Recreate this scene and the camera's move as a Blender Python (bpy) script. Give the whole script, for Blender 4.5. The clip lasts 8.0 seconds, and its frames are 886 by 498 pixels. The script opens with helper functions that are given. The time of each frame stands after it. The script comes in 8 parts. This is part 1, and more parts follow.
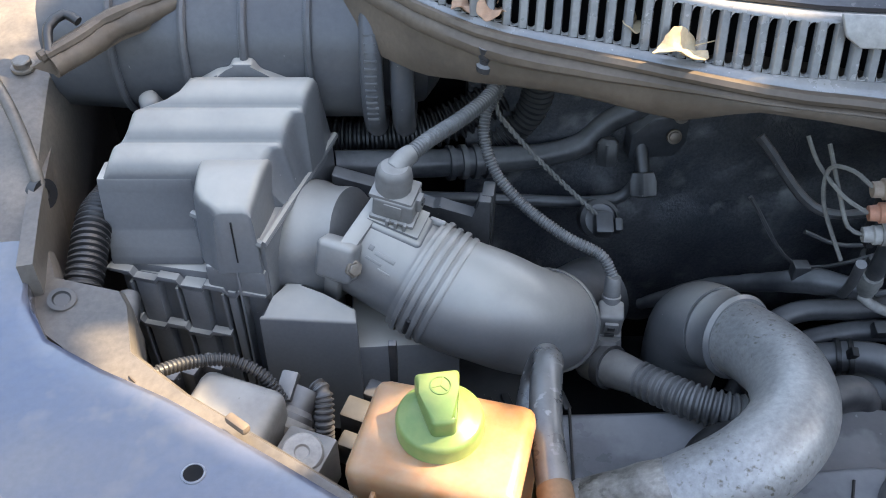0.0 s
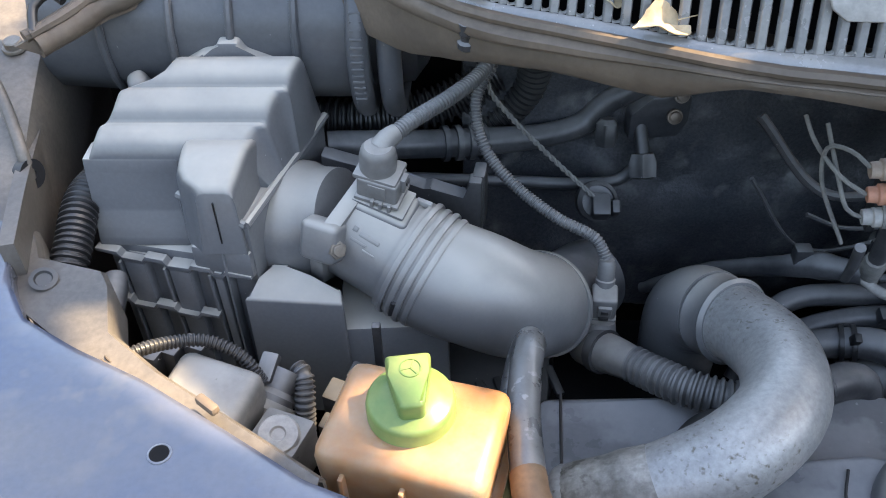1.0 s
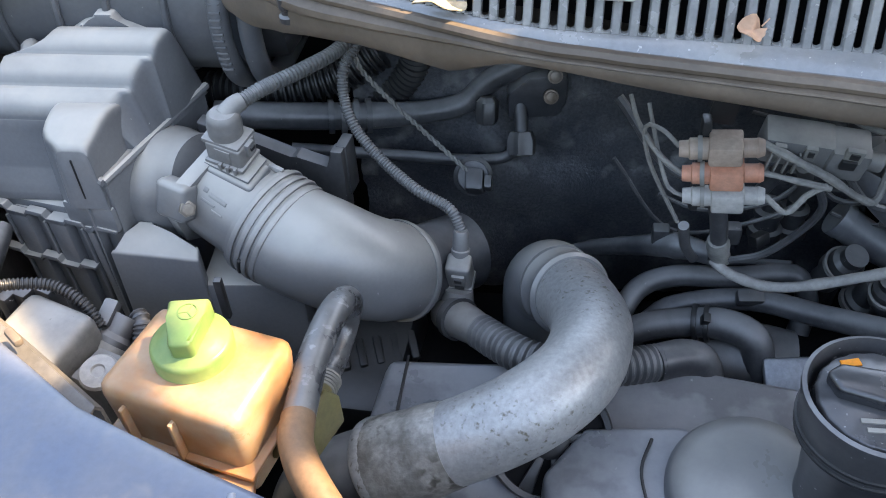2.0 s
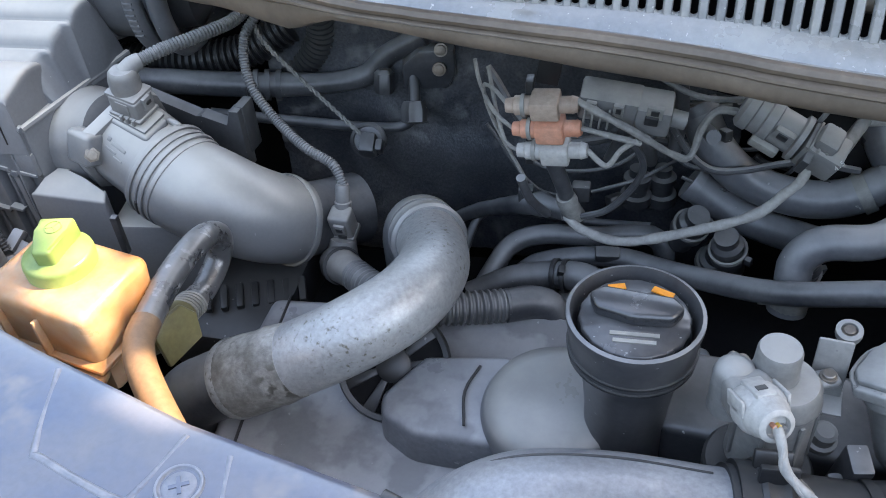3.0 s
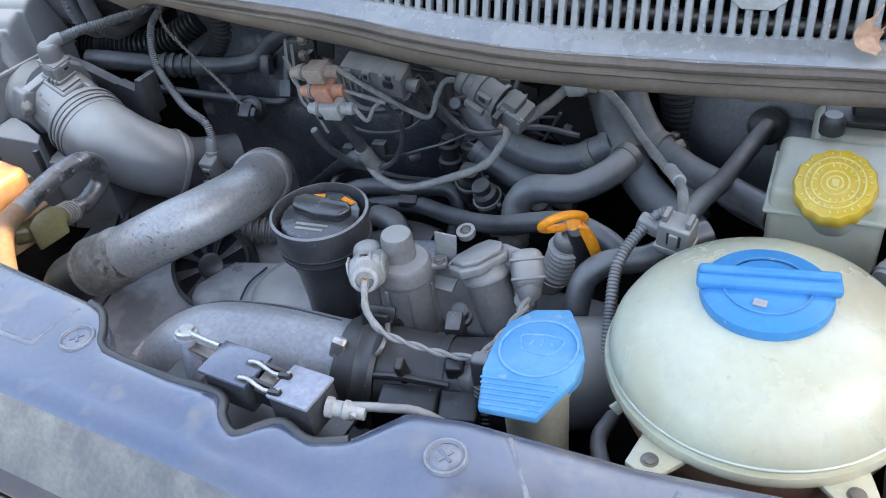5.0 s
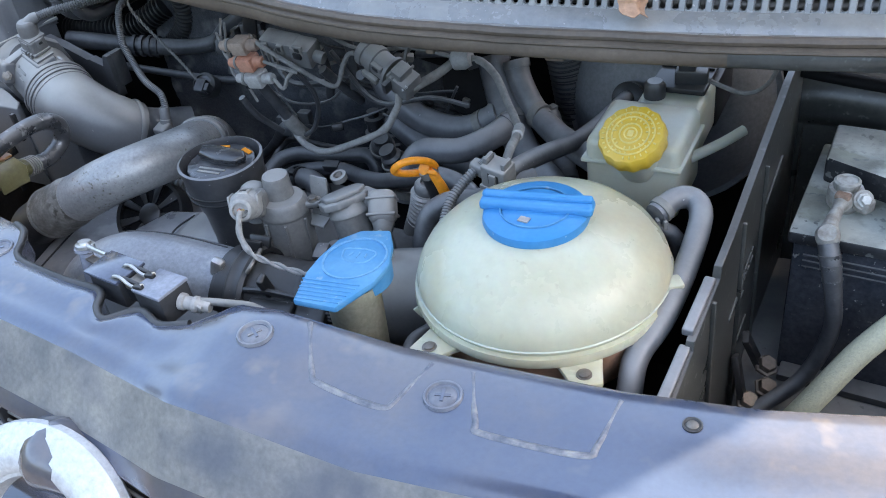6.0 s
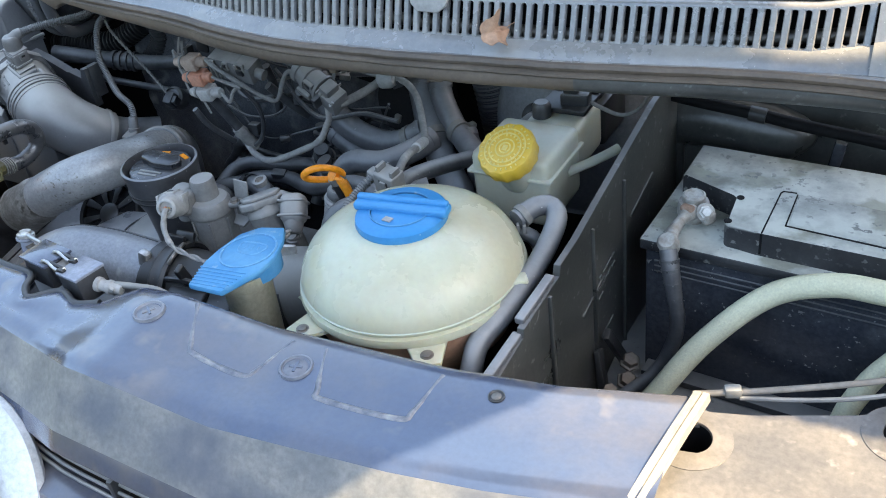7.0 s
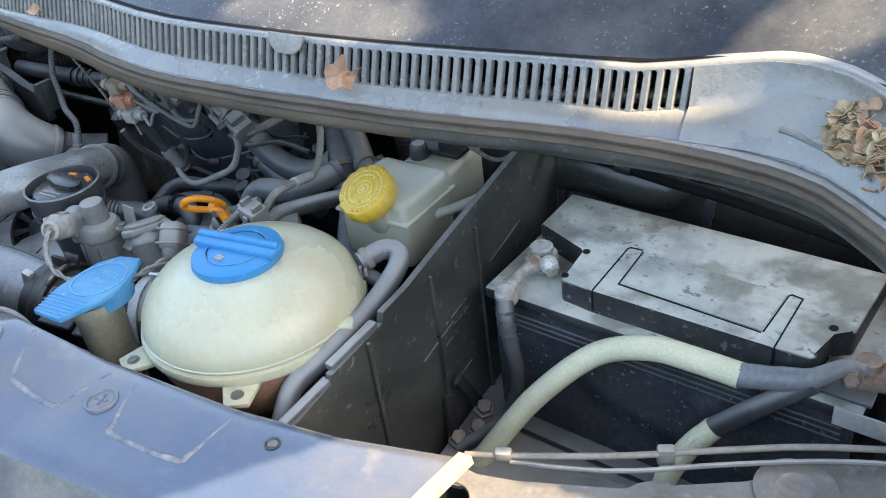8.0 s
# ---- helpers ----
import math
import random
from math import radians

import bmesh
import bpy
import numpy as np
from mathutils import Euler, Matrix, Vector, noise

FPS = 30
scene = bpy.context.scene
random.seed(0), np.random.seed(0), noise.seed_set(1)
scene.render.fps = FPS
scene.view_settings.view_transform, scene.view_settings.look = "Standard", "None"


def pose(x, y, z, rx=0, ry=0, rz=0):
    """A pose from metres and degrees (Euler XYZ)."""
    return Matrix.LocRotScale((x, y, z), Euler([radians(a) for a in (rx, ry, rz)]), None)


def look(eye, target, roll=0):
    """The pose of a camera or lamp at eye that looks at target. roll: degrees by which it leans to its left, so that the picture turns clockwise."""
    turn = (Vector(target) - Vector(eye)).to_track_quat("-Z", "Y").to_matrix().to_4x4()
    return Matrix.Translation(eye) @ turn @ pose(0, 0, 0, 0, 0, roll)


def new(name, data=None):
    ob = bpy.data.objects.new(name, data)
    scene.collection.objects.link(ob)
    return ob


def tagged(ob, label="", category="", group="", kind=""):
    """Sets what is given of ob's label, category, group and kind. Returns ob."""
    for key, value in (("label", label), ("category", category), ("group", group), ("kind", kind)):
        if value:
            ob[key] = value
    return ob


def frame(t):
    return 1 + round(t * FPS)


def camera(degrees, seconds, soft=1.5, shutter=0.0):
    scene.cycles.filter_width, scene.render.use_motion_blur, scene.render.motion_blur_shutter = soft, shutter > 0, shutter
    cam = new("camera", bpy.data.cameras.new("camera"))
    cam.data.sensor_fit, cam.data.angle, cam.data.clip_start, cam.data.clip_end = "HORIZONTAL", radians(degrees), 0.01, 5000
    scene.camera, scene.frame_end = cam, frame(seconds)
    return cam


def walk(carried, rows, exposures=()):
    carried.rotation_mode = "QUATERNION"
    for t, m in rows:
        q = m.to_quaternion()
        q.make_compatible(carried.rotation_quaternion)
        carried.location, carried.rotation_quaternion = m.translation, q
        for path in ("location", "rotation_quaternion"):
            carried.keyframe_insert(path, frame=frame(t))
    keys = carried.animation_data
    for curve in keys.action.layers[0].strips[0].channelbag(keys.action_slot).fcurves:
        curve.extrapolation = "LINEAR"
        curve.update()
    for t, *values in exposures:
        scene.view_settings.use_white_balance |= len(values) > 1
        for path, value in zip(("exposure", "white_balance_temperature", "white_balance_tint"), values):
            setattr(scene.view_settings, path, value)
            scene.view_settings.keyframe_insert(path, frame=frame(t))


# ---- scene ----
cam = camera(52.6, 8.0, 1.0)
METRES, EYE, TILT, LEAN, TURN = 1.4, 1.33, -41.0, 0.0, 0.0
ROWS = [
    (0.0, 0.0, 0.0, 0.0, 0.0, 0.0, -0.0),
    (0.5, 0.0134, 0.0019, 0.0013, 0.86, -0.46, 0.14),
    (1.0, 0.0247, 0.007, -0.0016, 2.24, -0.98, -0.2),
    (1.5, 0.0724, 0.0011, -0.0035, 4.66, -1.44, -1.16),
    (2.0, 0.1482, -0.0089, -0.0112, 6.98, -1.72, -2.42),
    (3.5, 0.3136, -0.088, -0.0697, 11.75, -0.28, -4.54),
    (4.0, 0.3674, -0.1363, -0.0903, 13.51, 0.29, -5.11),
    (4.5, 0.4289, -0.1444, -0.0933, 15.88, 0.52, -6.12),
    (5.0, 0.5297, -0.1388, -0.0892, 18.65, 0.49, -7.39),
    (6.5, 0.7309, -0.1872, -0.1333, 22.91, 1.57, -9.9),
    (7.0, 0.7899, -0.1972, -0.1205, 24.06, 1.96, -10.89),
    (7.5, 0.8553, -0.1657, -0.0891, 25.98, 1.98, -12.41),
    (8.0, 0.9088, -0.1442, -0.07, 27.81, 1.75, -13.9),
]
walk(cam, [(t, pose(0, 0, EYE, TILT, LEAN, TURN) @ pose(METRES * x, METRES * y, METRES * z, 90 + pitch, roll, yaw)) for t, x, y, z, yaw, pitch, roll in ROWS],
     [(0.0, 2.6, 7900, 11), (2.0, 2.77, 7900, 11), (3.5, 3.04, 8150, 12), (4.5, 3.06, 8100, 13), (5.0, 2.85, 7900, 12), (6.5, 2.6, 7500, 9), (7.0, 2.55, 7500, 7), (8.0, 2.6, 7800, 7)])

# ---- light ----
SUN_FROM = Vector((0.62, 0.16, 0.77)).normalized()
world = bpy.data.worlds.new("sky")
scene.world = world
world.use_nodes = True
wn = world.node_tree
sky = wn.nodes.new("ShaderNodeTexSky")
sky.sky_type, sky.sun_disc = "NISHITA", False
sky.sun_elevation, sky.sun_rotation = math.asin(SUN_FROM.z), math.atan2(SUN_FROM.x, SUN_FROM.y)
sky.air_density, sky.dust_density = 1.0, 1.5
wn.links.new(sky.outputs[0], wn.nodes["Background"].inputs[0])
wn.nodes["Background"].inputs[1].default_value = 0.15
sun = new("sun", bpy.data.lights.new("sun", "SUN"))
sun.data.energy, sun.data.angle, sun.data.color = 2.9, radians(0.53), (1.0, 0.84, 0.63)
sun.matrix_world = look(SUN_FROM * 20, (0, 0, 0))

# ---- materials ----


def surface(name, base, second=None, rough=0.6, metal=0.0, mottle=14.0, grain=220.0, amount=0.5, bump=0.05, specks=None,
            speck_size=70.0, speck_cut=0.62, subsurface=0.0, coat=0.0, streak=1.0, dust=None, dust_toplight=0.8, grit=0.2, gloss=0.5, speck_soft=0.05, stain=None, clump=0.0):
    """A worn surface: base colour, broad stains of the second colour, fine grain, optional specks, dust and painted top
    light on level faces.
    """
    mat = bpy.data.materials.new(name)
    mat.use_nodes = True
    t = mat.node_tree
    link, node = t.links.new, t.nodes.new
    bsdf = t.nodes["Principled BSDF"]
    co = node("ShaderNodeTexCoord")
    place = node("ShaderNodeMapping")
    place.inputs["Scale"].default_value = (1, streak, 1)
    info = node("ShaderNodeObjectInfo")
    shift = node("ShaderNodeVectorMath")
    shift.operation = "ADD"
    link(co.outputs["Object"], shift.inputs[0])
    link(info.outputs["Random"], shift.inputs[1])
    link(shift.outputs[0], place.inputs[0])
    broad, fine = node("ShaderNodeTexNoise"), node("ShaderNodeTexNoise")
    for n, scale, detail in ((broad, mottle, 6), (fine, grain, 4)):
        n.inputs["Scale"].default_value, n.inputs["Detail"].default_value = scale, detail
        n.inputs["Roughness"].default_value = 0.62
        link(place.outputs[0], n.inputs["Vector"])
    ramp = node("ShaderNodeMapRange")
    ramp.inputs["From Min"].default_value, ramp.inputs["From Max"].default_value = 0.3, 0.75
    ramp.interpolation_type = "SMOOTHSTEP"
    ramp.inputs["To Max"].default_value = amount
    link(broad.outputs["Fac"], ramp.inputs["Value"])
    mix = node("ShaderNodeMix")
    mix.data_type = "RGBA"
    mix.inputs["A"].default_value = (*base, 1)
    mix.inputs["B"].default_value = (*(second or [min(1, c * 1.5 + 0.02) for c in base]), 1)
    link(ramp.outputs[0], mix.inputs["Factor"])
    grainy = node("ShaderNodeMix")
    grainy.data_type, grainy.blend_type = "RGBA", "MULTIPLY"
    grainy.inputs["Factor"].default_value = 1.0
    tone = node("ShaderNodeMapRange")
    tone.inputs["From Min"].default_value, tone.inputs["From Max"].default_value = 0.25, 0.75
    tone.inputs["To Min"].default_value, tone.inputs["To Max"].default_value = 1 - grit, 1 + grit
    link(fine.outputs["Fac"], tone.inputs["Value"])
    link(mix.outputs["Result"], grainy.inputs["A"])
    link(tone.outputs[0], grainy.inputs["B"])
    colour = grainy.outputs["Result"]
    # Paler on upward faces: settled dust, and light from above put into colour.
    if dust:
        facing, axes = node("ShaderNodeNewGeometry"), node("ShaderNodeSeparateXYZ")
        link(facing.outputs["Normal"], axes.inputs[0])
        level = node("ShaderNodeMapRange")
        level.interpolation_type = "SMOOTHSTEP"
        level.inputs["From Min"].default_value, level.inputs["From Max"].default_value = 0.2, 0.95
        level.inputs["To Max"].default_value = dust_toplight
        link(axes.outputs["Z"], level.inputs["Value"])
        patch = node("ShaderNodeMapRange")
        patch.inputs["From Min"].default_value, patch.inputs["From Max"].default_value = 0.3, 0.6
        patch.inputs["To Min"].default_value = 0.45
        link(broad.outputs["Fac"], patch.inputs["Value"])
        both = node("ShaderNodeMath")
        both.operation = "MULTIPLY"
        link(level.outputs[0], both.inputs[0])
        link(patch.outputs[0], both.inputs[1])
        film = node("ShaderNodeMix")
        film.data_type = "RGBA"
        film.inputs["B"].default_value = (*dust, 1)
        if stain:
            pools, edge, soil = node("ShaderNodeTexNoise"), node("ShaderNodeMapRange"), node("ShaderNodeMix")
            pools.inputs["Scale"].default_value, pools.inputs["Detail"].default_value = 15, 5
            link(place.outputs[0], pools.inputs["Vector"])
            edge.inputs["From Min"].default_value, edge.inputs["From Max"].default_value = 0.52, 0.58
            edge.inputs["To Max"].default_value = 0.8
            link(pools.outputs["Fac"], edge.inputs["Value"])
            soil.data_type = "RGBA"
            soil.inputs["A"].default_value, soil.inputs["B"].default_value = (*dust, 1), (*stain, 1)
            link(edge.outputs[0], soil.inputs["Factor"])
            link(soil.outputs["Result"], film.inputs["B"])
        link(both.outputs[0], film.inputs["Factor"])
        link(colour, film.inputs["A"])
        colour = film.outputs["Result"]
    if specks:
        dots = node("ShaderNodeTexNoise")
        dots.inputs["Scale"].default_value, dots.inputs["Detail"].default_value = speck_size, 3
        link(place.outputs[0], dots.inputs["Vector"])
        cut = node("ShaderNodeMapRange")
        cut.inputs["From Min"].default_value, cut.inputs["From Max"].default_value = speck_cut, speck_cut + speck_soft
        link(dots.outputs["Fac"], cut.inputs["Value"])
        amount_of = cut.outputs[0]
        if clump:
            where, keep, held = node("ShaderNodeTexNoise"), node("ShaderNodeMapRange"), node("ShaderNodeMath")
            where.inputs["Scale"].default_value, where.inputs["Detail"].default_value = clump, 3
            link(place.outputs[0], where.inputs["Vector"])
            keep.inputs["From Min"].default_value, keep.inputs["From Max"].default_value = 0.42, 0.62
            link(where.outputs["Fac"], keep.inputs["Value"])
            held.operation = "MULTIPLY"
            link(cut.outputs[0], held.inputs[0])
            link(keep.outputs[0], held.inputs[1])
            amount_of = held.outputs[0]
        spot = node("ShaderNodeMix")
        spot.data_type = "RGBA"
        spot.inputs["B"].default_value = (*specks, 1)
        link(amount_of, spot.inputs["Factor"])
        link(colour, spot.inputs["A"])
        colour = spot.outputs["Result"]
    link(colour, bsdf.inputs["Base Color"])
    shine = node("ShaderNodeMapRange")
    shine.inputs["To Min"].default_value, shine.inputs["To Max"].default_value = max(0.03, rough - 0.12), min(1, rough + 0.14)
    link(broad.outputs["Fac"], shine.inputs["Value"])
    link(shine.outputs[0], bsdf.inputs["Roughness"])
    bsdf.inputs["Metallic"].default_value = metal
    bsdf.inputs["Specular IOR Level"].default_value = gloss
    bsdf.inputs["Coat Weight"].default_value = coat
    bsdf.inputs["Coat Roughness"].default_value = 0.15
    if subsurface:
        bsdf.inputs["Subsurface Weight"].default_value = subsurface
        bsdf.inputs["Subsurface Radius"].default_value = (1.0, 0.6, 0.3)
        bsdf.inputs["Subsurface Scale"].default_value = 0.008
    if bump:
        b = node("ShaderNodeBump")
        b.inputs["Strength"].default_value, b.inputs["Distance"].default_value = bump, 0.001
        link(fine.outputs["Fac"], b.inputs["Height"])
        link(b.outputs[0], bsdf.inputs["Normal"])
    return mat


PLASTIC = surface("dusty_black_plastic", (0.032, 0.033, 0.036), (0.085, 0.085, 0.085), 0.36, amount=0.6, specks=(0.42, 0.41, 0.39), speck_size=210, speck_cut=0.72, dust=(0.30, 0.295, 0.285), dust_toplight=0.75)
BOX_PLASTIC = surface("dusty_airbox_plastic", (0.135, 0.141, 0.150), (0.195, 0.195, 0.193), 0.32, mottle=6, grit=0.08, grain=320, amount=0.5, bump=0.03, specks=(0.45, 0.45, 0.43), speck_size=170, speck_cut=0.75, dust=(0.49, 0.465, 0.405), dust_toplight=1.0)
BLACK = surface("black_plastic", (0.014, 0.0145, 0.016), (0.036, 0.036, 0.036), 0.36, amount=0.6, dust=(0.15, 0.148, 0.142), dust_toplight=0.4, specks=(0.3, 0.29, 0.28), speck_size=190, speck_cut=0.73)
ELBOW = surface("grey_moulded_rubber", (0.132, 0.136, 0.142), (0.19, 0.189, 0.184), 0.32, grit=0.08, mottle=7, grain=300, amount=0.6, bump=0.04, specks=(0.42, 0.42, 0.41), speck_size=200, speck_cut=0.74, dust=(0.47, 0.45, 0.40), dust_toplight=0.85)
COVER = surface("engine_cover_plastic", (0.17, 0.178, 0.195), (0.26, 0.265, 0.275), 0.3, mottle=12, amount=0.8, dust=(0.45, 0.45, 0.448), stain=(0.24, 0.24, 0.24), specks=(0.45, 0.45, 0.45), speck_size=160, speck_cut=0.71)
RUBBER = surface("old_rubber_hose", (0.040, 0.042, 0.047), (0.11, 0.11, 0.111), 0.36, mottle=18, amount=0.8, bump=0.1, dust=(0.33, 0.33, 0.325), dust_toplight=0.75, specks=(0.3, 0.3, 0.29), speck_size=170, speck_cut=0.73)
CORRUGATED = surface("dusty_convoluted_tubing", (0.035, 0.036, 0.04), (0.10, 0.10, 0.10), 0.32, mottle=18, amount=0.8, dust=(0.24, 0.24, 0.232), dust_toplight=0.45)
FOAM = surface("firewall_insulation", (0.038, 0.042, 0.050), (0.096, 0.098, 0.102), 0.40, gloss=0.6, mottle=13, grain=360, amount=0.9, bump=1.0, grit=0.5, specks=(0.24, 0.24, 0.235), speck_size=34, speck_cut=0.53, speck_soft=0.18, clump=9)
PAINT = surface("dusty_dark_paint", (0.049, 0.073, 0.132), (0.178, 0.151, 0.121), 0.2, grit=0.08, mottle=6, amount=0.65, bump=0.04, specks=(0.30, 0.25, 0.185), speck_size=30, speck_cut=0.56, speck_soft=0.3, coat=1.0, gloss=0.9, clump=7)
PAINT_DUSTY = surface("dust_caked_paint", (0.155, 0.162, 0.165), (0.33, 0.315, 0.28), 0.42, mottle=14, amount=1.0, bump=0.08, specks=(0.08, 0.095, 0.13), speck_size=9, speck_cut=0.56, speck_soft=0.15)
BODY_PAINT = surface("dusty_body_paint", (0.11, 0.10, 0.089), (0.225, 0.196, 0.163), 0.36, mottle=10, amount=0.8, bump=0.08)
COWL = surface("weathered_cowl_plastic", (0.168, 0.174, 0.182), (0.305, 0.296, 0.275), 0.26, mottle=16, grit=0.14, amount=0.85, bump=0.3, gloss=1.0, coat=0.3, specks=(0.42, 0.40, 0.37), speck_size=330, speck_cut=0.68, dust=(0.36, 0.34, 0.30), dust_toplight=0.5)
SEAL = surface("bonnet_seal_rubber", (0.10, 0.078, 0.058), (0.185, 0.142, 0.105), 0.5, mottle=12, amount=0.9, grit=0.15)
ALU = surface("stained_cast_aluminium", (0.30, 0.305, 0.30), (0.46, 0.455, 0.43), 0.36, metal=0.3, mottle=9, grain=260, amount=0.9, bump=0.2, specks=(0.15, 0.14, 0.11), speck_size=250, speck_cut=0.585, speck_soft=0.12, clump=12)
CAST = surface("grey_cast_aluminium", (0.25, 0.26, 0.275), (0.39, 0.395, 0.40), 0.38, metal=0.3, mottle=12, grain=260, amount=1.0, bump=0.25, specks=(0.47, 0.47, 0.47), speck_size=70, speck_cut=0.58, speck_soft=0.2, clump=20)
STEEL = surface("bright_steel", (0.72, 0.71, 0.69), (0.48, 0.46, 0.42), 0.34, metal=0.8, amount=0.6)
OLD_STEEL = surface("dull_steel", (0.3, 0.28, 0.25), (0.2, 0.14, 0.1), 0.5, metal=0.8, amount=0.7)
VALVE = surface("dusty_valve_housing", (0.145, 0.143, 0.137), (0.245, 0.238, 0.223), 0.4, mottle=24, amount=0.8, grit=0.15, dust=(0.38, 0.37, 0.345), dust_toplight=0.7, specks=(0.07, 0.07, 0.07), speck_size=110, speck_cut=0.68, clump=20)
PALE_PLUG = surface("pale_grey_connector", (0.36, 0.35, 0.33), (0.5, 0.48, 0.44), 0.5, mottle=30)
GREY_PLUG = surface("grey_connector", (0.165, 0.162, 0.15), (0.31, 0.30, 0.27), 0.5, mottle=40, dust=(0.40, 0.385, 0.345), dust_toplight=0.6)
BROWN_PLUG = surface("brown_connector", (0.36, 0.26, 0.2), (0.5, 0.42, 0.34), 0.55, mottle=30)
PINK_PLUG = surface("salmon_connector", (0.55, 0.22, 0.13), (0.6, 0.36, 0.26), 0.55, mottle=30)
WRAP = surface("cloth_taped_wire", (0.18, 0.175, 0.165), (0.33, 0.32, 0.29), 0.75, mottle=35, amount=0.9)
TANK = surface("aged_coolant_tank", (0.60, 0.62, 0.48), (0.52, 0.46, 0.30), 0.26, mottle=8, grain=160, amount=0.9, grit=0.05, bump=0.04, subsurface=0.25, specks=(0.34, 0.28, 0.17), speck_size=95, speck_cut=0.66, speck_soft=0.16, clump=9)
TANK_LOW = surface("tank_with_coolant", (0.36, 0.17, 0.10), (0.5, 0.38, 0.26), 0.4, mottle=9, amount=0.7, bump=0.03, subsurface=0.2)
BRAKE_TANK = surface("white_brake_reservoir", (0.50, 0.51, 0.42), (0.42, 0.36, 0.22), 0.36, grit=0.04, mottle=12, amount=0.6, bump=0.03, subsurface=0.2)
AMBER_TANK = surface("amber_fluid_reservoir", (0.43, 0.31, 0.205), (0.40, 0.165, 0.05), 0.3, grit=0.04, mottle=16, amount=1.0, bump=0.03, subsurface=0.5)
NECK = surface("cloudy_washer_neck", (0.42, 0.4, 0.3), (0.3, 0.27, 0.18), 0.45, mottle=15, subsurface=0.2)
BLUE = surface("blue_cap_plastic", (0.024, 0.25, 0.55), (0.095, 0.35, 0.60), 0.42, mottle=22, grit=0.06, bump=0.06, specks=(0.45, 0.55, 0.65), speck_size=120, speck_cut=0.72)
WORN_BLUE = surface("worn_pale_blue", (0.11, 0.34, 0.56), (0.24, 0.45, 0.62), 0.5, mottle=50)
SKY_BLUE = surface("pale_blue_cap_plastic", (0.045, 0.26, 0.50), (0.13, 0.36, 0.56), 0.42, mottle=22, amount=0.8, grit=0.06, bump=0.08, specks=(0.30, 0.42, 0.52), speck_size=90, speck_cut=0.62, clump=25)
GREEN = surface("green_cap_plastic", (0.135, 0.235, 0.07), (0.33, 0.34, 0.12), 0.35, grit=0.06, mottle=30, bump=0.06)
YELLOW = surface("yellow_cap_plastic", (0.74, 0.46, 0.035), (0.72, 0.58, 0.25), 0.42, grit=0.06, mottle=20, bump=0.08)
ORANGE = surface("orange_plastic", (0.86, 0.27, 0.01), (0.85, 0.34, 0.04), 0.4, bump=0.03)
BATTERY = surface("battery_case", (0.032, 0.036, 0.046), (0.08, 0.085, 0.095), 0.2, mottle=14, amount=0.8, grit=0.3, gloss=0.8, dust=(0.2, 0.2, 0.19), dust_toplight=0.7, specks=(0.3, 0.3, 0.29), speck_size=190, speck_cut=0.66, clump=12)
BATTERY_TOP = surface("dust_covered_battery_top", (0.022, 0.023, 0.026), (0.06, 0.06, 0.06), 0.5, mottle=26, grain=340, grit=0.14, amount=0.6, bump=0.35, dust=(0.565, 0.575, 0.51), dust_toplight=1.0, stain=(0.29, 0.285, 0.215), specks=(0.19, 0.195, 0.18), speck_size=150, speck_cut=0.60, speck_soft=0.05, clump=20)
SLEEVE = surface("glass_fibre_sleeve", (0.72, 0.70, 0.49), (0.58, 0.56, 0.41), 0.7, mottle=24, grain=520, bump=0.6, grit=0.14)
LEAF = surface("dry_leaf", (0.46, 0.27, 0.17), (0.6, 0.42, 0.3), 0.7, mottle=40, bump=0.3)
# Near-black: the shade of recesses, holes and bay walls is in this colour.
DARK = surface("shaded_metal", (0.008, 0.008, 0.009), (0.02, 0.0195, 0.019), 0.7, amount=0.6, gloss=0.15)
WINDSCREEN = surface("dark_windscreen_band", (0.05, 0.056, 0.07), (0.16, 0.16, 0.165), 0.2, mottle=9, amount=0.8, grit=0.15, bump=0.15, specks=(0.36, 0.35, 0.34), speck_size=300, speck_cut=0.62, speck_soft=0.1, clump=14)
PRINT = surface("worn_print", (0.5, 0.5, 0.48), None, 0.7, bump=0)
ASPHALT = surface("asphalt", (0.05, 0.05, 0.05), (0.08, 0.078, 0.075), 0.9, mottle=3, grain=60, bump=0.6)
FOLIAGE = surface("tree_leaf", (0.05, 0.065, 0.04), (0.085, 0.095, 0.06), 0.6, mottle=3)
PALE_YELLOW = surface("worn_yellow_plastic", (0.80, 0.64, 0.2), (0.72, 0.58, 0.28), 0.5, mottle=30)
OLIVE = surface("olive_translucent_plastic", (0.11, 0.10, 0.045), (0.2, 0.175, 0.08), 0.3, mottle=20, subsurface=0.2)
LATCH_PLATE = surface("smooth_dark_blue_plate", (0.07, 0.085, 0.13), (0.12, 0.13, 0.16), 0.12, mottle=12, bump=0.02, coat=1.0)
LATCH_BLOCK = surface("pale_grey_cover", (0.27, 0.29, 0.34), (0.36, 0.37, 0.39), 0.25, mottle=20, bump=0.03)
LEAD = surface("lead_clamp", (0.46, 0.45, 0.41), (0.20, 0.165, 0.13), 0.5, metal=0.15, mottle=60, amount=0.9, bump=0.4)
SUNLIT_TAN = surface("sunlit_hose_tan", (0.17, 0.10, 0.055), (0.24, 0.15, 0.085), 0.55, mottle=20)
PARTITION = surface("scuffed_partition_plastic", (0.034, 0.036, 0.034), (0.102, 0.102, 0.092), 0.3, mottle=11, amount=0.9, gloss=0.7, dust=(0.2, 0.195, 0.185), specks=(0.26, 0.26, 0.25), speck_size=110, speck_cut=0.62, speck_soft=0.1, clump=13)
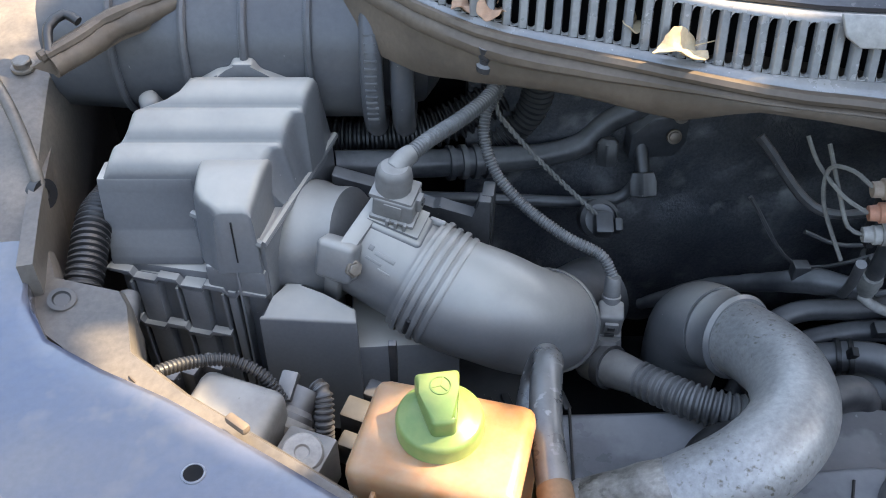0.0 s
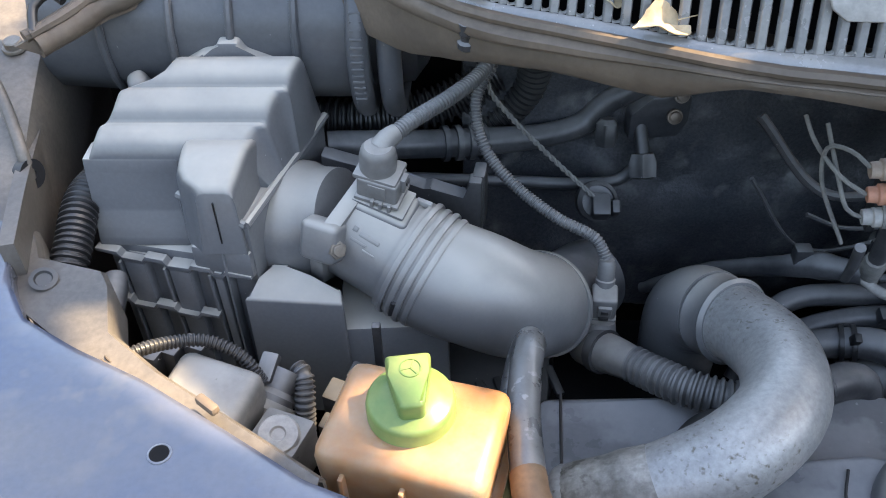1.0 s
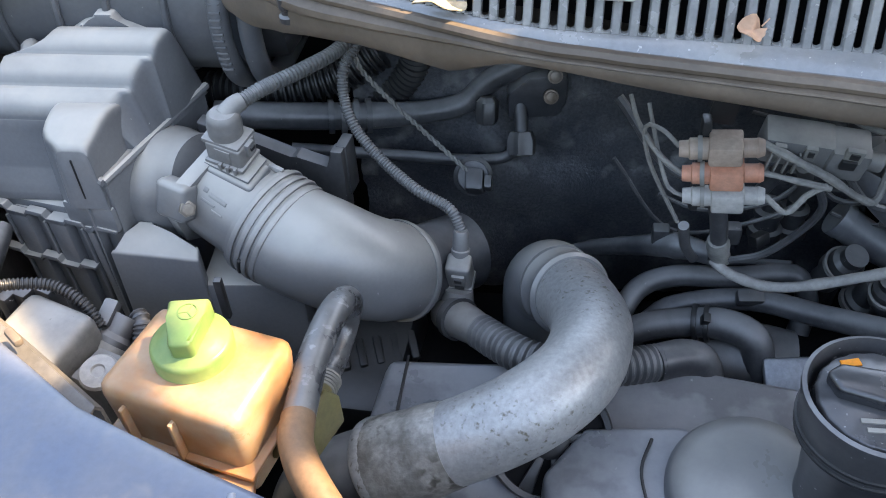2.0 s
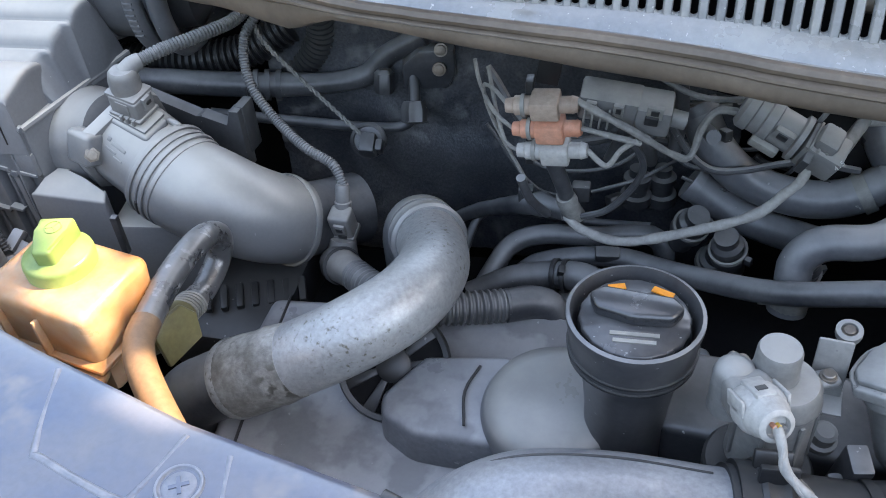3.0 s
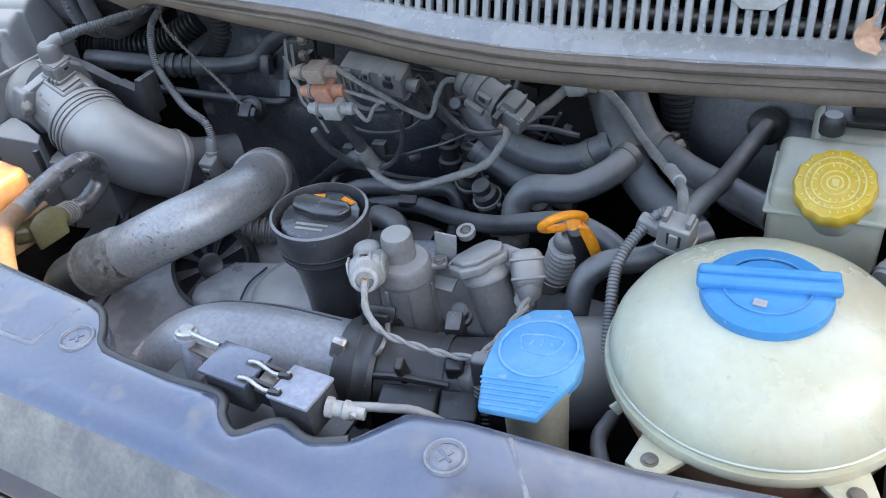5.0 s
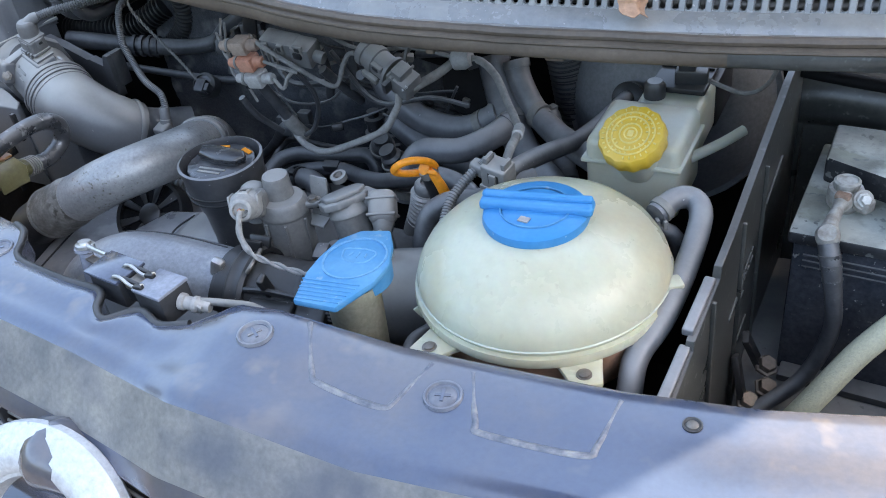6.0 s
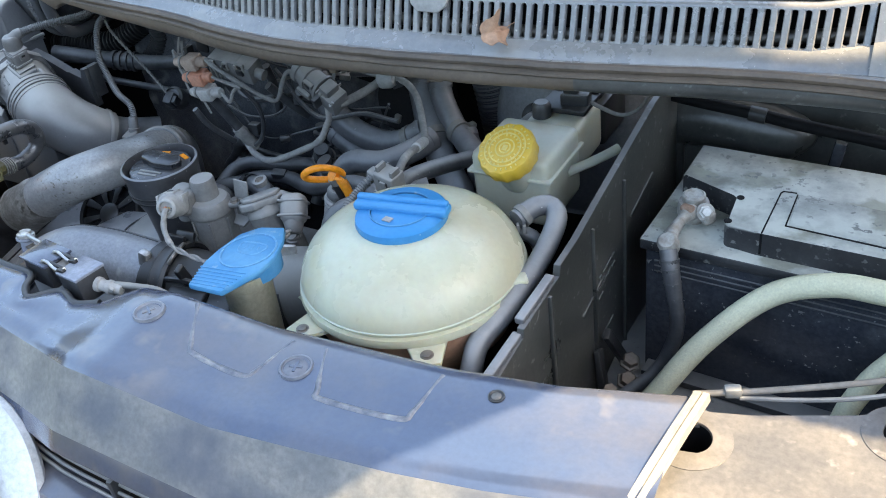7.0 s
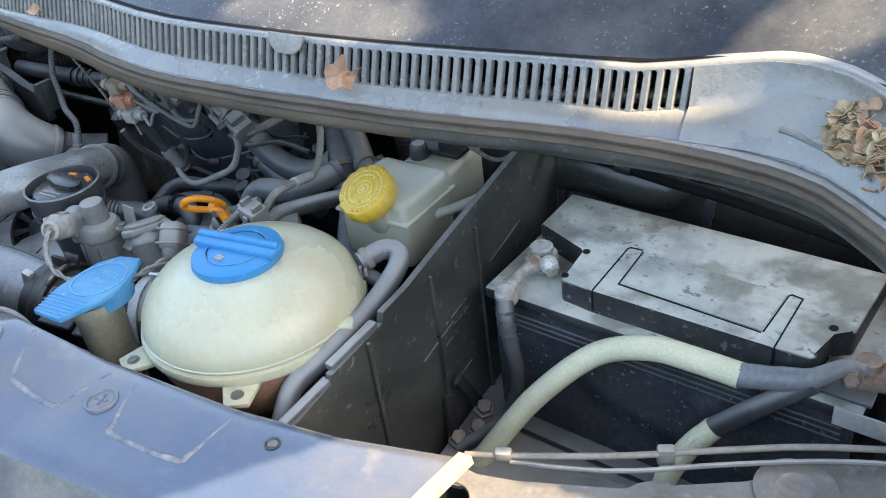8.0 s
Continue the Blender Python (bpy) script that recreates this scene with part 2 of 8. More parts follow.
BOOSTER = surface("grey_painted_drum", (0.19, 0.196, 0.208), (0.29, 0.29, 0.285), 0.4, mottle=8, amount=0.8)
LAMP_PAINT = surface("beige_dusty_paint", (0.115, 0.108, 0.10), (0.215, 0.192, 0.165), 0.34, mottle=16, amount=0.9, bump=0.06, specks=(0.34, 0.31, 0.27), speck_size=70, speck_cut=0.60, speck_soft=0.12, coat=0.3, clump=10)
CHROME = surface("satin_badge_metal", (0.72, 0.74, 0.75), (0.6, 0.63, 0.64), 0.35, metal=0.25, mottle=9, amount=0.6, bump=0.05, specks=(0.4, 0.42, 0.42), speck_size=60, speck_cut=0.7)
PLUG_GREY = surface("dusty_grey_plug", (0.15, 0.148, 0.145), (0.23, 0.225, 0.215), 0.45, mottle=30, grit=0.1, dust=(0.42, 0.40, 0.36), dust_toplight=0.8)
CONDUIT = surface("grey_dusty_conduit", (0.085, 0.087, 0.09), (0.16, 0.158, 0.15), 0.4, mottle=25, amount=0.8, dust=(0.36, 0.355, 0.34), dust_toplight=0.75)
SCREW_PAINT = surface("scuffed_blue_grey_plastic", (0.15, 0.165, 0.2), (0.27, 0.275, 0.29), 0.3, mottle=40, amount=0.9, bump=0.05, coat=0.2)
STRIP = surface("pale_worn_strip", (0.26, 0.245, 0.22), (0.40, 0.375, 0.33), 0.45, mottle=30, amount=0.8, bump=0.1, specks=(0.2, 0.19, 0.17), speck_size=90, speck_cut=0.66)
DUCT = surface("grey_duct_plastic", (0.085, 0.089, 0.096), (0.145, 0.143, 0.14), 0.36, mottle=8, amount=0.8, grit=0.1, specks=(0.35, 0.34, 0.33), speck_size=190, speck_cut=0.74)
STAINED = surface("stained_pitted_metal", (0.18, 0.172, 0.15), (0.38, 0.37, 0.34), 0.5, metal=0.1, mottle=38, amount=1.0, bump=0.5, grit=0.3, specks=(0.09, 0.085, 0.07), speck_size=120, speck_cut=0.53, speck_soft=0.12, clump=25)
HOSE_GREY = surface("dusty_heater_hose", (0.09, 0.094, 0.102), (0.182, 0.184, 0.187), 0.36, mottle=16, amount=0.8, bump=0.1, grit=0.12, dust=(0.38, 0.38, 0.375), dust_toplight=0.8, specks=(0.36, 0.36, 0.35), speck_size=170, speck_cut=0.72)
OIL_CAP = surface("black_oil_cap", (0.02, 0.021, 0.024), (0.05, 0.05, 0.052), 0.24, mottle=24, gloss=0.8, dust=(0.13, 0.13, 0.13), dust_toplight=0.5, specks=(0.3, 0.3, 0.29), speck_size=190, speck_cut=0.7)
NECK_DARK = surface("dusty_filler_neck", (0.028, 0.029, 0.033), (0.11, 0.108, 0.105), 0.35, mottle=20, gloss=0.8, dust=(0.3, 0.3, 0.3), dust_toplight=0.6, specks=(0.3, 0.3, 0.29), speck_size=190, speck_cut=0.7)
WORN_HOSE = surface("worn_black_hose", (0.03, 0.031, 0.034), (0.10, 0.10, 0.10), 0.28, mottle=40, amount=0.9, bump=0.15, gloss=0.8, dust=(0.22, 0.22, 0.21), dust_toplight=0.6, specks=(0.3, 0.3, 0.29), speck_size=120, speck_cut=0.62, clump=30)
BRIGHT = surface("dull_bright_bolt", (0.5, 0.5, 0.47), (0.62, 0.61, 0.57), 0.42, metal=0.3, mottle=80, amount=0.8)
TAN_CABLE = surface("beige_dusty_cable", (0.22, 0.195, 0.165), (0.32, 0.29, 0.25), 0.55, mottle=40)
BEAD = surface("scuffed_bead_paint", (0.10, 0.118, 0.16), (0.36, 0.355, 0.345), 0.34, mottle=55, amount=1.0, bump=0.08, grit=0.15)
RUST = surface("rusty_steel", (0.22, 0.12, 0.07), (0.38, 0.30, 0.24), 0.75, metal=0.1, mottle=60, amount=0.9, bump=0.5, grit=0.3)
PALE_WRAP = surface("pale_twisted_wire", (0.30, 0.29, 0.27), (0.42, 0.4, 0.36), 0.6, mottle=30)

# ---- shapes ----


def part(name, bm, material, parent=None, label="", base=None):
    """Links a bmesh, drawn in world places, as one mesh object, under a thing or part if one is given."""
    bmesh.ops.recalc_face_normals(bm, faces=bm.faces)
    for f in bm.faces:
        f.smooth = True
    for e in bm.edges:
        e.smooth = len(e.link_faces) == 2 and e.calc_face_angle(0) < 0.7
    me = bpy.data.meshes.new(name)
    bm.to_mesh(me)
    bm.free()
    me.materials.append(material)
    ob = new(name, me)
    if parent is not None:
        root = parent
        while root.parent is not None:
            root = root.parent
        me.transform(Matrix.Translation(-root.location))
        ob.parent = parent
    elif base is not None:
        me.transform(Matrix.Translation(-Vector(base)))
        ob.location = base
    if label:
        ob["label"] = label
    return ob


def thing(name, base, label, category, group="", kind=""):
    ob = new(name)
    ob.empty_display_size = 0.02
    ob.location = base
    return tagged(ob, label, category, group, kind)


def curve_points(pts, step):
    """Points along a smooth line through pts, about step apart, with their place along pts."""
    pts = [Vector(p) for p in pts]
    line, at = [], []
    for i in range(len(pts) - 1):
        a, b = pts[i], pts[i + 1]
        p, q = (pts[i - 1] if i else a * 2 - b), (pts[i + 2] if i + 2 < len(pts) else b * 2 - a)
        k = max(2, round((b - a).length / step))
        for j in range(k):
            t = j / k
            line.append(0.5 * (2 * a + (b - p) * t + (2 * p - 5 * a + 4 * b - q) * t * t + (3 * a - p - 3 * b + q) * t ** 3))
            at.append(i + t)
    return line + [pts[-1]], at + [len(pts) - 1.0]


def tube(pts, r, n=14, step=0.006, ridge=0.0, pitch=0.0045, bm=None, lumps=0.0, flute=0.0):
    """A hose along pts. r: one radius or one per point; ridge: the depth of its rings."""
    bm = bm or bmesh.new()
    radii = r if isinstance(r, (list, tuple)) else [r] * len(pts)
    line, at = curve_points(pts, pitch / 4 if ridge else step)
    side = None
    rings, gone = [], 0.0
    for i, p in enumerate(line):
        d = (line[min(i + 1, len(line) - 1)] - line[max(i - 1, 0)]).normalized()
        if side is None:
            side = d.orthogonal().normalized()
        side = (side - d * side.dot(d)).normalized()
        up = d.cross(side)
        k = min(int(at[i]), len(radii) - 2)
        f = at[i] - k
        rad = radii[k] * (1 - f) + radii[k + 1] * f
        if i:
            gone += (p - line[i - 1]).length
        if ridge:
            rad += ridge * (0.5 if (i // 2) % 2 else -0.5)
        if lumps:
            rad *= 1 + lumps * noise.noise(p * 90)
        rings.append([bm.verts.new(p + (side * math.cos(a) + up * math.sin(a)) * rad * (1 + flute * (-1) ** j)) for j, a in enumerate([2 * math.pi * j / n for j in range(n)])])
    for a, b in zip(rings, rings[1:]):
        for j in range(n):
            bm.faces.new((a[j], a[(j + 1) % n], b[(j + 1) % n], b[j]))
    bm.faces.new(rings[0][::-1]), bm.faces.new(rings[-1])
    return bm


def twisted(pts, r, turns=40):
    """Two strands wound round each other along pts."""
    bm = bmesh.new()
    line, at = curve_points(pts, 0.003)
    for half in (0, math.pi):
        strand = []
        for i, p in enumerate(line):
            d = (line[min(i + 1, len(line) - 1)] - line[max(i - 1, 0)]).normalized()
            s = d.cross(Vector((0.3, 0.2, 1))).normalized()
            u = d.cross(s)
            a = half + i * 0.003 * turns * 6.283
            strand.append(p + (s * math.cos(a) + u * math.sin(a)) * r)
        tube(strand, r * 1.05, 8, 0.003, bm=bm)
    return bm


def lathe(profile, m, n=36, bm=None, wave=None):
    """Turns (radius, height) pairs round m's z axis. wave: a function of the angle that scales the radius."""
    bm = bm or bmesh.new()
    rings = []
    for r, h in profile:
        if r < 1e-5:
            rings.append([bm.verts.new(m @ Vector((0, 0, h)))])
        else:
            row = []
            for j in range(n):
                a = 2 * math.pi * j / n
                k = r * (wave(a) if wave else 1)
                row.append(bm.verts.new(m @ Vector((k * math.cos(a), k * math.sin(a), h))))
            rings.append(row)
    for a, b in zip(rings, rings[1:]):
        for j in range(n):
            q = [a[j % len(a)], a[(j + 1) % len(a)], b[(j + 1) % len(b)], b[j % len(b)]]
            q = [v for i, v in enumerate(q) if v not in q[:i]]
            if len(q) > 2:
                bm.faces.new(q)
    if len(rings[0]) > 2 and len(rings[-1]) > 2 and abs(profile[0][0] - profile[-1][0]) < 1e-5:
        for j in range(n):
            bm.faces.new((rings[-1][j], rings[-1][(j + 1) % n], rings[0][(j + 1) % n], rings[0][j]))
        return bm
    for end in (rings[0], rings[-1]):
        if len(end) > 2:
            bm.faces.new(end)
    return bm


def block(size, m, bevel=0.002, seg=2, bm=None, taper=1.0):
    """A box with rounded edges, centred on m. taper: how much its foot is narrower or wider than its top."""
    own = bmesh.new()
    bmesh.ops.create_cube(own, size=1)
    for v in own.verts:
        k = taper if v.co.z < 0 else 1
        v.co = Vector((v.co.x * size[0] * k, v.co.y * size[1] * k, v.co.z * size[2]))
    if bevel:
        bmesh.ops.bevel(own, geom=own.edges[:], offset=min(bevel, min(size) * 0.45), segments=seg, affect="EDGES", profile=0.5)
    own.transform(m)
    if bm is None:
        return own
    return merge(bm, own)


def merge(bm, other):
    me = bpy.data.meshes.new("tmp")
    other.to_mesh(me)
    other.free()
    bm.from_mesh(me)
    bpy.data.meshes.remove(me)
    return bm


def prism(poly, depth, m, bevel=0.0, seg=2, bm=None):
    """A polygon in m's xy plane, drawn out along its z."""
    own = bmesh.new()
    low = [own.verts.new((x, y, 0)) for x, y in poly]
    high = [own.verts.new((x, y, depth)) for x, y in poly]
    own.faces.new(low[::-1]), own.faces.new(high)
    for i in range(len(poly)):
        j = (i + 1) % len(poly)
        own.faces.new((low[i], low[j], high[j], high[i]))
    if bevel:
        bmesh.ops.bevel(own, geom=own.edges[:], offset=bevel, segments=seg, affect="EDGES", profile=0.5, clamp_overlap=True)
    own.transform(m)
    return own if bm is None else merge(bm, own)


def sheet(rows, bm=None):
    """A surface through rows of points."""
    bm = bm or bmesh.new()
    grid = [[bm.verts.new(p) for p in row] for row in rows]
    for a, b in zip(grid, grid[1:]):
        for j in range(len(a) - 1):
            bm.faces.new((a[j], a[j + 1], b[j + 1], b[j]))
    return bm


def thicken(bm, depth):
    bmesh.ops.recalc_face_normals(bm, faces=bm.faces)
    bm.normal_update()
    bmesh.ops.solidify(bm, geom=bm.faces[:], thickness=depth)
    return bm


def aim(at, axis, turn=0.0):
    """A pose at a place with z along axis."""
    return Matrix.Translation(at) @ Vector(axis).to_track_quat("Z", "Y").to_matrix().to_4x4() @ Matrix.Rotation(radians(turn), 4, "Z")


def along(pairs, x):
    """Straight interpolation in (x, y) pairs."""
    return float(np.interp(x, [p[0] for p in pairs], [p[1] for p in pairs]))


def raised(poly, top, depth, soft, spread=0.0):
    """A plate over a plan outline, its top at the height that top(x, y) gives, wider at its foot by spread."""
    bm = bmesh.new()
    cx, cy = sum(p[0] for p in poly) / len(poly), sum(p[1] for p in poly) / len(poly)
    high = [bm.verts.new((x, y, top(x, y))) for x, y in poly]
    low = [bm.verts.new((x + (x - cx) * spread, y + (y - cy) * spread, top(x, y) - depth)) for x, y in poly]
    bm.faces.new(high), bm.faces.new(low[::-1])
    for i in range(len(poly)):
        j = (i + 1) % len(poly)
        bm.faces.new((high[i], low[i], low[j], high[j]))
    bmesh.ops.bevel(bm, geom=bm.edges[:], offset=soft, segments=3, affect="EDGES", profile=0.5, clamp_overlap=True)
    return bm


def bolt(name, at, axis, r, h, material, parent=None, label="", hexed=True):
    bm = lathe([(0, -0.002), (r * 1.35, -0.002), (r * 1.35, 0), (r * 1.3, 0.0006)] + [(r, 0.0007), (r, h * 0.85), (r * 0.88, h), (0, h)], aim(at, axis), 6 if hexed else 20)
    return part(name, bm, material, parent, label)


def hose(name, pts, r, label, category="hose", material=RUBBER, **more):
    if name == "heater_hose":
        material = HOSE_GREY
        ob = thing(name, pts[0], label, category)
        part("hose", tube(pts, r, more.pop("n", 16), **more), material, ob)
        for a, b in ((pts[0], pts[1]), (pts[-1], pts[-2])):
            d = Vector(b) - Vector(a)
            part("end_cuff", lathe([(r - 0.001, 0), (r + 0.0012, 0), (r + 0.0016, 0.002), (r + 0.0012, 0.009), (r - 0.001, 0.009), (r - 0.001, 0)], aim(a, d), 22), HOSE_GREY, ob)
        return ob
    ob = part(name, tube(pts, r, more.pop("n", 16), **more), material, base=pts[0])
    return tagged(ob, label, category)


# ---- ground and engine bay ----
ground = part("ground", sheet([[(-40 + 8 * i, -40 + 8 * j, 0) for i in range(11)] for j in range(11)]), ASPHALT)
tagged(ground, "grey asphalt ground under the parked car", "ground", kind="structure")


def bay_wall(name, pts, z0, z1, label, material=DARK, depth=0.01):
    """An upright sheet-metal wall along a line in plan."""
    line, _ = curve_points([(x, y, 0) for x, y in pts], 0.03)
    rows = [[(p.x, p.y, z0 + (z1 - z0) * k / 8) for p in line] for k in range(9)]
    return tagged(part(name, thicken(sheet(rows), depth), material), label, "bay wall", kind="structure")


# Walls and tray in DARK carry the bay's deep shade as colour.
bay_wall("wall_firewall", [(-0.36, 0.76), (0.0, 0.74), (0.4, 0.73), (0.9, 0.70), (1.34, 0.66)], 0.35, 1.03, "sheet-metal firewall behind the engine, near-black for its shade")
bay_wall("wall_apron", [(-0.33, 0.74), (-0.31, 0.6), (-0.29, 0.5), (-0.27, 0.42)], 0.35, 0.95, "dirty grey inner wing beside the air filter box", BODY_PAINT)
bay_wall("wall_apron_battery", [(1.33, 0.25), (1.34, 0.45), (1.32, 0.66)], 0.35, 1.0, "inner wing beside the battery, near-black for its shade")
bay_wall("wall_radiator", [(-0.24, 0.2), (0.1, 0.09), (0.5, 0.03), (0.9, 0.04), (1.3, 0.14)], 0.2, 0.88, "radiator support under the front panel, near-black for its shade")
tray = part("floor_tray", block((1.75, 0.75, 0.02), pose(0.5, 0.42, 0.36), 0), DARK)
tagged(tray, "undertray below the engine, near-black for its shade", "undertray", kind="structure")
foam_rows = []
for k in range(90):
    z = 0.66 + 0.34 * k / 89
    row = []
    for i in range(150):
        x = 0.02 + 0.47 * i / 149
        bulge = 0.012 * noise.noise((x * 9, z * 11, 0)) + 0.0045 * noise.noise((x * 22, z * 26, 2)) + 0.0010 * noise.noise((x * 62, z * 80, 5)) + 0.0004 * noise.noise((x * 140, z * 190, 8))
        row.append((x, 0.69 - bulge - 0.05 * max(0, 0.9 - z) - 0.03 * max(0, x - 0.25), z))
    foam_rows.append(row)
tagged(part("wall_insulation", thicken(sheet(foam_rows), 0.02), FOAM), "matted black firewall insulation with grey worn patches", "insulation mat", kind="structure")

# ---- front panel over the grille ----
TOP = 0.936
INNER = [(-0.42, 0.50), (-0.288, 0.496), (-0.274, 0.44), (-0.262, 0.405), (-0.24, 0.372), (-0.20, 0.348), (-0.154, 0.325), (-0.093, 0.287), (-0.053, 0.261), (0.026, 0.229), (0.147, 0.186), (0.267, 0.156),
         (0.284, 0.148), (0.296, 0.132), (0.312, 0.113), (0.374, 0.100), (0.419, 0.095), (0.431, 0.077), (0.447, 0.066), (0.462, 0.078), (0.474, 0.083),
         (0.497, 0.073), (0.523, 0.080), (0.554, 0.110), (0.593, 0.112), (0.694, 0.101), (0.85, 0.101), (0.934, 0.109), (1.02, 0.127)]
FRONT = [(-0.42, 0.36), (-0.29, 0.25), (-0.1, 0.155), (0.0, 0.115), (0.099, 0.088), (0.25, 0.066), (0.37, 0.047), (0.45, 0.033), (0.56, 0.009), (0.708, -0.004), (0.852, 0.003), (0.917, 0.01), (1.02, 0.029)]
HUMP = [(0.50, 0.0), (0.53, 0.003), (0.56, 0.0085), (0.59, 0.011), (0.62, 0.0085), (0.66, 0.003), (0.70, 0.0)]


def panel_top(x):
    return 0.936 + along(HUMP, x)


rows = []
for i in range(241):
    x = -0.42 + 1.44 * i / 240
    TOP = panel_top(x)
    a, b = along(INNER, x) - 0.85 * along(HUMP, x), along(FRONT, x) - 0.5 * along(HUMP, x)
    row = [(x, a + 0.003, TOP - 0.03), (x, a + 0.003, TOP - 0.007), (x, a + 0.001, TOP - 0.002), (x, a - 0.004, TOP)]
    row += [(x, a - 0.004 + (b + 0.012 - a + 0.004) * k / 8, TOP + 0.0008 * math.sin(k * 0.8)) for k in range(1, 9)]
    row += [(x, b + 0.003, TOP - 0.0008), (x, b - 0.002, TOP - 0.0045), (x, b - 0.020, TOP - 0.026), (x, b - 0.034, TOP - 0.045), (x, b - 0.040, TOP - 0.0535), (x, b - 0.0425, TOP - 0.059), (x, b - 0.0405, TOP - 0.0635), (x, b - 0.028, TOP - 0.066)]
    rows.append(row)
TOP = 0.936
front_panel = thing("slam_panel", (0.4, 0.08, TOP - 0.1), "dusty dark blue-grey slam panel across the top of the grille", "slam panel")
part("panel", thicken(sheet([r[:14] for r in rows]), 0.003), PAINT, front_panel)
part("front_slope", thicken(sheet([r[13:16] for r in rows]), 0.003), PAINT_DUSTY, front_panel, "dust-caked sloping front edge")
part("front_lip", thicken(sheet([r[15:] for r in rows]), 0.003), PAINT, front_panel, "blue rolled lower lip")
for x, y, turn in ((0.160, 0.146, 25), (0.285, 0.119, 40), (0.590, 0.0735, 52), (0.740, 0.064, 10)):
    z = panel_top(x)
    screw = part("screw", lathe([(0.0138, z - 0.004), (0.0138, z + 0.0002), (0.0130, z + 0.0022), (0.0116, z + 0.0022), (0.0106, z + 0.0004), (0.0100, z + 0.0002), (0.0085, z + 0.0012), (0, z + 0.0014)], pose(x, y, 0), 32), SCREW_PAINT, front_panel, "scuffed plastic screw")
    for k in (0, 90):
        part("slot", block((0.011, 0.0022, 0.0012), pose(x, y, z + 0.0015 + 0.000002 * k, 0, 0, turn + k), 0), PAINT, screw)
part("hole", lathe([(0.0052, TOP), (0.0052, TOP + 0.0014), (0.0042, TOP + 0.0015), (0.0036, TOP + 0.0012), (0, TOP + 0.0012)], pose(-0.1295, 0.2745, 0), 18), DARK, front_panel)
part("hole_lip", lathe([(0.0052, TOP), (0.0054, TOP + 0.0016), (0.0064, TOP + 0.0014), (0.0068, TOP), (0.0052, TOP)], pose(-0.1295, 0.2745, 0), 24), SCREW_PAINT, front_panel)
part("grommet", lathe([(0.0062, TOP), (0.0062, TOP + 0.0016), (0.0052, TOP + 0.0018), (0.0044, TOP + 0.0008), (0.0036, TOP + 0.0008)], pose(0.8965, 0.0835, 0), 22), BLACK, front_panel)
part("rivet", lathe([(0.0036, TOP), (0.0036, TOP + 0.0014), (0.0026, TOP + 0.002), (0, TOP + 0.002)], pose(0.8965, 0.0835, 0), 18), OLD_STEEL, front_panel, "grey rivet head")
for pts in ([(0.053, 0.214), (0.068, 0.160), (0.076, 0.153), (0.127, 0.135), (0.138, 0.141), (0.151, 0.178)], [(0.180, 0.168), (0.189, 0.129), (0.200, 0.117), (0.246, 0.108), (0.253, 0.113), (0.265, 0.148)],
            [(0.621, 0.098), (0.645, 0.057), (0.655, 0.049), (0.702, 0.044), (0.711, 0.053), (0.721, 0.090)], [(0.751, 0.090), (0.768, 0.050), (0.776, 0.042), (0.838, 0.043), (0.846, 0.053), (0.851, 0.092)]):
    part("bead", tube([(x, y, panel_top(x) - 0.0018) for x, y in pts], 0.0028, 12, 0.003, lumps=0.05), SCREW_PAINT if pts[0][0] < 0.4 else BEAD, front_panel, "worn raised bead")
strip = [(1.026, 0.129, TOP + 0.001), (1.018, 0.087, TOP + 0.001), (1.0075, 0.032, TOP - 0.003), (1.003, 0.008, TOP - 0.014), (0.999, -0.012, TOP - 0.04)]
part("edge_strip", thicken(sheet([[(x - 0.004, y, z), (x - 0.003, y, z + 0.0025), (x + 0.001, y, z + 0.003), (x + 0.002, y, z + 0.0012), (x + 0.003, y, z + 0.003), (x + 0.007, y, z + 0.0025), (x + 0.008, y, z - 0.004)] for x, y, z in curve_points(strip, 0.008)[0]]), 0.0015), STRIP, front_panel, "pale worn folded end strip")
part("notch_trim", tube([(x, y + 0.002 - 0.85 * along(HUMP, x), panel_top(x) - 0.003) for x, y in INNER[11:23]], 0.0036, 10, 0.006), BLACK, front_panel, "black rubber edge trim")
for row in range(2):
    for i in range(11):
        x = 0.055 + 0.0115 * i
        y = along(FRONT, x)
        m = pose(x, y - 0.014 - 0.0165 * row, TOP - 0.0178 - 0.021 * row, 51, 0, 12)
        part("vent_slot", prism([(0.0028 * math.sin(a), 0.0075 * (1 if math.cos(a) > 0 else -1) + 0.0028 * math.cos(a)) for a in [2 * math.pi * (k + 0.5) / 16 for k in range(16)]], 0.0017, m), PLASTIC, front_panel)

# nose below the panel: grille opening and badge ring
nose = thing("front_grille", (0.5, -0.05, 0.5), "dark front grille and bumper below the front panel", "car grille")
rows = [[(x, along(FRONT, max(-0.29, min(1.02, x))) + dy, z) for x in [-0.35 + 0.06 * i for i in range(28)]] for dy, z in ((-0.034, 0.846), (-0.052, 0.8495), (-0.066, 0.846), (-0.072, 0.835), (-0.066, 0.80))]
part("grille_rim", thicken(sheet(rows), 0.004), PAINT, nose)
for k in range(4):
    part("slat", tube([(x, along(FRONT, x) - 0.033 - 0.0035 * k, 0.8675 - 0.0055 * k) for x in [0.05 * i for i in range(21)]], 0.0016, 8, 0.03), PLUG_GREY, nose)
for x in (0.36, 0.614, 0.86):
    part("mullion", block((0.006, 0.016, 0.026), pose(x, along(FRONT, x) - 0.036, 0.858), 0.002), PLASTIC, nose)
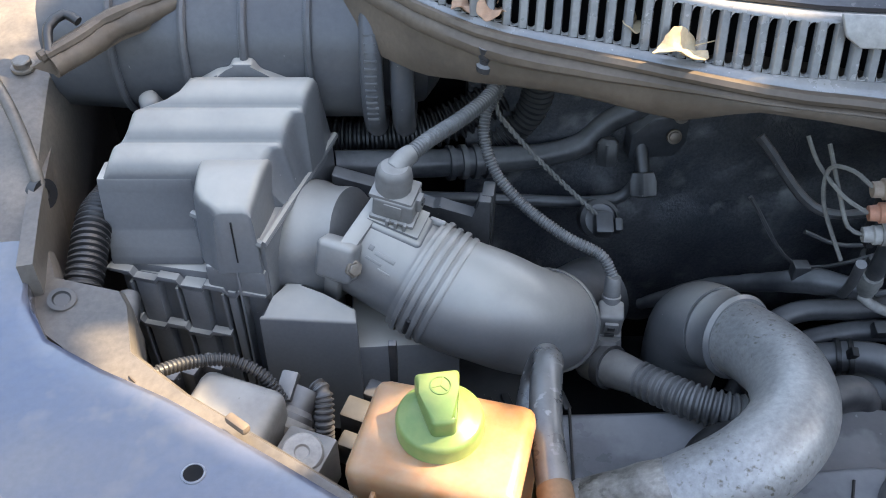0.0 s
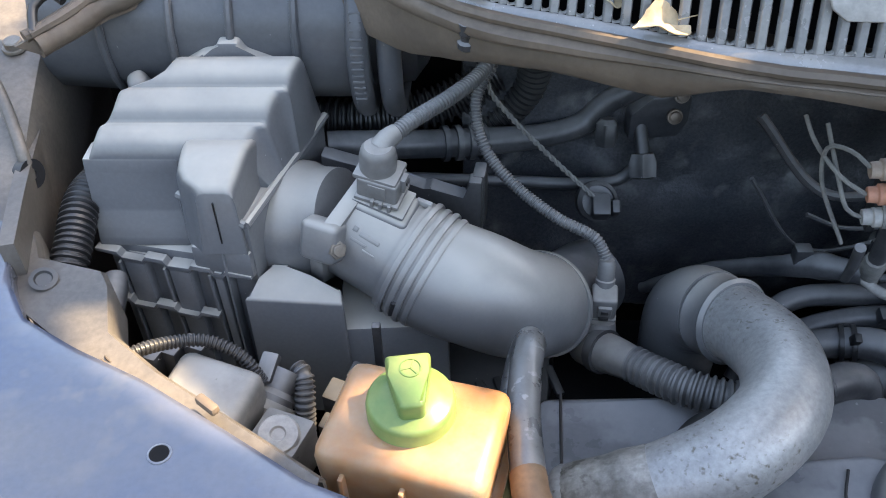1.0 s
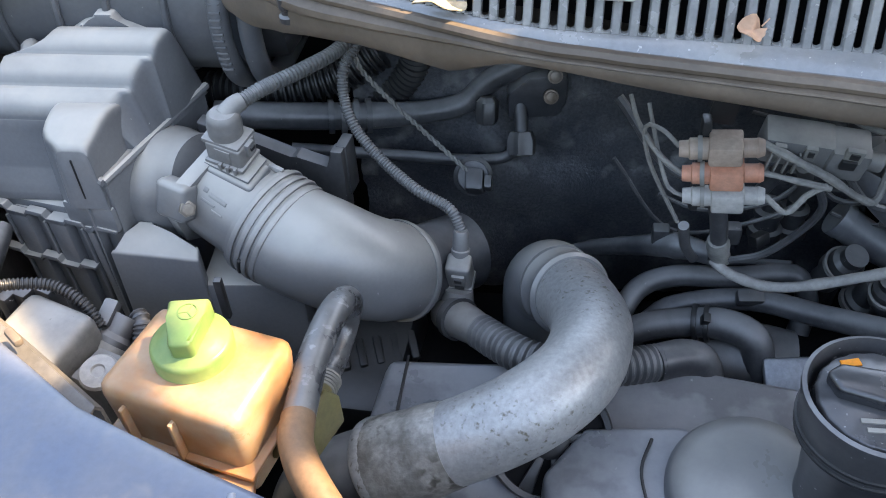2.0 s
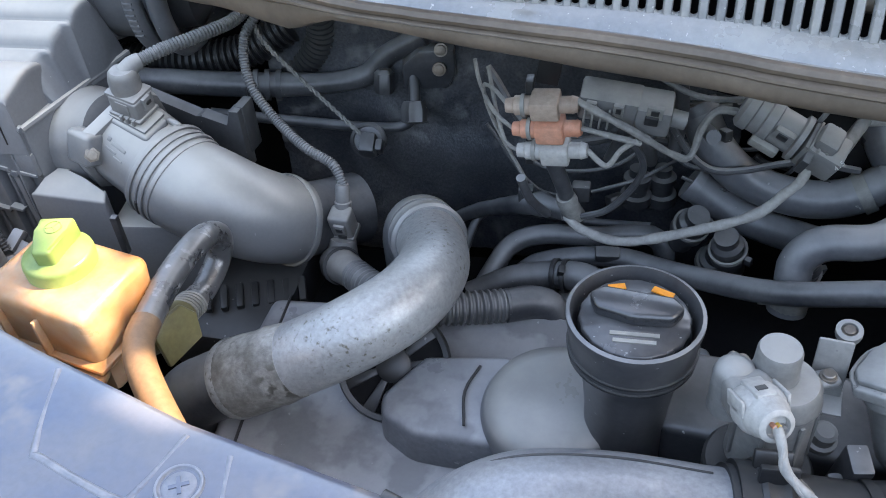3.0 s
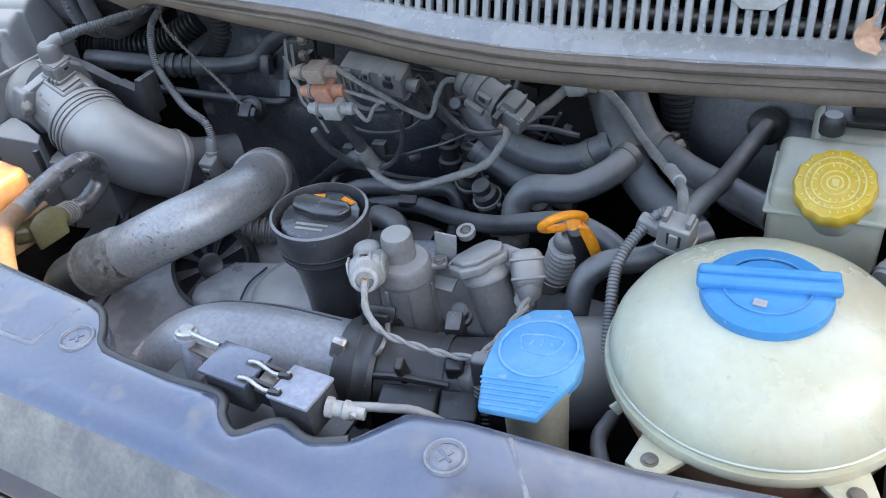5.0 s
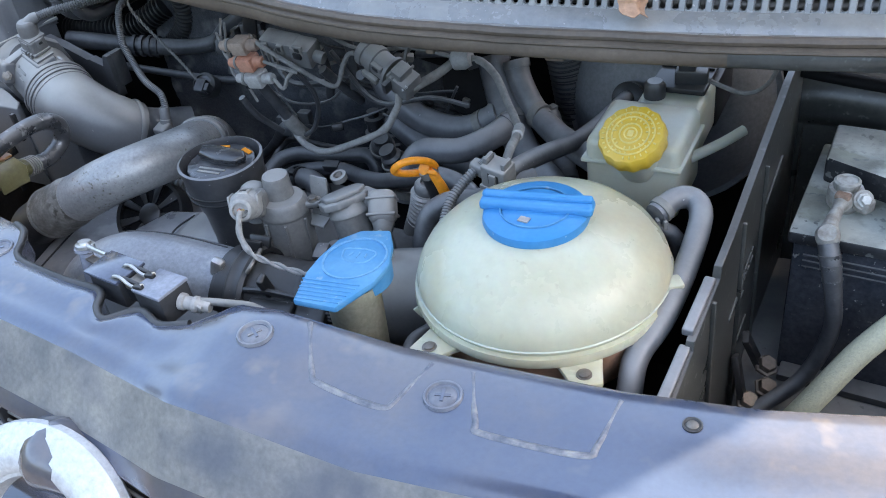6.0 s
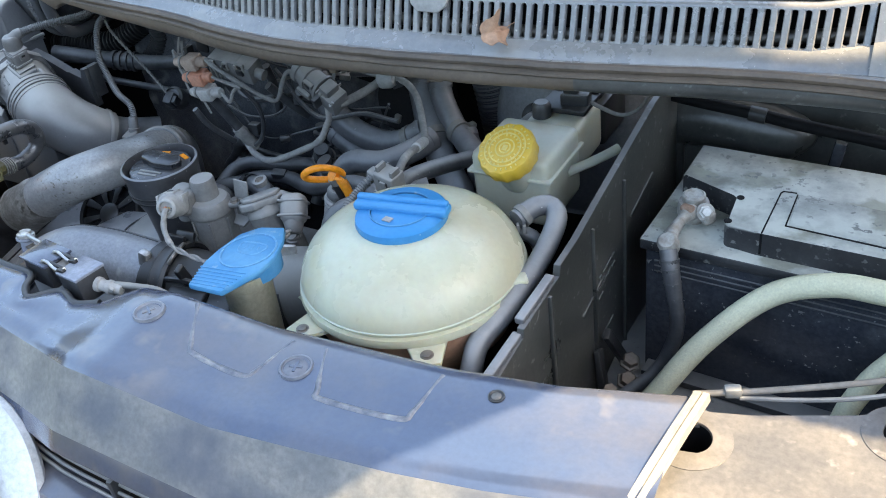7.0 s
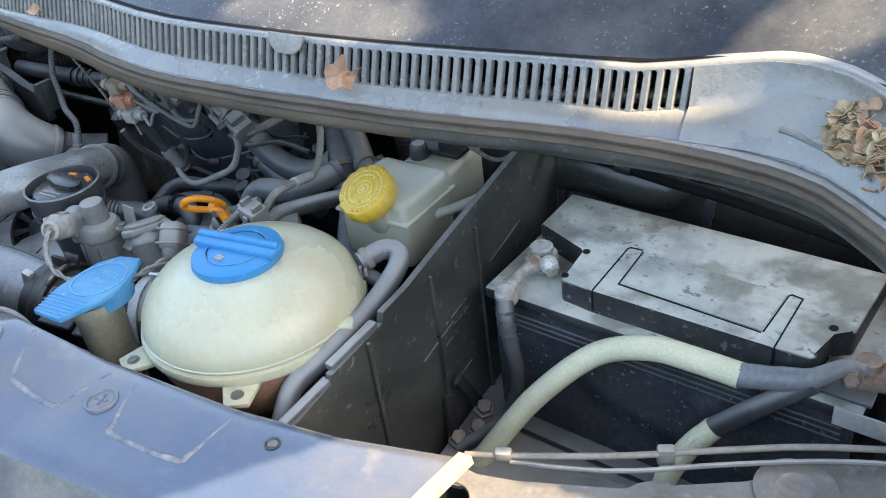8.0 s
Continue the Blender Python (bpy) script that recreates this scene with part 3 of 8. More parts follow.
# Backing coloured near-black to paint the shade behind the slats.
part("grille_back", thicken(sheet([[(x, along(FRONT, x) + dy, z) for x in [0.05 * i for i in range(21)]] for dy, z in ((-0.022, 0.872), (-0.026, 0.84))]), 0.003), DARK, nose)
rows = [[(x, along(FRONT, max(-0.29, min(1.02, x))) + dy, z) for x in [-0.35 + 0.06 * i for i in range(28)]] for dy, z in ((-0.03, 0.70), (-0.075, 0.68), (-0.11, 0.6), (-0.12, 0.5), (-0.10, 0.35), (-0.05, 0.22))]
part("bumper", thicken(sheet(rows), 0.004), PAINT, nose)
part("badge_ring", lathe([(0.056, -0.012), (0.094, -0.012), (0.098, -0.006), (0.097, 0.001), (0.090, 0.007), (0.076, 0.0115), (0.066, 0.011), (0.0615, 0.008), (0.060, 0.004), (0.057, 0.003), (0.056, -0.012)], aim((0.448, -0.07, 0.822), (0, -0.82, 0.57)), 64), CHROME, nose, "pale satin badge ring")
part("badge_mount", tube([(0.415, -0.012, 0.868), (0.45, -0.018, 0.872), (0.49, -0.026, 0.866)], [0.02, 0.030, 0.018], 20), PAINT, nose, "blue badge mount")

# ---- headlamp panel at the battery side ----
lamp_panel = thing("headlamp_surround", (1.15, 0.12, 0.85), "dusty painted panel over the headlamp beside the battery", "car panel")
rows = []
LAMP_IN = [(1.022, 0.134), (1.06, 0.142), (1.125, 0.164), (1.2, 0.205), (1.226, 0.238), (1.27, 0.252), (1.36, 0.28)]
for i in range(60):
    x = 1.012 + 0.35 * i / 59
    a = along(LAMP_IN, x)
    b = 0.02 + 0.5 * max(0, x - 1.05)
    row = [(x, a, 0.87), (x, a, 0.912), (x, a - 0.005, 0.920)]
    row += [(x, a - 0.005 + (b - a) * k / 9, 0.92) for k in range(1, 10)]
    row += [(x, b - 0.03, 0.90), (x, b - 0.05, 0.84), (x, b - 0.05, 0.72)]
    rows.append(row)
HOLES = ((1.0265, 0.104, 0.0140), (1.154, 0.149, 0.0135))
skin = sheet(rows)
cut = [f for f in skin.faces if any(math.hypot(f.calc_center_median().x - x, f.calc_center_median().y - y) < r * 1.2 and f.calc_center_median().z > 0.915 for x, y, r in HOLES)]
bmesh.ops.delete(skin, geom=cut, context="FACES")
part("panel", thicken(skin, 0.003), LAMP_PAINT, lamp_panel)
for x, y, r in HOLES:
    part("hole_rim", lathe([(r, 0.9205), (r * 1.04, 0.9214), (r * 1.10, 0.9214), (r * 1.30, 0.9207), (r * 2.0, 0.9205), (r * 2.0, 0.9195), (r, 0.9195), (r, 0.9205)], pose(x, y, 0), 40), LAMP_PAINT, lamp_panel)
    # The cup's near-black colour deepens the shade inside the hole.
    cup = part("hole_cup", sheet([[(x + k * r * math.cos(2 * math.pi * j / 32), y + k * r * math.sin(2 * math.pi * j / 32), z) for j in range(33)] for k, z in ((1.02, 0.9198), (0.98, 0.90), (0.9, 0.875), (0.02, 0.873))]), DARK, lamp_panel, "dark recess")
    bolt("bolt", (x - 0.006, y - 0.01, 0.875), (0, 0, 1), 0.006, 0.008, OLD_STEEL, cup, "dull bolt head")
part("grommet", lathe([(0.026, 0.92), (0.026, 0.9225), (0.012, 0.9245), (0.008, 0.922), (0, 0.922)], pose(1.226, 0.202, 0), 30), LAMP_PAINT, lamp_panel)

# ---- cowl with its slots ----
CREST = [(-0.36, 0.93), (-0.2, 0.76), (-0.1, 0.65), (-0.05, 0.585), (0.0, 0.525), (0.04, 0.497), (0.105, 0.474), (0.165, 0.442), (0.243, 0.424), (0.39, 0.394), (0.49, 0.362), (0.57, 0.347),
         (0.7, 0.343), (0.8, 0.343), (0.9, 0.348), (1.0, 0.357), (1.10, 0.359), (1.14, 0.354), (1.173, 0.347), (1.209, 0.331), (1.243, 0.302), (1.36, 0.18), (1.5, 0.04)]
CREST = [(x, sum(along(CREST, x + d) for d in (-0.03, -0.015, 0, 0.015, 0.03)) / 5) for x in [-0.36 + 0.02 * i for i in range(94)]]
RISE = [(-0.34, -0.02), (-0.1, 0.0), (0.1, 0.002), (1.05, 0.0), (1.2, -0.002), (1.36, -0.02)]
LIP = [(0.0, 0.3), (0.2, 0.38), (0.45, 0.9), (1.05, 0.9), (1.15, 1.8), (1.3, 2.2)]
TALL = [(1.09, 1.0), (1.13, 1.04), (1.17, 1.1), (1.3, 0.9)]


def cowl_at(x, back, up):
    """A point of the cowl: back and up are counted from the foot of its slots; the lip in front is narrower towards one end."""
    k = along(LIP, x)
    if back >= 0:
        back, up = 0.022 * k + back, up - 0.0135 * (1 - k)
    elif back > -0.022:
        back, up = k * (0.022 + back), -0.0135 + k * (up + 0.0135)
    else:
        back = back + 0.022
    return (x, along(CREST, x) + back, 1.08 + along(RISE, x) + up)


cowl = thing("cowl_grille", (0.5, 0.42, 1.04), "weathered dark plastic cowl with a row of air slots", "cowl")
xs = [-0.34 + 1.84 * i / 184 for i in range(185)]
lip = [(0.0, -0.0005), (-0.006, -0.003), (-0.012, -0.007), (-0.016, -0.0125), (-0.019, -0.012), (-0.022, -0.0135)]
part("lip", thicken(sheet([[cowl_at(x, b, u) for b, u in lip] for x in xs]), 0.002), COWL, cowl)
BAND = [(0.05, 1.3), (0.1, 1.0), (0.15, 0.5), (0.2, 0.25), (0.3, 0.3), (0.45, 0.55), (0.7, 0.6)]
BEAM = [(-0.06, -0.07), (-0.013, -0.062), (0.006, -0.054), (0.041, -0.045), (0.075, -0.042), (0.12, -0.0435), (0.143, -0.043), (0.153, -0.038), (0.168, -0.031), (0.181, -0.026), (0.212, -0.027), (0.247, -0.030), (0.35, -0.035), (1.3, -0.036)]


def under_lip(x, d, up):
    """A point below the cowl's lip: d is counted back from the lip's front."""
    return (x, along(CREST, x) + d, 1.08 + along(RISE, x) + up)


def seal_line(x):
    s = along(BAND, x)
    wob = 0.0008 * noise.noise((x * 14, 0.5, 0)) + 0.0005 * noise.noise((x * 55, 1.5, 0))
    return [under_lip(x, d, u + wob) for d, u in ((0.002, -0.0125), (-0.001, -0.0112), (-0.004, -0.0118), (-0.006, -0.0145), (-0.0052, -0.0172), (-0.003, -0.0178), (-0.0042, -0.0182),
                                                 (-0.0055 - 0.003 * s, -0.0182 - 0.003 * s), (-0.006 - 0.003 * s, -0.0184 - 0.006 * s), (-0.0052 - 0.002 * s, -0.0188 - 0.0078 * s), (-0.003, -0.019 - 0.008 * s), (0.004, -0.019 - 0.008 * s))]


def beam_line(x):
    top, low = -0.018 - 0.008 * along(BAND, x), along(BEAM, x) + 0.0007 * noise.noise((x * 20, 7, 0))
    return [under_lip(x, d, top + (low - top) * k) for d, k in ((-0.0022, 0.0), (-0.0035, 0.25), (-0.004, 0.55), (-0.003, 0.85), (-0.001, 0.97), (0.003, 1.0), (0.03, 0.95), (0.10, 0.9))]


part("seal", thicken(sheet([seal_line(x) for x in xs]), 0.0016), SEAL, cowl, "dusty brown rubber bonnet seal")
part("beam", thicken(sheet([beam_line(x) for x in xs if x < 0.88]), 0.002), SEAL, cowl, "dusty beige panel below the seal")
# The same beam continued, in a darker colour that stands for shade.
part("dark_beam", thicken(sheet([beam_line(x) for x in xs if x > 0.868]), 0.002), PARTITION, cowl, "panel below the seal, darkened to stand for its shade")
for x, w, h in ((0.62, 0.008, 0.007), (0.733, 0.016, 0.005)):
    part("tab", block((w, 0.012, h), pose(x, along(CREST, x) + 0.012, 1.042 - h / 2), 0.002), SEAL, cowl)
part("drain_peg", lathe([(0.004, 0), (0.006, 0.002), (0.006, 0.006), (0.004, 0.0075), (0.004, 0.011), (0.005, 0.012), (0.005, 0.02), (0, 0.02)], pose(0.027, along(CREST, 0.027) - 0.002, 1.04, 8, 0, 0), 14), PLASTIC, cowl)
def wall_at(x, s):
    """A point of the slotted wall, from its foot (0) to its top (1)."""
    return cowl_at(x + 0.001 * s, 0.0095 * s, 0.0285 * s * along(TALL, x))


band = [(0.0095, 0.0285), (0.0100, 0.0300), (0.0112, 0.0312), (0.014, 0.0320), (0.020, 0.0324), (0.03, 0.031)]
part("top_band", thicken(sheet([[cowl_at(x + 0.001, b, u * along(TALL, x)) for b, u in band] for x in xs]), 0.002), COWL, cowl)
pitch = 0.0099
FIRST, LAST = -0.05, 1.0905
count = int((LAST - FIRST) / pitch)
for i in range(count + 1):
    x = FIRST + pitch * i
    bar = [wall_at(x, s) for s in (-0.03, 0.5, 1.03)]
    rows = []
    for side, depth in ((-0.0029, 0.0045), (-0.0028, 0.0009), (-0.0020, 0), (0.0020, 0), (0.0028, 0.0009), (0.0029, 0.0045)):
        rows.append([(q[0] + side, q[1] + depth, q[2] - 0.3 * depth) for q in bar])
    part("slat", sheet(rows), COWL, cowl)
    if i < count:
        for lo, hi in ((0.0, 0.095), (1.0, 0.905)):
            angles = [math.pi * k / 8 for k in range(9)]
            arc = [(q[0] - 0.0027 * math.cos(a), q[1] + 0.0004, q[2]) for a, q in ((a, wall_at(x + pitch / 2, lo + (hi - lo) * (1 - math.sin(a)))) for a in angles)]
            base = [(q[0] - 0.0027 * math.cos(a), q[1] + 0.0004, q[2]) for a, q in ((a, wall_at(x + pitch / 2, lo - 0.03 * (1 if lo < 0.5 else -1))) for a in angles)]
            part("slot_end", sheet([[(u, v + 0.003, w) for u, v, w in arc], arc, base]), COWL, cowl)
CREASE = [(0.0106, 0.0288), (0.0093, 0.0250), (0.0068, 0.0174), (0.0038, 0.0084), (0.0008, -0.0002), (-0.0055, -0.0038), (-0.0115, -0.0078), (-0.016, -0.0134)]
BLEND = [(0.0098, 0.0296), (0.0088, 0.0262), (0.0060, 0.0195), (0.0025, 0.0125), (-0.0018, 0.006), (-0.0065, 0.0003), (-0.0115, -0.0050), (-0.016, -0.0112)]
rows = []
for x in [LAST + 0.002 + 0.40 * i / 80 for i in range(81)]:
    f = min(1.0, (x - LAST) / 0.11)
    f = f * f * (3 - 2 * f)
    row = [(p[0] + (q[0] - p[0]) * f, p[1] + (q[1] - p[1]) * f) for p, q in zip(CREASE, BLEND)]
    rows.append([cowl_at(x + 0.001, b, u * (along(TALL, x) if u > 0 else 1)) for b, u in row])
part("cap_end", thicken(sheet(rows), 0.003), COWL, cowl)
for x in (0.727, 0.235):
    q = wall_at(x, 1.12)
    part("washer_pad", prism([(-0.022, 0.002), (0.022, 0.002), (0.018, -0.010), (0.010, -0.016), (-0.010, -0.016), (-0.018, -0.010)], 0.004, pose(q[0], q[1] - 0.001, q[2] + 0.001, 68, 0, -4), 0.0012), PALE_PLUG, cowl)
# Sheet behind the slots; its near-black colour supplies their shade.
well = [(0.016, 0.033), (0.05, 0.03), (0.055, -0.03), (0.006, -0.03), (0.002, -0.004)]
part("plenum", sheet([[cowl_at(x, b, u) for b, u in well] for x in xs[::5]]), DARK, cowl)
part("wiper_linkage", tube([cowl_at(x, 0.026, 0.004 + 0.010 * math.sin(5 * x)) for x in (0.5, 0.65, 0.8, 0.95, 1.1)], 0.006, 12), OLD_STEEL, cowl, "dull linkage rod behind the slots")

glass_foot = [cowl_at(x, 0.022, 0.0318 * along(TALL, x)) for x in xs[::5]]
screen = part("windscreen", thicken(sheet([[(x, y + 0.62 * k, z + 0.40 * k) for x, y, z in glass_foot] for k in [j / 10 for j in range(11)]]), 0.005), WINDSCREEN)
tagged(screen, "dusty dark lower windscreen behind the cowl", "windscreen", kind="structure")
# ---- air filter box ----
def filter_box():
    t = thing("air_filter_box", (-0.17, 0.54, 0.74), "dusty dark grey plastic air filter box with a stepped lid", "air filter box")
    def wall(y):
        return along([(0.47, -0.122), (0.596, -0.086)], y)

    def shell(folds, floor, front_y, rounds=2, draft=True):
        """A moulded cover over folds of (depth, height, left end, right end), back to front, with softened corners."""
        line = folds
        for k in range(rounds):
            soft = [line[0]]
            for a, b in zip(line, line[1:]):
                soft += [tuple(p + (q - p) * w for p, q in zip(a, b)) for w in (0.27, 0.73)]
            line = soft + [line[-1]]
        rows = []
        for y, z, l, r in [(line[0][0] + 0.002, floor + 0.001, line[0][2], line[0][3])] + line + [(front_y, floor + 0.001, line[-1][2], line[-1][3])]:
            low = max(wall(y), r + 0.001) if draft else r + 0.0015
            d = min(1.0, (z - floor) / 0.012)
            rows.append([(l - 0.005, y, floor), (l - 0.0012 * d, y, z - 0.0075 * d), (l + 0.0005, y, z - 0.0032 * d), (l + 0.0024, y, z - 0.0009 * d), (l + 0.006, y, z),
                         (r - 0.006, y, z), (r - 0.0026, y, z - 0.0009 * d), (r - 0.0006, y, z - 0.0034 * d), (r + (low - r) * 0.1, y, z - 0.0085 * d), (low, y, floor)])
        return sheet(rows)

    # depth, height, left and right end of each fold of the lid, from the back to the front
    part("lid", shell([(0.596, 0.945, -0.226, -0.09), (0.577, 0.992, -0.19, -0.0915), (0.570, 1.0, -0.184, -0.092), (0.5525, 0.9945, -0.193, -0.0975), (0.5495, 0.9868, -0.217, -0.0985), (0.5462, 0.9866, -0.2215, -0.0995), (0.5448, 0.9862, -0.222, -0.1065),
                       (0.5315, 0.9795, -0.224, -0.1115), (0.5285, 0.9712, -0.230, -0.1125), (0.5252, 0.9706, -0.234, -0.1135), (0.5238, 0.9698, -0.2345, -0.1205), (0.5130, 0.9655, -0.236, -0.1255), (0.5085, 0.954, -0.241, -0.1275)], 0.924, 0.5095, 1), BOX_PLASTIC, t)
    part("lid_step", shell([(0.530, 0.960, -0.172, -0.1195), (0.515, 0.9660, -0.171, -0.1215), (0.498, 0.9675, -0.170, -0.1235), (0.482, 0.9605, -0.1695, -0.1262), (0.4708, 0.9572, -0.1545, -0.1287), (0.4684, 0.9535, -0.154, -0.1287)], 0.900, 0.4675, 1, False), BOX_PLASTIC, t)
    part("lid_lug", prism([(-0.188, 0.984), (-0.166, 0.997), (-0.157, 0.999), (-0.153, 1.006), (-0.139, 1.006), (-0.134, 0.998), (-0.104, 0.986)], 0.016, pose(0, 0.592, 0, 90), 0.002), BOX_PLASTIC, t)
    part("side_ear", block((0.016, 0.020, 0.036), pose(-0.217, 0.585, 0.960, 8, -24, 20), 0.0065, 3), BOX_PLASTIC, t)
    part("step_seam", block((0.0009, 0.002, 0.036), pose(-0.1435, 0.4680, 0.929), 0), BLACK, t)
    for ends in (((-0.179, 0.4995, 0.929), (-0.124, 0.4685, 0.9265)), ((-0.1245, 0.4685, 0.9265), (-0.086, 0.597, 0.931))):
        part("flange", tube(ends, 0.0032, 8), BOX_PLASTIC, t)
    part("lid_foot", prism([(-0.18, 0.499), (-0.124, 0.470), (-0.087, 0.594), (-0.15, 0.594)], 0.058, pose(0, 0, 0.870), 0.002), BOX_PLASTIC, t)
    part("body", prism([(-0.243, 0.498), (-0.127, 0.476), (-0.088, 0.592), (-0.232, 0.596)], 0.164, pose(0, 0, 0.722), 0.004), BOX_PLASTIC, t)
    front = pose(-0.247, 0.493, 0, 0, 0, -11)
    part("front_skirt", prism([(0.5082, 0.9535), (0.53, 0.9535), (0.53, 0.886), (0.4925, 0.886), (0.4935, 0.892), (0.497, 0.901), (0.5015, 0.913), (0.505, 0.93), (0.507, 0.942)], 0.068, Matrix(((0, 0, 1, -0.2445), (1, 0, 0, 0), (0, 1, 0, 0), (0, 0, 0, 1))), 0.0015), BOX_PLASTIC, t)
    low = [(0.020, 0.037), (0.056, 0.073), (0.092, 0.099)]
    for u0, u1 in low:
        part("pilaster", block((u1 - u0, 0.012, 0.155), front @ pose((u0 + u1) / 2, 0.0045, 0.802, 2), 0.0015), BOX_PLASTIC, t)
        part("rib", block((0.0025, 0.014, 0.15), front @ pose(u0 - 0.004, 0.0055, 0.80, 2), 0.0008), BOX_PLASTIC, t)
    for z, name, y in ((0.8875, "clip_ledge", -0.005), (0.8425, "lower_ledge", -0.0085)):
        line, end = [(0.0, z)], 0.122 if name == "clip_ledge" else 0.09
        for u0, u1 in low:
            line += [(u, v) for u, v in ((u0 - 0.002, z), (u0, z - 0.0055), (u1, z - 0.0055), (u1 + 0.002, z)) if u < end]
        line.append((end, line[-1][1]))
        line = [(u, v - 0.06 * u) for u, v in line]
        edge = line + [(u, v - 0.003) for u, v in line[::-1]]
        part(name, prism(edge, 0.0075, front @ Matrix(((1, 0, 0, 0), (0, 0, -1, y + 0.008), (0, 1, 0, 0), (0, 0, 0, 1))), 0.0008), BOX_PLASTIC, t)
    part("corner_post", block((0.046, 0.010, 0.024), front @ pose(0.101, 0.002, 0.889), 0.003), BOX_PLASTIC, t)
    for u in (0.1035,):
        part("seam_rib", block((0.002, 0.010, 0.21), front @ pose(u, 0.0, 0.815), 0.0006), BOX_PLASTIC, t)
    part("bracket", raised([(-0.134, 0.456), (-0.062, 0.455), (-0.064, 0.466), (-0.088, 0.472), (-0.104, 0.481), (-0.116, 0.481), (-0.122, 0.470)], lambda x, y: 0.8655 + 0.55 * (y - 0.456) - 0.05 * (x + 0.1), 0.125, 0.0022, 0.03), BOX_PLASTIC, t)
    part("rib", block((0.004, 0.008, 0.07), pose(-0.098, 0.461, 0.80), 0.001), BOX_PLASTIC, t)
    part("inlet_duct", block((0.082, 0.075, 0.10), pose(-0.03, 0.497, 0.785, 0, 0, 4), 0.004), BOX_PLASTIC, t)
    part("back_plate", prism([(0, -0.03), (0.10, -0.05), (0.125, -0.05), (0.125, 0.012), (0.115, 0.012), (0.112, -0.006), (0.085, 0.004), (0.08, 0.0), (0.03, 0.018), (0, 0.026)], 0.013, pose(-0.085, 0.575, 0.892, 90, 0, -8), 0.0015), PLASTIC, t)
    part("plate_post", block((0.010, 0.02, 0.05), pose(0.036, 0.562, 0.880, 0, 0, -8), 0.002), PLASTIC, t)
    for k in range(3):
        part("mould_mark", block((0.014 - 0.003 * k, 0.001, 0.0035), pose(-0.060 + 0.004 * k, 0.5585 - 0.0006 * k, 0.897 - 0.007 * k, 0, 12, -8), 0), BOX_PLASTIC, t)
    return t


filter_box()

# ---- air mass meter and elbow ----
AXIS = Vector((0.086, -0.040, -0.033)).normalized()
SIDE = Vector((0.9, -0.28, 0.24)).normalized()
maf_start = Vector((-0.092, 0.527, 0.906))
maf = thing("air_mass_meter", (-0.05, 0.51, 0.85), "dusty grey air mass meter with a plugged sensor", "air mass meter")
part("funnel", lathe([(0.046, -0.03), (0.0455, -0.004), (0.044, 0.004), (0.041, 0.010), (0.0395, 0.016), (0.0385, 0.030), (0, 0.034)], aim(maf_start + AXIS * 0.034 - SIDE * 0.034, SIDE), 40), ELBOW, maf)
mb = maf_start + AXIS * 0.034
part("flange", prism([(-0.046, -0.02), (-0.046, 0.02), (-0.03, 0.043), (0.03, 0.043), (0.044, 0.02), (0.044, -0.02), (0.03, -0.043), (-0.03, -0.043)], 0.012, aim(mb - AXIS * 0.002, AXIS, 20), 0.002), ELBOW, maf)
part("tube", lathe([(0.040, 0), (0.040, 0.05), (0.042, 0.052), (0.042, 0.062), (0, 0.062)], aim(mb, AXIS), 40), ELBOW, maf)
part("lug", block((0.030, 0.018, 0.030), Matrix.Translation((-0.074, 0.474, 0.909)) @ pose(0, 0, 0, -20, 0, -24), 0.005, 3), ELBOW, maf)
bolt("screw", (-0.062, 0.463, 0.909), (0.55, -0.7, 0.35), 0.005, 0.003, OLD_STEEL, maf, "dull screw head")
part("sensor_seat", block((0.042, 0.029, 0.012), pose(-0.031, 0.497, 0.920, 10, 16, -18), 0.004, 3), BOX_PLASTIC, maf)
part("seat_plate", block((0.039, 0.026, 0.003), pose(-0.0315, 0.498, 0.928, 10, 14, -18), 0.001), BOX_PLASTIC, maf)
plug = part("plug", block((0.030, 0.023, 0.020), pose(-0.0325, 0.499, 0.9405, 8, 8, -16), 0.0025, 3), PLUG_GREY, maf, "dusty grey connector plug")
part("rim", block((0.033, 0.026, 0.0035), pose(-0.033, 0.4995, 0.9325, 8, 8, -16), 0.0012), PLUG_GREY, plug)
part("top_rim", block((0.032, 0.025, 0.0045), pose(-0.0332, 0.500, 0.9505, 8, 8, -16), 0.0018), PLUG_GREY, plug)
part("latch", block((0.004, 0.009, 0.012), pose(-0.0165, 0.495, 0.943, 8, 8, -16), 0.001), PLUG_GREY, plug)
part("latch_slot", block((0.002, 0.005, 0.003), pose(-0.0142, 0.4945, 0.944, 8, 8, -16), 0), BLACK, plug)
part("moulded_frame", block((0.013, 0.0012, 0.012), pose(-0.0355, 0.4875, 0.940, 8, 8, -16), 0.0004), PLUG_GREY, plug)
for k in (-1, 0, 1):
    part("fin", block((0.0025, 0.004, 0.006), pose(-0.033 + 0.006 * k, 0.486 - 0.0017 * k, 0.930 - 0.001 * k, 8, 8, -16), 0.0006), PLUG_GREY, plug)
part("boot", lathe([(0.0128, 0), (0.0131, 0.006), (0.0133, 0.010), (0.0126, 0.0115), (0.0128, 0.0125), (0.0118, 0.017), (0.0095, 0.0195), (0, 0.0205)], pose(-0.0345, 0.501, 0.9515, 4, 4, 0), 28), PLUG_GREY, plug, "grey rubber boot")
part("elbow_neck", tube([(-0.032, 0.503, 0.966), (-0.027, 0.508, 0.971), (-0.022, 0.513, 0.972)], [0.0085, 0.0075, 0.0068], 14), PLUG_GREY, plug)
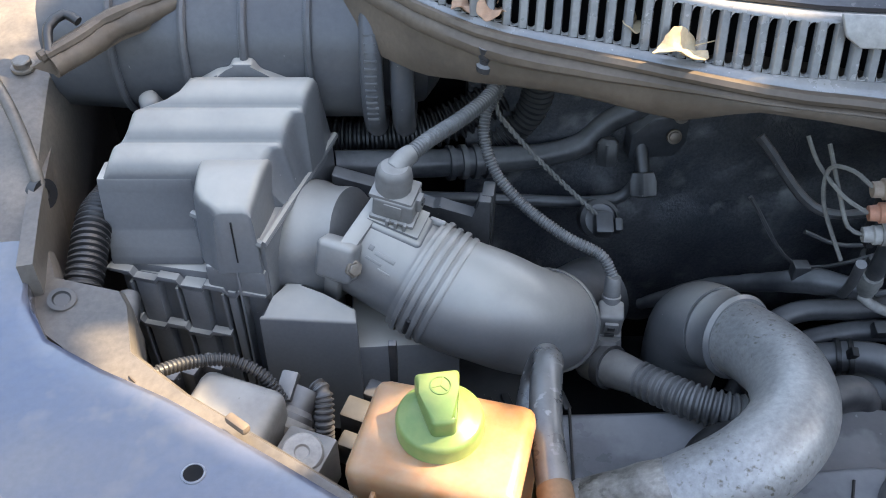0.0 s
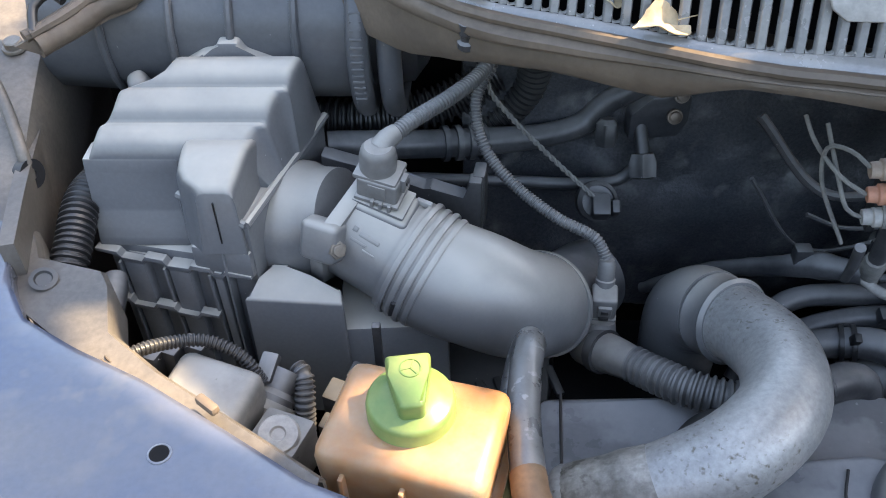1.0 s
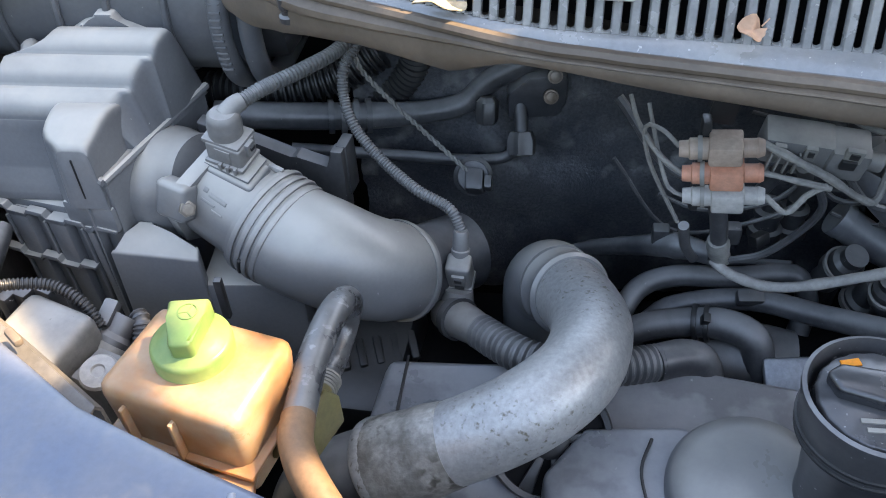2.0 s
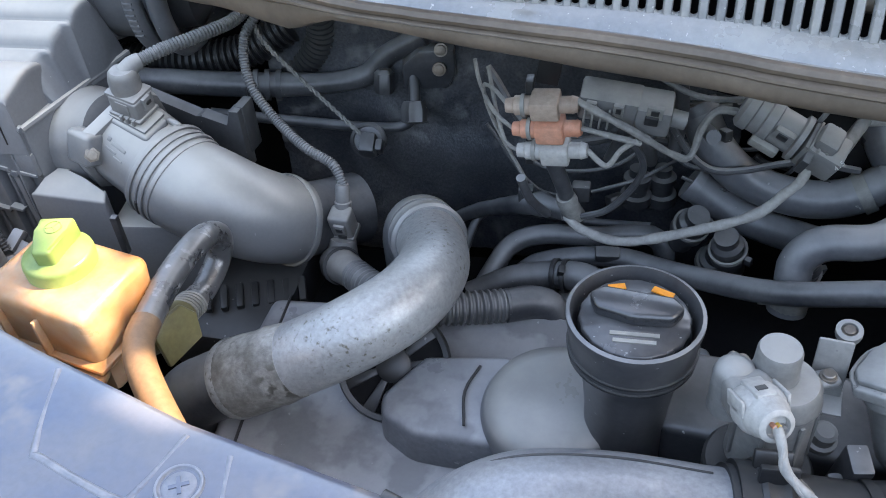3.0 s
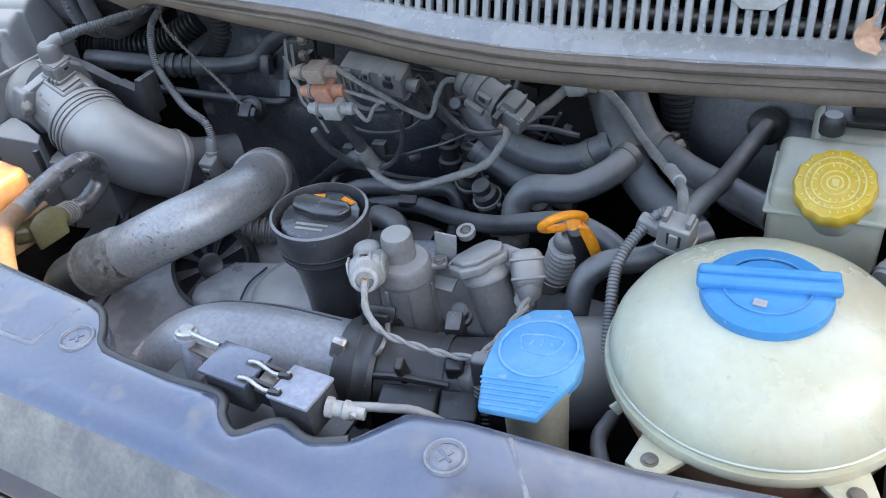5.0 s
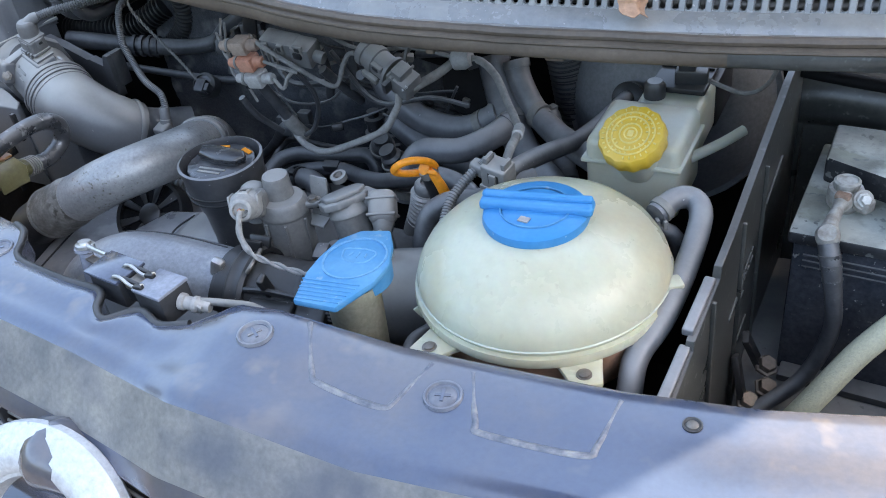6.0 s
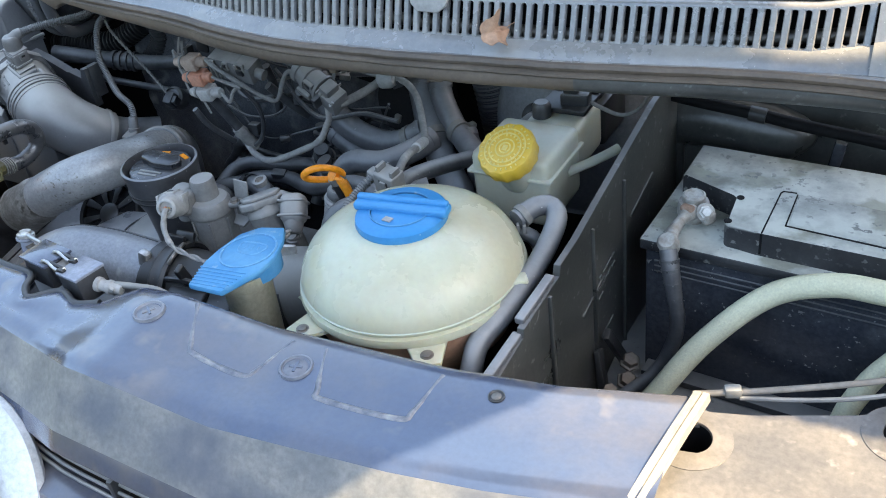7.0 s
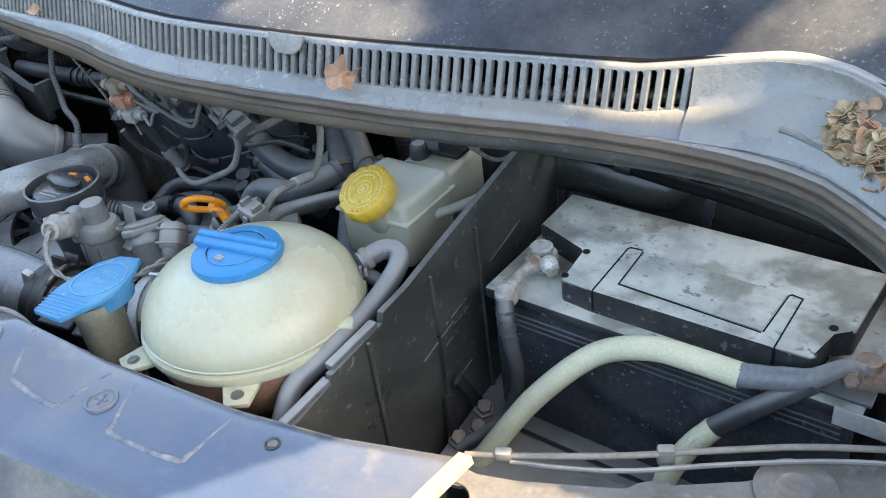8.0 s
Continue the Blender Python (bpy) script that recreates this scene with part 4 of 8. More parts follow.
part("cable_conduit", tube([(-0.024, 0.511, 0.9715), (-0.01, 0.527, 0.974), (0.015, 0.556, 0.974), (0.036, 0.588, 0.974), (0.046, 0.612, 0.985), (0.045, 0.63, 1.0)], 0.0056, 14, ridge=0.0009, pitch=0.0030), CONDUIT, maf)

face = (Vector((0.05, -0.75, 0.42)) - AXIS * Vector((0.05, -0.75, 0.42)).dot(AXIS)).normalized()
across = AXIS.cross(face)
for k, (u, v, w, h) in enumerate(((0.018, 0.006, 0.004, 0.004), (0.030, 0.0045, 0.016, 0.0032), (0.024, -0.0015, 0.013, 0.0022), (0.034, -0.005, 0.010, 0.0016))):
    spot = mb + AXIS * u + (face * 0.0402 + across * v * -1).normalized() * 0.0402
    part("moulded_bar", block((w, h, 0.0008), Matrix.Translation(spot) @ Matrix((AXIS, across, face)).transposed().to_4x4(), 0.0003), ELBOW, maf)

elbow = thing("intake_elbow", (0.06, 0.49, 0.78), "grey moulded rubber intake elbow with a hose clamp", "intake hose")
ep = mb + AXIS * 0.05
part("hose", tube([ep, ep + AXIS * 0.03, (0.033, 0.472, 0.864), (0.056, 0.474, 0.850), (0.074, 0.485, 0.834), (0.085, 0.502, 0.818)], [0.0435, 0.0435, 0.0428, 0.042, 0.041, 0.040], 40, 0.004), ELBOW, elbow)
for k, r in ((0.006, 0.0455), (0.013, 0.0448), (0.020, 0.0455), (0.027, 0.0445)):
    part("clamp_band" if k > 0.01 else "bead", lathe([(r - 0.003, -0.002), (r, -0.002), (r + 0.0006, 0), (r, 0.0022), (r - 0.003, 0.0022)], aim(ep + AXIS * k, AXIS), 40), ELBOW, elbow)
part("band_slot", tube([ep + AXIS * 0.0165 + (face * math.cos(a) + across * math.sin(a)) * 0.0447 for a in (0.62, 0.75, 0.88, 1.0)], 0.0021, 8), BLACK, elbow, "dark slot in the clamp band")
part("clamp_ear", block((0.005, 0.014, 0.012), Matrix.Translation((0.004, 0.512, 0.913)) @ pose(0, 30, 0, 0, 20, -20), 0.001), PALE_PLUG, elbow)
part("clamp_ear", block((0.012, 0.004, 0.005), Matrix.Translation((-0.004, 0.506, 0.916)) @ pose(0, 0, 0, 0, 10, -20), 0.001), PALE_PLUG, elbow)
part("rim", lathe([(0.036, -0.003), (0.0425, -0.003), (0.043, 0.0), (0.042, 0.003), (0.036, 0.003)], aim((0.0845, 0.501, 0.819), (0.5, 0.74, -0.45)), 40), ELBOW, elbow)
part("pipe_stub", tube([(0.083, 0.499, 0.82), (0.10, 0.527, 0.802), (0.13, 0.56, 0.79)], 0.035, 32), RUBBER, elbow)

# ---- power steering reservoir ----
ps = thing("fluid_reservoir", (0.0, 0.3, 0.84), "sunlit amber fluid reservoir with a green cap", "fluid reservoir")
rot = pose(0.0, 0.307, 0, 0, 0, -14)
part("body", block((0.098, 0.072, 0.062), rot @ pose(0, 0, 0.895), 0.009, 3, taper=0.92), AMBER_TANK, ps)
part("seam", block((0.104, 0.078, 0.004), rot @ pose(0, 0, 0.879), 0.002), AMBER_TANK, ps)
part("foot", block((0.08, 0.05, 0.03), rot @ pose(0, 0, 0.853), 0.006), AMBER_TANK, ps)
for x in (-0.03, 0.004):
    part("rib", block((0.003, 0.008, 0.05), rot @ pose(x, -0.036, 0.888), 0.001), AMBER_TANK, ps)
part("lug", block((0.03, 0.02, 0.006), rot @ pose(0.038, -0.044, 0.872, 0, 0, 20), 0.002), AMBER_TANK, ps)
cap_at = rot @ pose(-0.003, 0.005, 0)
cap = part("cap", lathe([(0.0225, 0.918), (0.0250, 0.9195), (0.0254, 0.924), (0.0246, 0.9255), (0.0248, 0.934), (0.0242, 0.9368), (0.0226, 0.9382), (0.0200, 0.9386), (0.0185, 0.9402), (0.009, 0.9415), (0, 0.9415)], cap_at, 48), GREEN, ps, "green screw cap")
part("grip", prism([(-0.0135, 0.0165), (0.0125, 0.0175), (0.0105, 0.004), (0.0070, -0.0175), (-0.0065, -0.018), (-0.0115, 0.003)], 0.0170, cap_at @ pose(0, 0.001, 0.9375, 5, 0, 20), 0.003, 3), GREEN, cap)
part("symbol", lathe([(0.0062, 0), (0.0062, 0.0008), (0.0054, 0.0008), (0.0054, 0), (0.0062, 0)], cap_at @ pose(-0.001, 0.006, 0.9547, 5), 24), GREEN, cap)
for turn in (90, 210, 330):
    part("symbol_spoke", block((0.0055, 0.0009, 0.0008), cap_at @ pose(-0.001, 0.006, 0.9550, 5) @ pose(0, 0, 0, 0, 0, turn) @ pose(0.0027, 0, 0), 0), GREEN, cap)
part("neck", lathe([(0.0255, 0.905), (0.0262, 0.9195), (0.0215, 0.921)], cap_at, 40), AMBER_TANK, ps)

# ---- hose looping beside the reservoir ----
loop = thing("return_hose", (0.07, 0.33, 0.85), "bent black rubber return hose with a sunlit lower end", "hose")
part("hose", tube([(0.063, 0.286, 0.897), (0.062, 0.31, 0.898), (0.0615, 0.335, 0.899), (0.0645, 0.368, 0.899), (0.068, 0.390, 0.894), (0.068, 0.405, 0.879), (0.063, 0.403, 0.858), (0.058, 0.378, 0.847), (0.055, 0.345, 0.853)], 0.0102, 18, 0.004), WORN_HOSE, loop)
# Same rubber hose; the tan colour paints the sunlight on its lower end.
part("lower_sleeve", tube([(0.165, 0.165, 0.86), (0.125, 0.200, 0.882), (0.083, 0.245, 0.895), (0.066, 0.272, 0.897), (0.0625, 0.292, 0.8975)], 0.0106, 18, 0.004), SUNLIT_TAN, loop, "lower hose end, tan to stand for sunlight")
for k in range(5):
    part("clamp", lathe([(0.0095, -0.001), (0.0122, -0.001), (0.0126, 0.0), (0.0122, 0.001), (0.0095, 0.001)], aim((0.0552 + 0.0004 * k, 0.345 + 0.003 * k, 0.853 - 0.0006 * k), (-0.1, 1, -0.1)), 22), GREY_PLUG, loop)
outlet = part("outlet", tube([(0.056, 0.352, 0.852), (0.054, 0.335, 0.856), (0.048, 0.315, 0.858), (0.035, 0.300, 0.862)], [0.010, 0.0125, 0.0135, 0.014], 20), OLIVE, ps, "olive translucent outlet")
part("fin", prism([(-0.02, -0.022), (0.014, -0.020), (0.018, 0.0), (0.010, 0.014), (-0.008, 0.014), (-0.02, 0.006)], 0.005, pose(0.064, 0.318, 0.866, 78, 0, 68), 0.0015), OLIVE, outlet)

# ---- charge pipe ----
pipe = thing("charge_pipe", (0.2, 0.4, 0.78), "curved cast aluminium charge pipe with pitted stains", "metal pipe")
PIPE = [(0.205, 0.508, 0.808), (0.211, 0.495, 0.819), (0.219, 0.477, 0.830), (0.232, 0.443, 0.846), (0.238, 0.408, 0.857), (0.227, 0.366, 0.864), (0.194, 0.336, 0.857), (0.145, 0.324, 0.833), (0.093, 0.323, 0.805)]
part("pipe", tube(PIPE, [0.029, 0.029, 0.0285, 0.0285, 0.0285, 0.0285, 0.0285, 0.0285, 0.030], 36, 0.003), ALU, pipe)
part("collar", lathe([(0.028, -0.012), (0.031, -0.012), (0.0325, -0.009), (0.031, -0.005), (0.0315, 0.008), (0.0335, 0.011), (0.031, 0.014), (0.028, 0.014)], aim((0.2185, 0.478, 0.829), (0.42, -0.80, 0.42)), 40), ELBOW, pipe)
part("stained_cuff", tube([(0.150, 0.3245, 0.8355), (0.135, 0.3235, 0.828), (0.115, 0.323, 0.817), (0.098, 0.323, 0.808)], [0.0292, 0.0305, 0.0312, 0.0318], 40, 0.003, lumps=0.025), STAINED, pipe, "stained wrinkled lower cuff")
part("end_bead", lathe([(0.028, -0.004), (0.0315, -0.004), (0.0325, 0), (0.0315, 0.004), (0.028, 0.004)], aim((0.098, 0.323, 0.808), (-0.88, 0.0, -0.47)), 40), ALU, pipe)
part("cuff", tube([(0.2145, 0.487, 0.825), (0.208, 0.501, 0.816), (0.203, 0.511, 0.800), (0.201, 0.514, 0.775), (0.20, 0.514, 0.70)], [0.0325, 0.0335, 0.034, 0.033, 0.03], 36, 0.003), ELBOW, pipe, "grey rubber cuff")
part("lower_hose", tube([(0.10, 0.323, 0.809), (0.075, 0.322, 0.795), (0.05, 0.32, 0.775), (0.03, 0.31, 0.72)], 0.0275, 32), RUBBER, pipe, "black rubber hose")

# ---- engine block and its covers ----
engine = thing("engine", (0.3, 0.4, 0.4), "dark dusty engine block with a grey plastic cover", "engine")
# Block in DARK, so gaps between engine parts show painted shade.
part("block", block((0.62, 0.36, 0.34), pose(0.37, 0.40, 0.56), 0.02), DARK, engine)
def cover_top(x, y):
    return 0.773 + 0.14 * (y - 0.39)


part("cover", raised([(0.082, 0.442), (0.07, 0.36), (0.075, 0.235), (0.46, 0.20), (0.46, 0.43), (0.30, 0.448)], cover_top, 0.07, 0.009, 0.05), COVER, engine, "dusty grey engine cover")
part("cover_seam", tube([(0.098, 0.443, 0.7805), (0.096, 0.40, 0.7748), (0.094, 0.34, 0.7664), (0.094, 0.27, 0.7566)], 0.0013, 6, 0.02), BLACK, engine)
part("cover_dome", lathe([(0.054, -0.03), (0.053, 0.012), (0.048, 0.021), (0.036, 0.026), (0, 0.028)], pose(0.342, 0.324, 0.800, 6, -6, 0), 48), ELBOW, engine, "darker round dome")
part("cover_wing", raised([(0.236, 0.372), (0.208, 0.334), (0.212, 0.316), (0.238, 0.300), (0.33, 0.29), (0.345, 0.36), (0.30, 0.374)], lambda x, y: 0.798 + 0.10 * (x - 0.24) + 0.08 * (y - 0.34), 0.04, 0.006, 0.04), COVER, engine)
part("dome_seam", tube([(0.282, 0.360, 0.8065), (0.274, 0.335, 0.805), (0.278, 0.305, 0.803)], 0.0012, 6), BLACK, engine)
filler = thing("oil_filler", (0.4, 0.31, 0.78), "black oil filler neck with a ribbed cap", "oil filler")
fc = pose(0.391, 0.311, 0.002)
part("neck", lathe([(0.027, 0.77), (0.028, 0.84), (0.031, 0.87), (0.036, 0.885), (0.040, 0.895), (0.0415, 0.915), (0.043, 0.922), (0.043, 0.926), (0.0405, 0.927), (0.0395, 0.924), (0.0375, 0.912), (0.036, 0.905), (0, 0.902)], fc, 48), NECK_DARK, filler)
lidp = part("cap", lathe([(0.0355, 0.903), (0.0355, 0.918), (0.0345, 0.921), (0.033, 0.922), (0, 0.9222)], fc, 72, wave=lambda a: 1 + 0.012 * math.sin(18 * a)), OIL_CAP, filler, "black oil cap")
part("grip", prism([(-0.030, 0.004), (-0.022, 0.012), (0.022, 0.012), (0.030, 0.004), (0.024, -0.008), (0.0, -0.012), (-0.024, -0.008)], 0.010, fc @ pose(0, 0.003, 0.921, 0, 0, -8), 0.003, 3), OIL_CAP, lidp)
for z, r in ((0.892, 0.0402), (0.899, 0.0412)):
    part("neck_ring", lathe([(r - 0.003, z), (r + 0.0008, z), (r + 0.0008, z + 0.0016), (r - 0.003, z + 0.0016)], fc, 44), BLACK, filler)
part("oil_can_symbol", block((0.014, 0.005, 0.001), fc @ pose(0.017, 0.0225, 0.9226, 0, 0, -25), 0), ORANGE, lidp)
part("oil_can_symbol", block((0.011, 0.005, 0.001), fc @ pose(-0.012, 0.0245, 0.9226, 0, 0, 14), 0), ORANGE, lidp)
part("text_bar", block((0.03, 0.003, 0.001), fc @ pose(0.0, -0.016, 0.9225), 0), GREY_PLUG, lidp)
part("text_bar", block((0.026, 0.003, 0.001), fc @ pose(0.0, -0.022, 0.9225), 0), GREY_PLUG, lidp)

# ---- aluminium intake tube and throttle hose ----
intake = thing("intake_pipe", (0.37, 0.2, 0.78), "stained cast aluminium intake pipe behind the front panel", "metal pipe")
part("pipe", tube([(0.274, 0.18, 0.76), (0.278, 0.185, 0.80), (0.298, 0.194, 0.838), (0.332, 0.205, 0.855), (0.38, 0.212, 0.856), (0.435, 0.214, 0.85), (0.452, 0.214, 0.848)], [0.036, 0.037, 0.038, 0.038, 0.037, 0.037, 0.038], 36, 0.004), CAST, intake)
part("cast_seam", tube([(0.27, 0.196, 0.838), (0.29, 0.214, 0.868), (0.325, 0.222, 0.888), (0.38, 0.229, 0.889), (0.44, 0.23, 0.883)], 0.0011, 6), BLACK, intake)
throttle = thing("throttle_hose", (0.52, 0.22, 0.78), "black plastic throttle duct with a clamp", "intake duct")
part("duct", tube([(0.445, 0.214, 0.848), (0.47, 0.215, 0.845), (0.53, 0.22, 0.84), (0.575, 0.226, 0.842), (0.60, 0.236, 0.845)], [0.041, 0.041, 0.039, 0.040, 0.042], 32, 0.006), BLACK, throttle)
part("clamp", lathe([(0.04, -0.006), (0.044, -0.006), (0.044, 0.006), (0.04, 0.006)], aim((0.458, 0.2145, 0.847), (1, 0.03, -0.05)), 40), BLACK, throttle)
part("clamp_screw", block((0.012, 0.010, 0.02), pose(0.452, 0.198, 0.886, 0, 20, 0), 0.003), STEEL, throttle, "bright clamp screw")
for x, r in ((0.475, 0.0425), (0.53, 0.0405), (0.578, 0.0418)):
    part("band", lathe([(r - 0.002, -0.0035), (r, -0.0035), (r + 0.0006, 0), (r, 0.0035), (r - 0.002, 0.0035), (r - 0.002, -0.0035)], aim((x, along([(0.445, 0.214), (0.53, 0.22), (0.6, 0.236)], x), along([(0.445, 0.848), (0.53, 0.84), (0.6, 0.845)], x)), (1, 0.08, -0.02)), 36), BLACK, throttle)
clamp_m = aim((0.472, 0.215, 0.8455), (1, 0.05, -0.05))
part("hose_clamp", lathe([(0.041, -0.009), (0.0455, -0.009), (0.047, -0.006), (0.0455, -0.002), (0.0455, 0.003), (0.0475, 0.006), (0.0455, 0.010), (0.041, 0.010), (0.041, -0.009)], clamp_m, 44), BLACK, throttle)
for a in (60, 78):
    part("clamp_ear", block((0.012, 0.005, 0.022), clamp_m @ pose(0, 0, 0, 0, 0, a) @ pose(0.050, 0, 0), 0.0015), BLACK, throttle)
part("clamp_spring", tube([(0.486, 0.196, 0.888), (0.490, 0.200, 0.894), (0.489, 0.214, 0.896), (0.483, 0.226, 0.892)], 0.0022, 8), OLD_STEEL, throttle)
for x, y, z, w, d, h, turn in ((0.515, 0.180, 0.856, 0.046, 0.022, 0.026, 4), (0.552, 0.186, 0.850, 0.030, 0.026, 0.030, 10), (0.508, 0.190, 0.882, 0.007, 0.012, 0.026, 0), (0.545, 0.205, 0.880, 0.014, 0.016, 0.018, 12)):
    part("bracket", block((w, d, h), pose(x, y, z, 18, 0, turn), 0.003, 3), BLACK, throttle)
part("rib", tube([(0.486, 0.186, 0.876), (0.51, 0.186, 0.879), (0.545, 0.188, 0.876)], 0.003, 8), BLACK, throttle)
part("sensor", lathe([(0.010, 0), (0.011, 0.003), (0.011, 0.012), (0.0085, 0.014), (0.0085, 0.020), (0, 0.020)], aim((0.552, 0.205, 0.868), (0.9, -0.2, 0.3)), 20), VALVE, throttle)
part("end_ring", lathe([(0.040, -0.0055), (0.0455, -0.0055), (0.0462, -0.004), (0.0455, 0), (0.0462, 0.004), (0.0455, 0.0055), (0.040, 0.0055)], aim((0.590, 0.237, 0.8465), (0.95, 0.28, 0.05)), 44), BRIGHT, throttle, "bright steel band clamp")
part("end_hose", tube([(0.586, 0.2358, 0.846), (0.605, 0.2415, 0.847), (0.63, 0.251, 0.846), (0.652, 0.262, 0.842)], [0.0435, 0.044, 0.044, 0.043], 36, 0.005), ELBOW, throttle, "grey rubber hose end")
part("screw_lug", block((0.016, 0.014, 0.03), pose(0.5765, 0.290, 0.867, 10, 0, 0), 0.003, 3), VALVE, throttle)
bolt("band_screw", (0.5757, 0.286, 0.880), (0.2, -0.6, 0.7), 0.0075, 0.006, PLUG_GREY, throttle, "dusty round screw head", False)

# ---- valves ----
valve = thing("control_valve", (0.48, 0.27, 0.83), "dusty grey cylindrical control valve", "valve")
part("body", lathe([(0.0245, 0.836), (0.0245, 0.846), (0.0238, 0.848), (0.0232, 0.896), (0.0246, 0.8975), (0.0248, 0.9005), (0.0236, 0.9025), (0.0232, 0.9085), (0.0205, 0.9125), (0, 0.913)], pose(0.478, 0.281, 0), 44), VALVE, valve)
part("knob", lathe([(0.0150, 0.909), (0.0142, 0.912), (0.0138, 0.914), (0.0130, 0.9320), (0.0120, 0.9345), (0, 0.935)], pose(0.4735, 0.285, 0), 32), VALVE, valve)
part("foot", lathe([(0.024, 0.806), (0.030, 0.812), (0.0335, 0.824), (0.034, 0.840), (0.032, 0.8425), (0, 0.8425)], pose(0.474, 0.272, 0), 36), BLACK, valve, "black plastic bowl")
for x, y, turn in ((0.5035, 0.291, 20), (0.4545, 0.297, -40)):
    ear = part("ear", block((0.018, 0.013, 0.007), pose(x, y, 0.904, 0, 0, turn), 0.003, 3), VALVE, valve)
    bolt("screw", (x + 0.002, y, 0.9075), (0, 0, 1), 0.004, 0.003, OLD_STEEL, ear, "dull screw", False)
for turn in (200, 250, 300, 350):
    part("rib", block((0.002, 0.003, 0.045), pose(0.478, 0.281, 0.872, 0, 0, turn) @ pose(0.0245, 0, 0), 0.0006), VALVE, valve)
vq = pose(0.4605, 0.250, 0.9215, -20, 0, 22)
vp = part("plug", block((0.029, 0.026, 0.026), vq, 0.0095, 4), PALE_PLUG, valve, "pale connector plug")
part("collar", lathe([(0.0125, -0.013), (0.0135, -0.011), (0.0135, -0.002), (0.0118, 0.002), (0.0105, 0.008), (0.0085, 0.0095), (0.0072, 0.0095), (0.0068, 0.005), (0, 0.005)], aim((0.4647, 0.2393, 0.9257), (0.35, -0.87, 0.35)), 26), PALE_PLUG, vp)
part("latch", block((0.012, 0.020, 0.004), vq @ pose(0, 0, 0.0125), 0.0012), PALE_PLUG, vp)
part("latch_slot", block((0.006, 0.004, 0.001), vq @ pose(0, -0.003, 0.0146), 0), BLACK, vp)
for x in (-0.0135, 0.0135):
    part("latch_wall", block((0.002, 0.018, 0.010), vq @ pose(x, 0, 0.006), 0.0006), PALE_PLUG, vp)
for k, mat in enumerate((PINK_PLUG, YELLOW, GREY_PLUG)):
    part("pin", lathe([(0.0015, 0), (0.0015, 0.004), (0, 0.004)], aim((0.4650 + 0.0028 * k, 0.2345 + 0.001 * k, 0.9275 - 0.001 * k), (0.35, -0.87, 0.35)), 8), mat, vp)
part("plug_mount", block((0.028, 0.026, 0.024), pose(0.4575, 0.264, 0.914, -12, 0, 16), 0.006, 3), VALVE, valve)
part("dome", lathe([(0.0125, -0.03), (0.0125, 0.0), (0.011, 0.005), (0.007, 0.008), (0, 0.009)], pose(0.4495, 0.277, 0.918), 26), VALVE, valve)
part("wire", twisted([(0.4675, 0.233, 0.928), (0.470, 0.224, 0.924), (0.474, 0.215, 0.912), (0.490, 0.206, 0.902), (0.520, 0.204, 0.895), (0.548, 0.203, 0.893), (0.568, 0.203, 0.898)], 0.0015, 30), PALE_WRAP, valve)
part("wire_tape", tube([(0.468, 0.231, 0.9275), (0.470, 0.224, 0.924), (0.474, 0.215, 0.912), (0.486, 0.2075, 0.904)], 0.0028, 10, 0.004, lumps=0.2), PALE_WRAP, valve)
part("bracket", block((0.020, 0.0025, 0.042), pose(0.508, 0.300, 0.905, -10, 0, -8), 0.001), VALVE, valve, "grey steel bracket")
part("bracket_hole", lathe([(0.003, 0), (0.003, 0.001), (0, 0.001)], aim((0.5065, 0.2968, 0.897), (0.1, -0.97, 0.15)), 14), BLACK, valve)
part("bracket_foot", block((0.022, 0.018, 0.0025), pose(0.507, 0.292, 0.884, 14, 0, -8), 0.001), VALVE, valve)

valve2 = thing("flap_valve", (0.55, 0.29, 0.83), "dusty grey actuator valve with a side connector", "valve")
vm = aim((0.5590, 0.2790, 0.858), (-0.30, 0.22, 0.93))
part("body", lathe([(0.010, -0.012), (0.0125, -0.010), (0.0155, -0.004), (0.0172, 0.0), (0.0176, 0.008), (0.0178, 0.042), (0.0195, 0.044), (0.0195, 0.048), (0.018, 0.050), (0.018, 0.056), (0, 0.056)], vm, 40), VALVE, valve2)
part("nozzle", lathe([(0.0060, -0.032), (0.0065, -0.024), (0.0088, -0.022), (0.0092, -0.012), (0.0105, -0.010), (0.0105, -0.003), (0, -0.003)], vm, 8), VALVE, valve2)
part("nozzle_ring", lathe([(0.010, -0.013), (0.0128, -0.012), (0.0128, -0.008), (0.010, -0.007), (0.010, -0.013)], vm, 28), VALVE, valve2)
head = part("head", prism([(-0.024, -0.018), (-0.010, -0.022), (0.012, -0.021), (0.023, -0.014), (0.025, 0.006), (0.014, 0.018), (-0.014, 0.018), (-0.026, 0.004)], 0.008, vm @ pose(0, 0, 0.0535), 0.002, 3), VALVE, valve2)
part("lid", prism([(-0.021, -0.015), (-0.009, -0.019), (0.011, -0.018), (0.020, -0.012), (0.021, 0.005), (0.012, 0.014), (-0.012, 0.014), (-0.022, 0.003)], 0.005, vm @ pose(0, 0, 0.061), 0.002, 3), VALVE, head)
part("lid_notch", block((0.008, 0.004, 0.003), vm @ pose(-0.006, -0.020, 0.0615), 0.0005), BLACK, head)
part("lid_rim", tube([vm @ Vector(p) for p in ((-0.023, -0.012, 0.0625), (-0.010, -0.0205, 0.0625), (0.012, -0.0195, 0.0625), (0.0225, -0.012, 0.0625))], 0.0014, 8), VALVE, head)
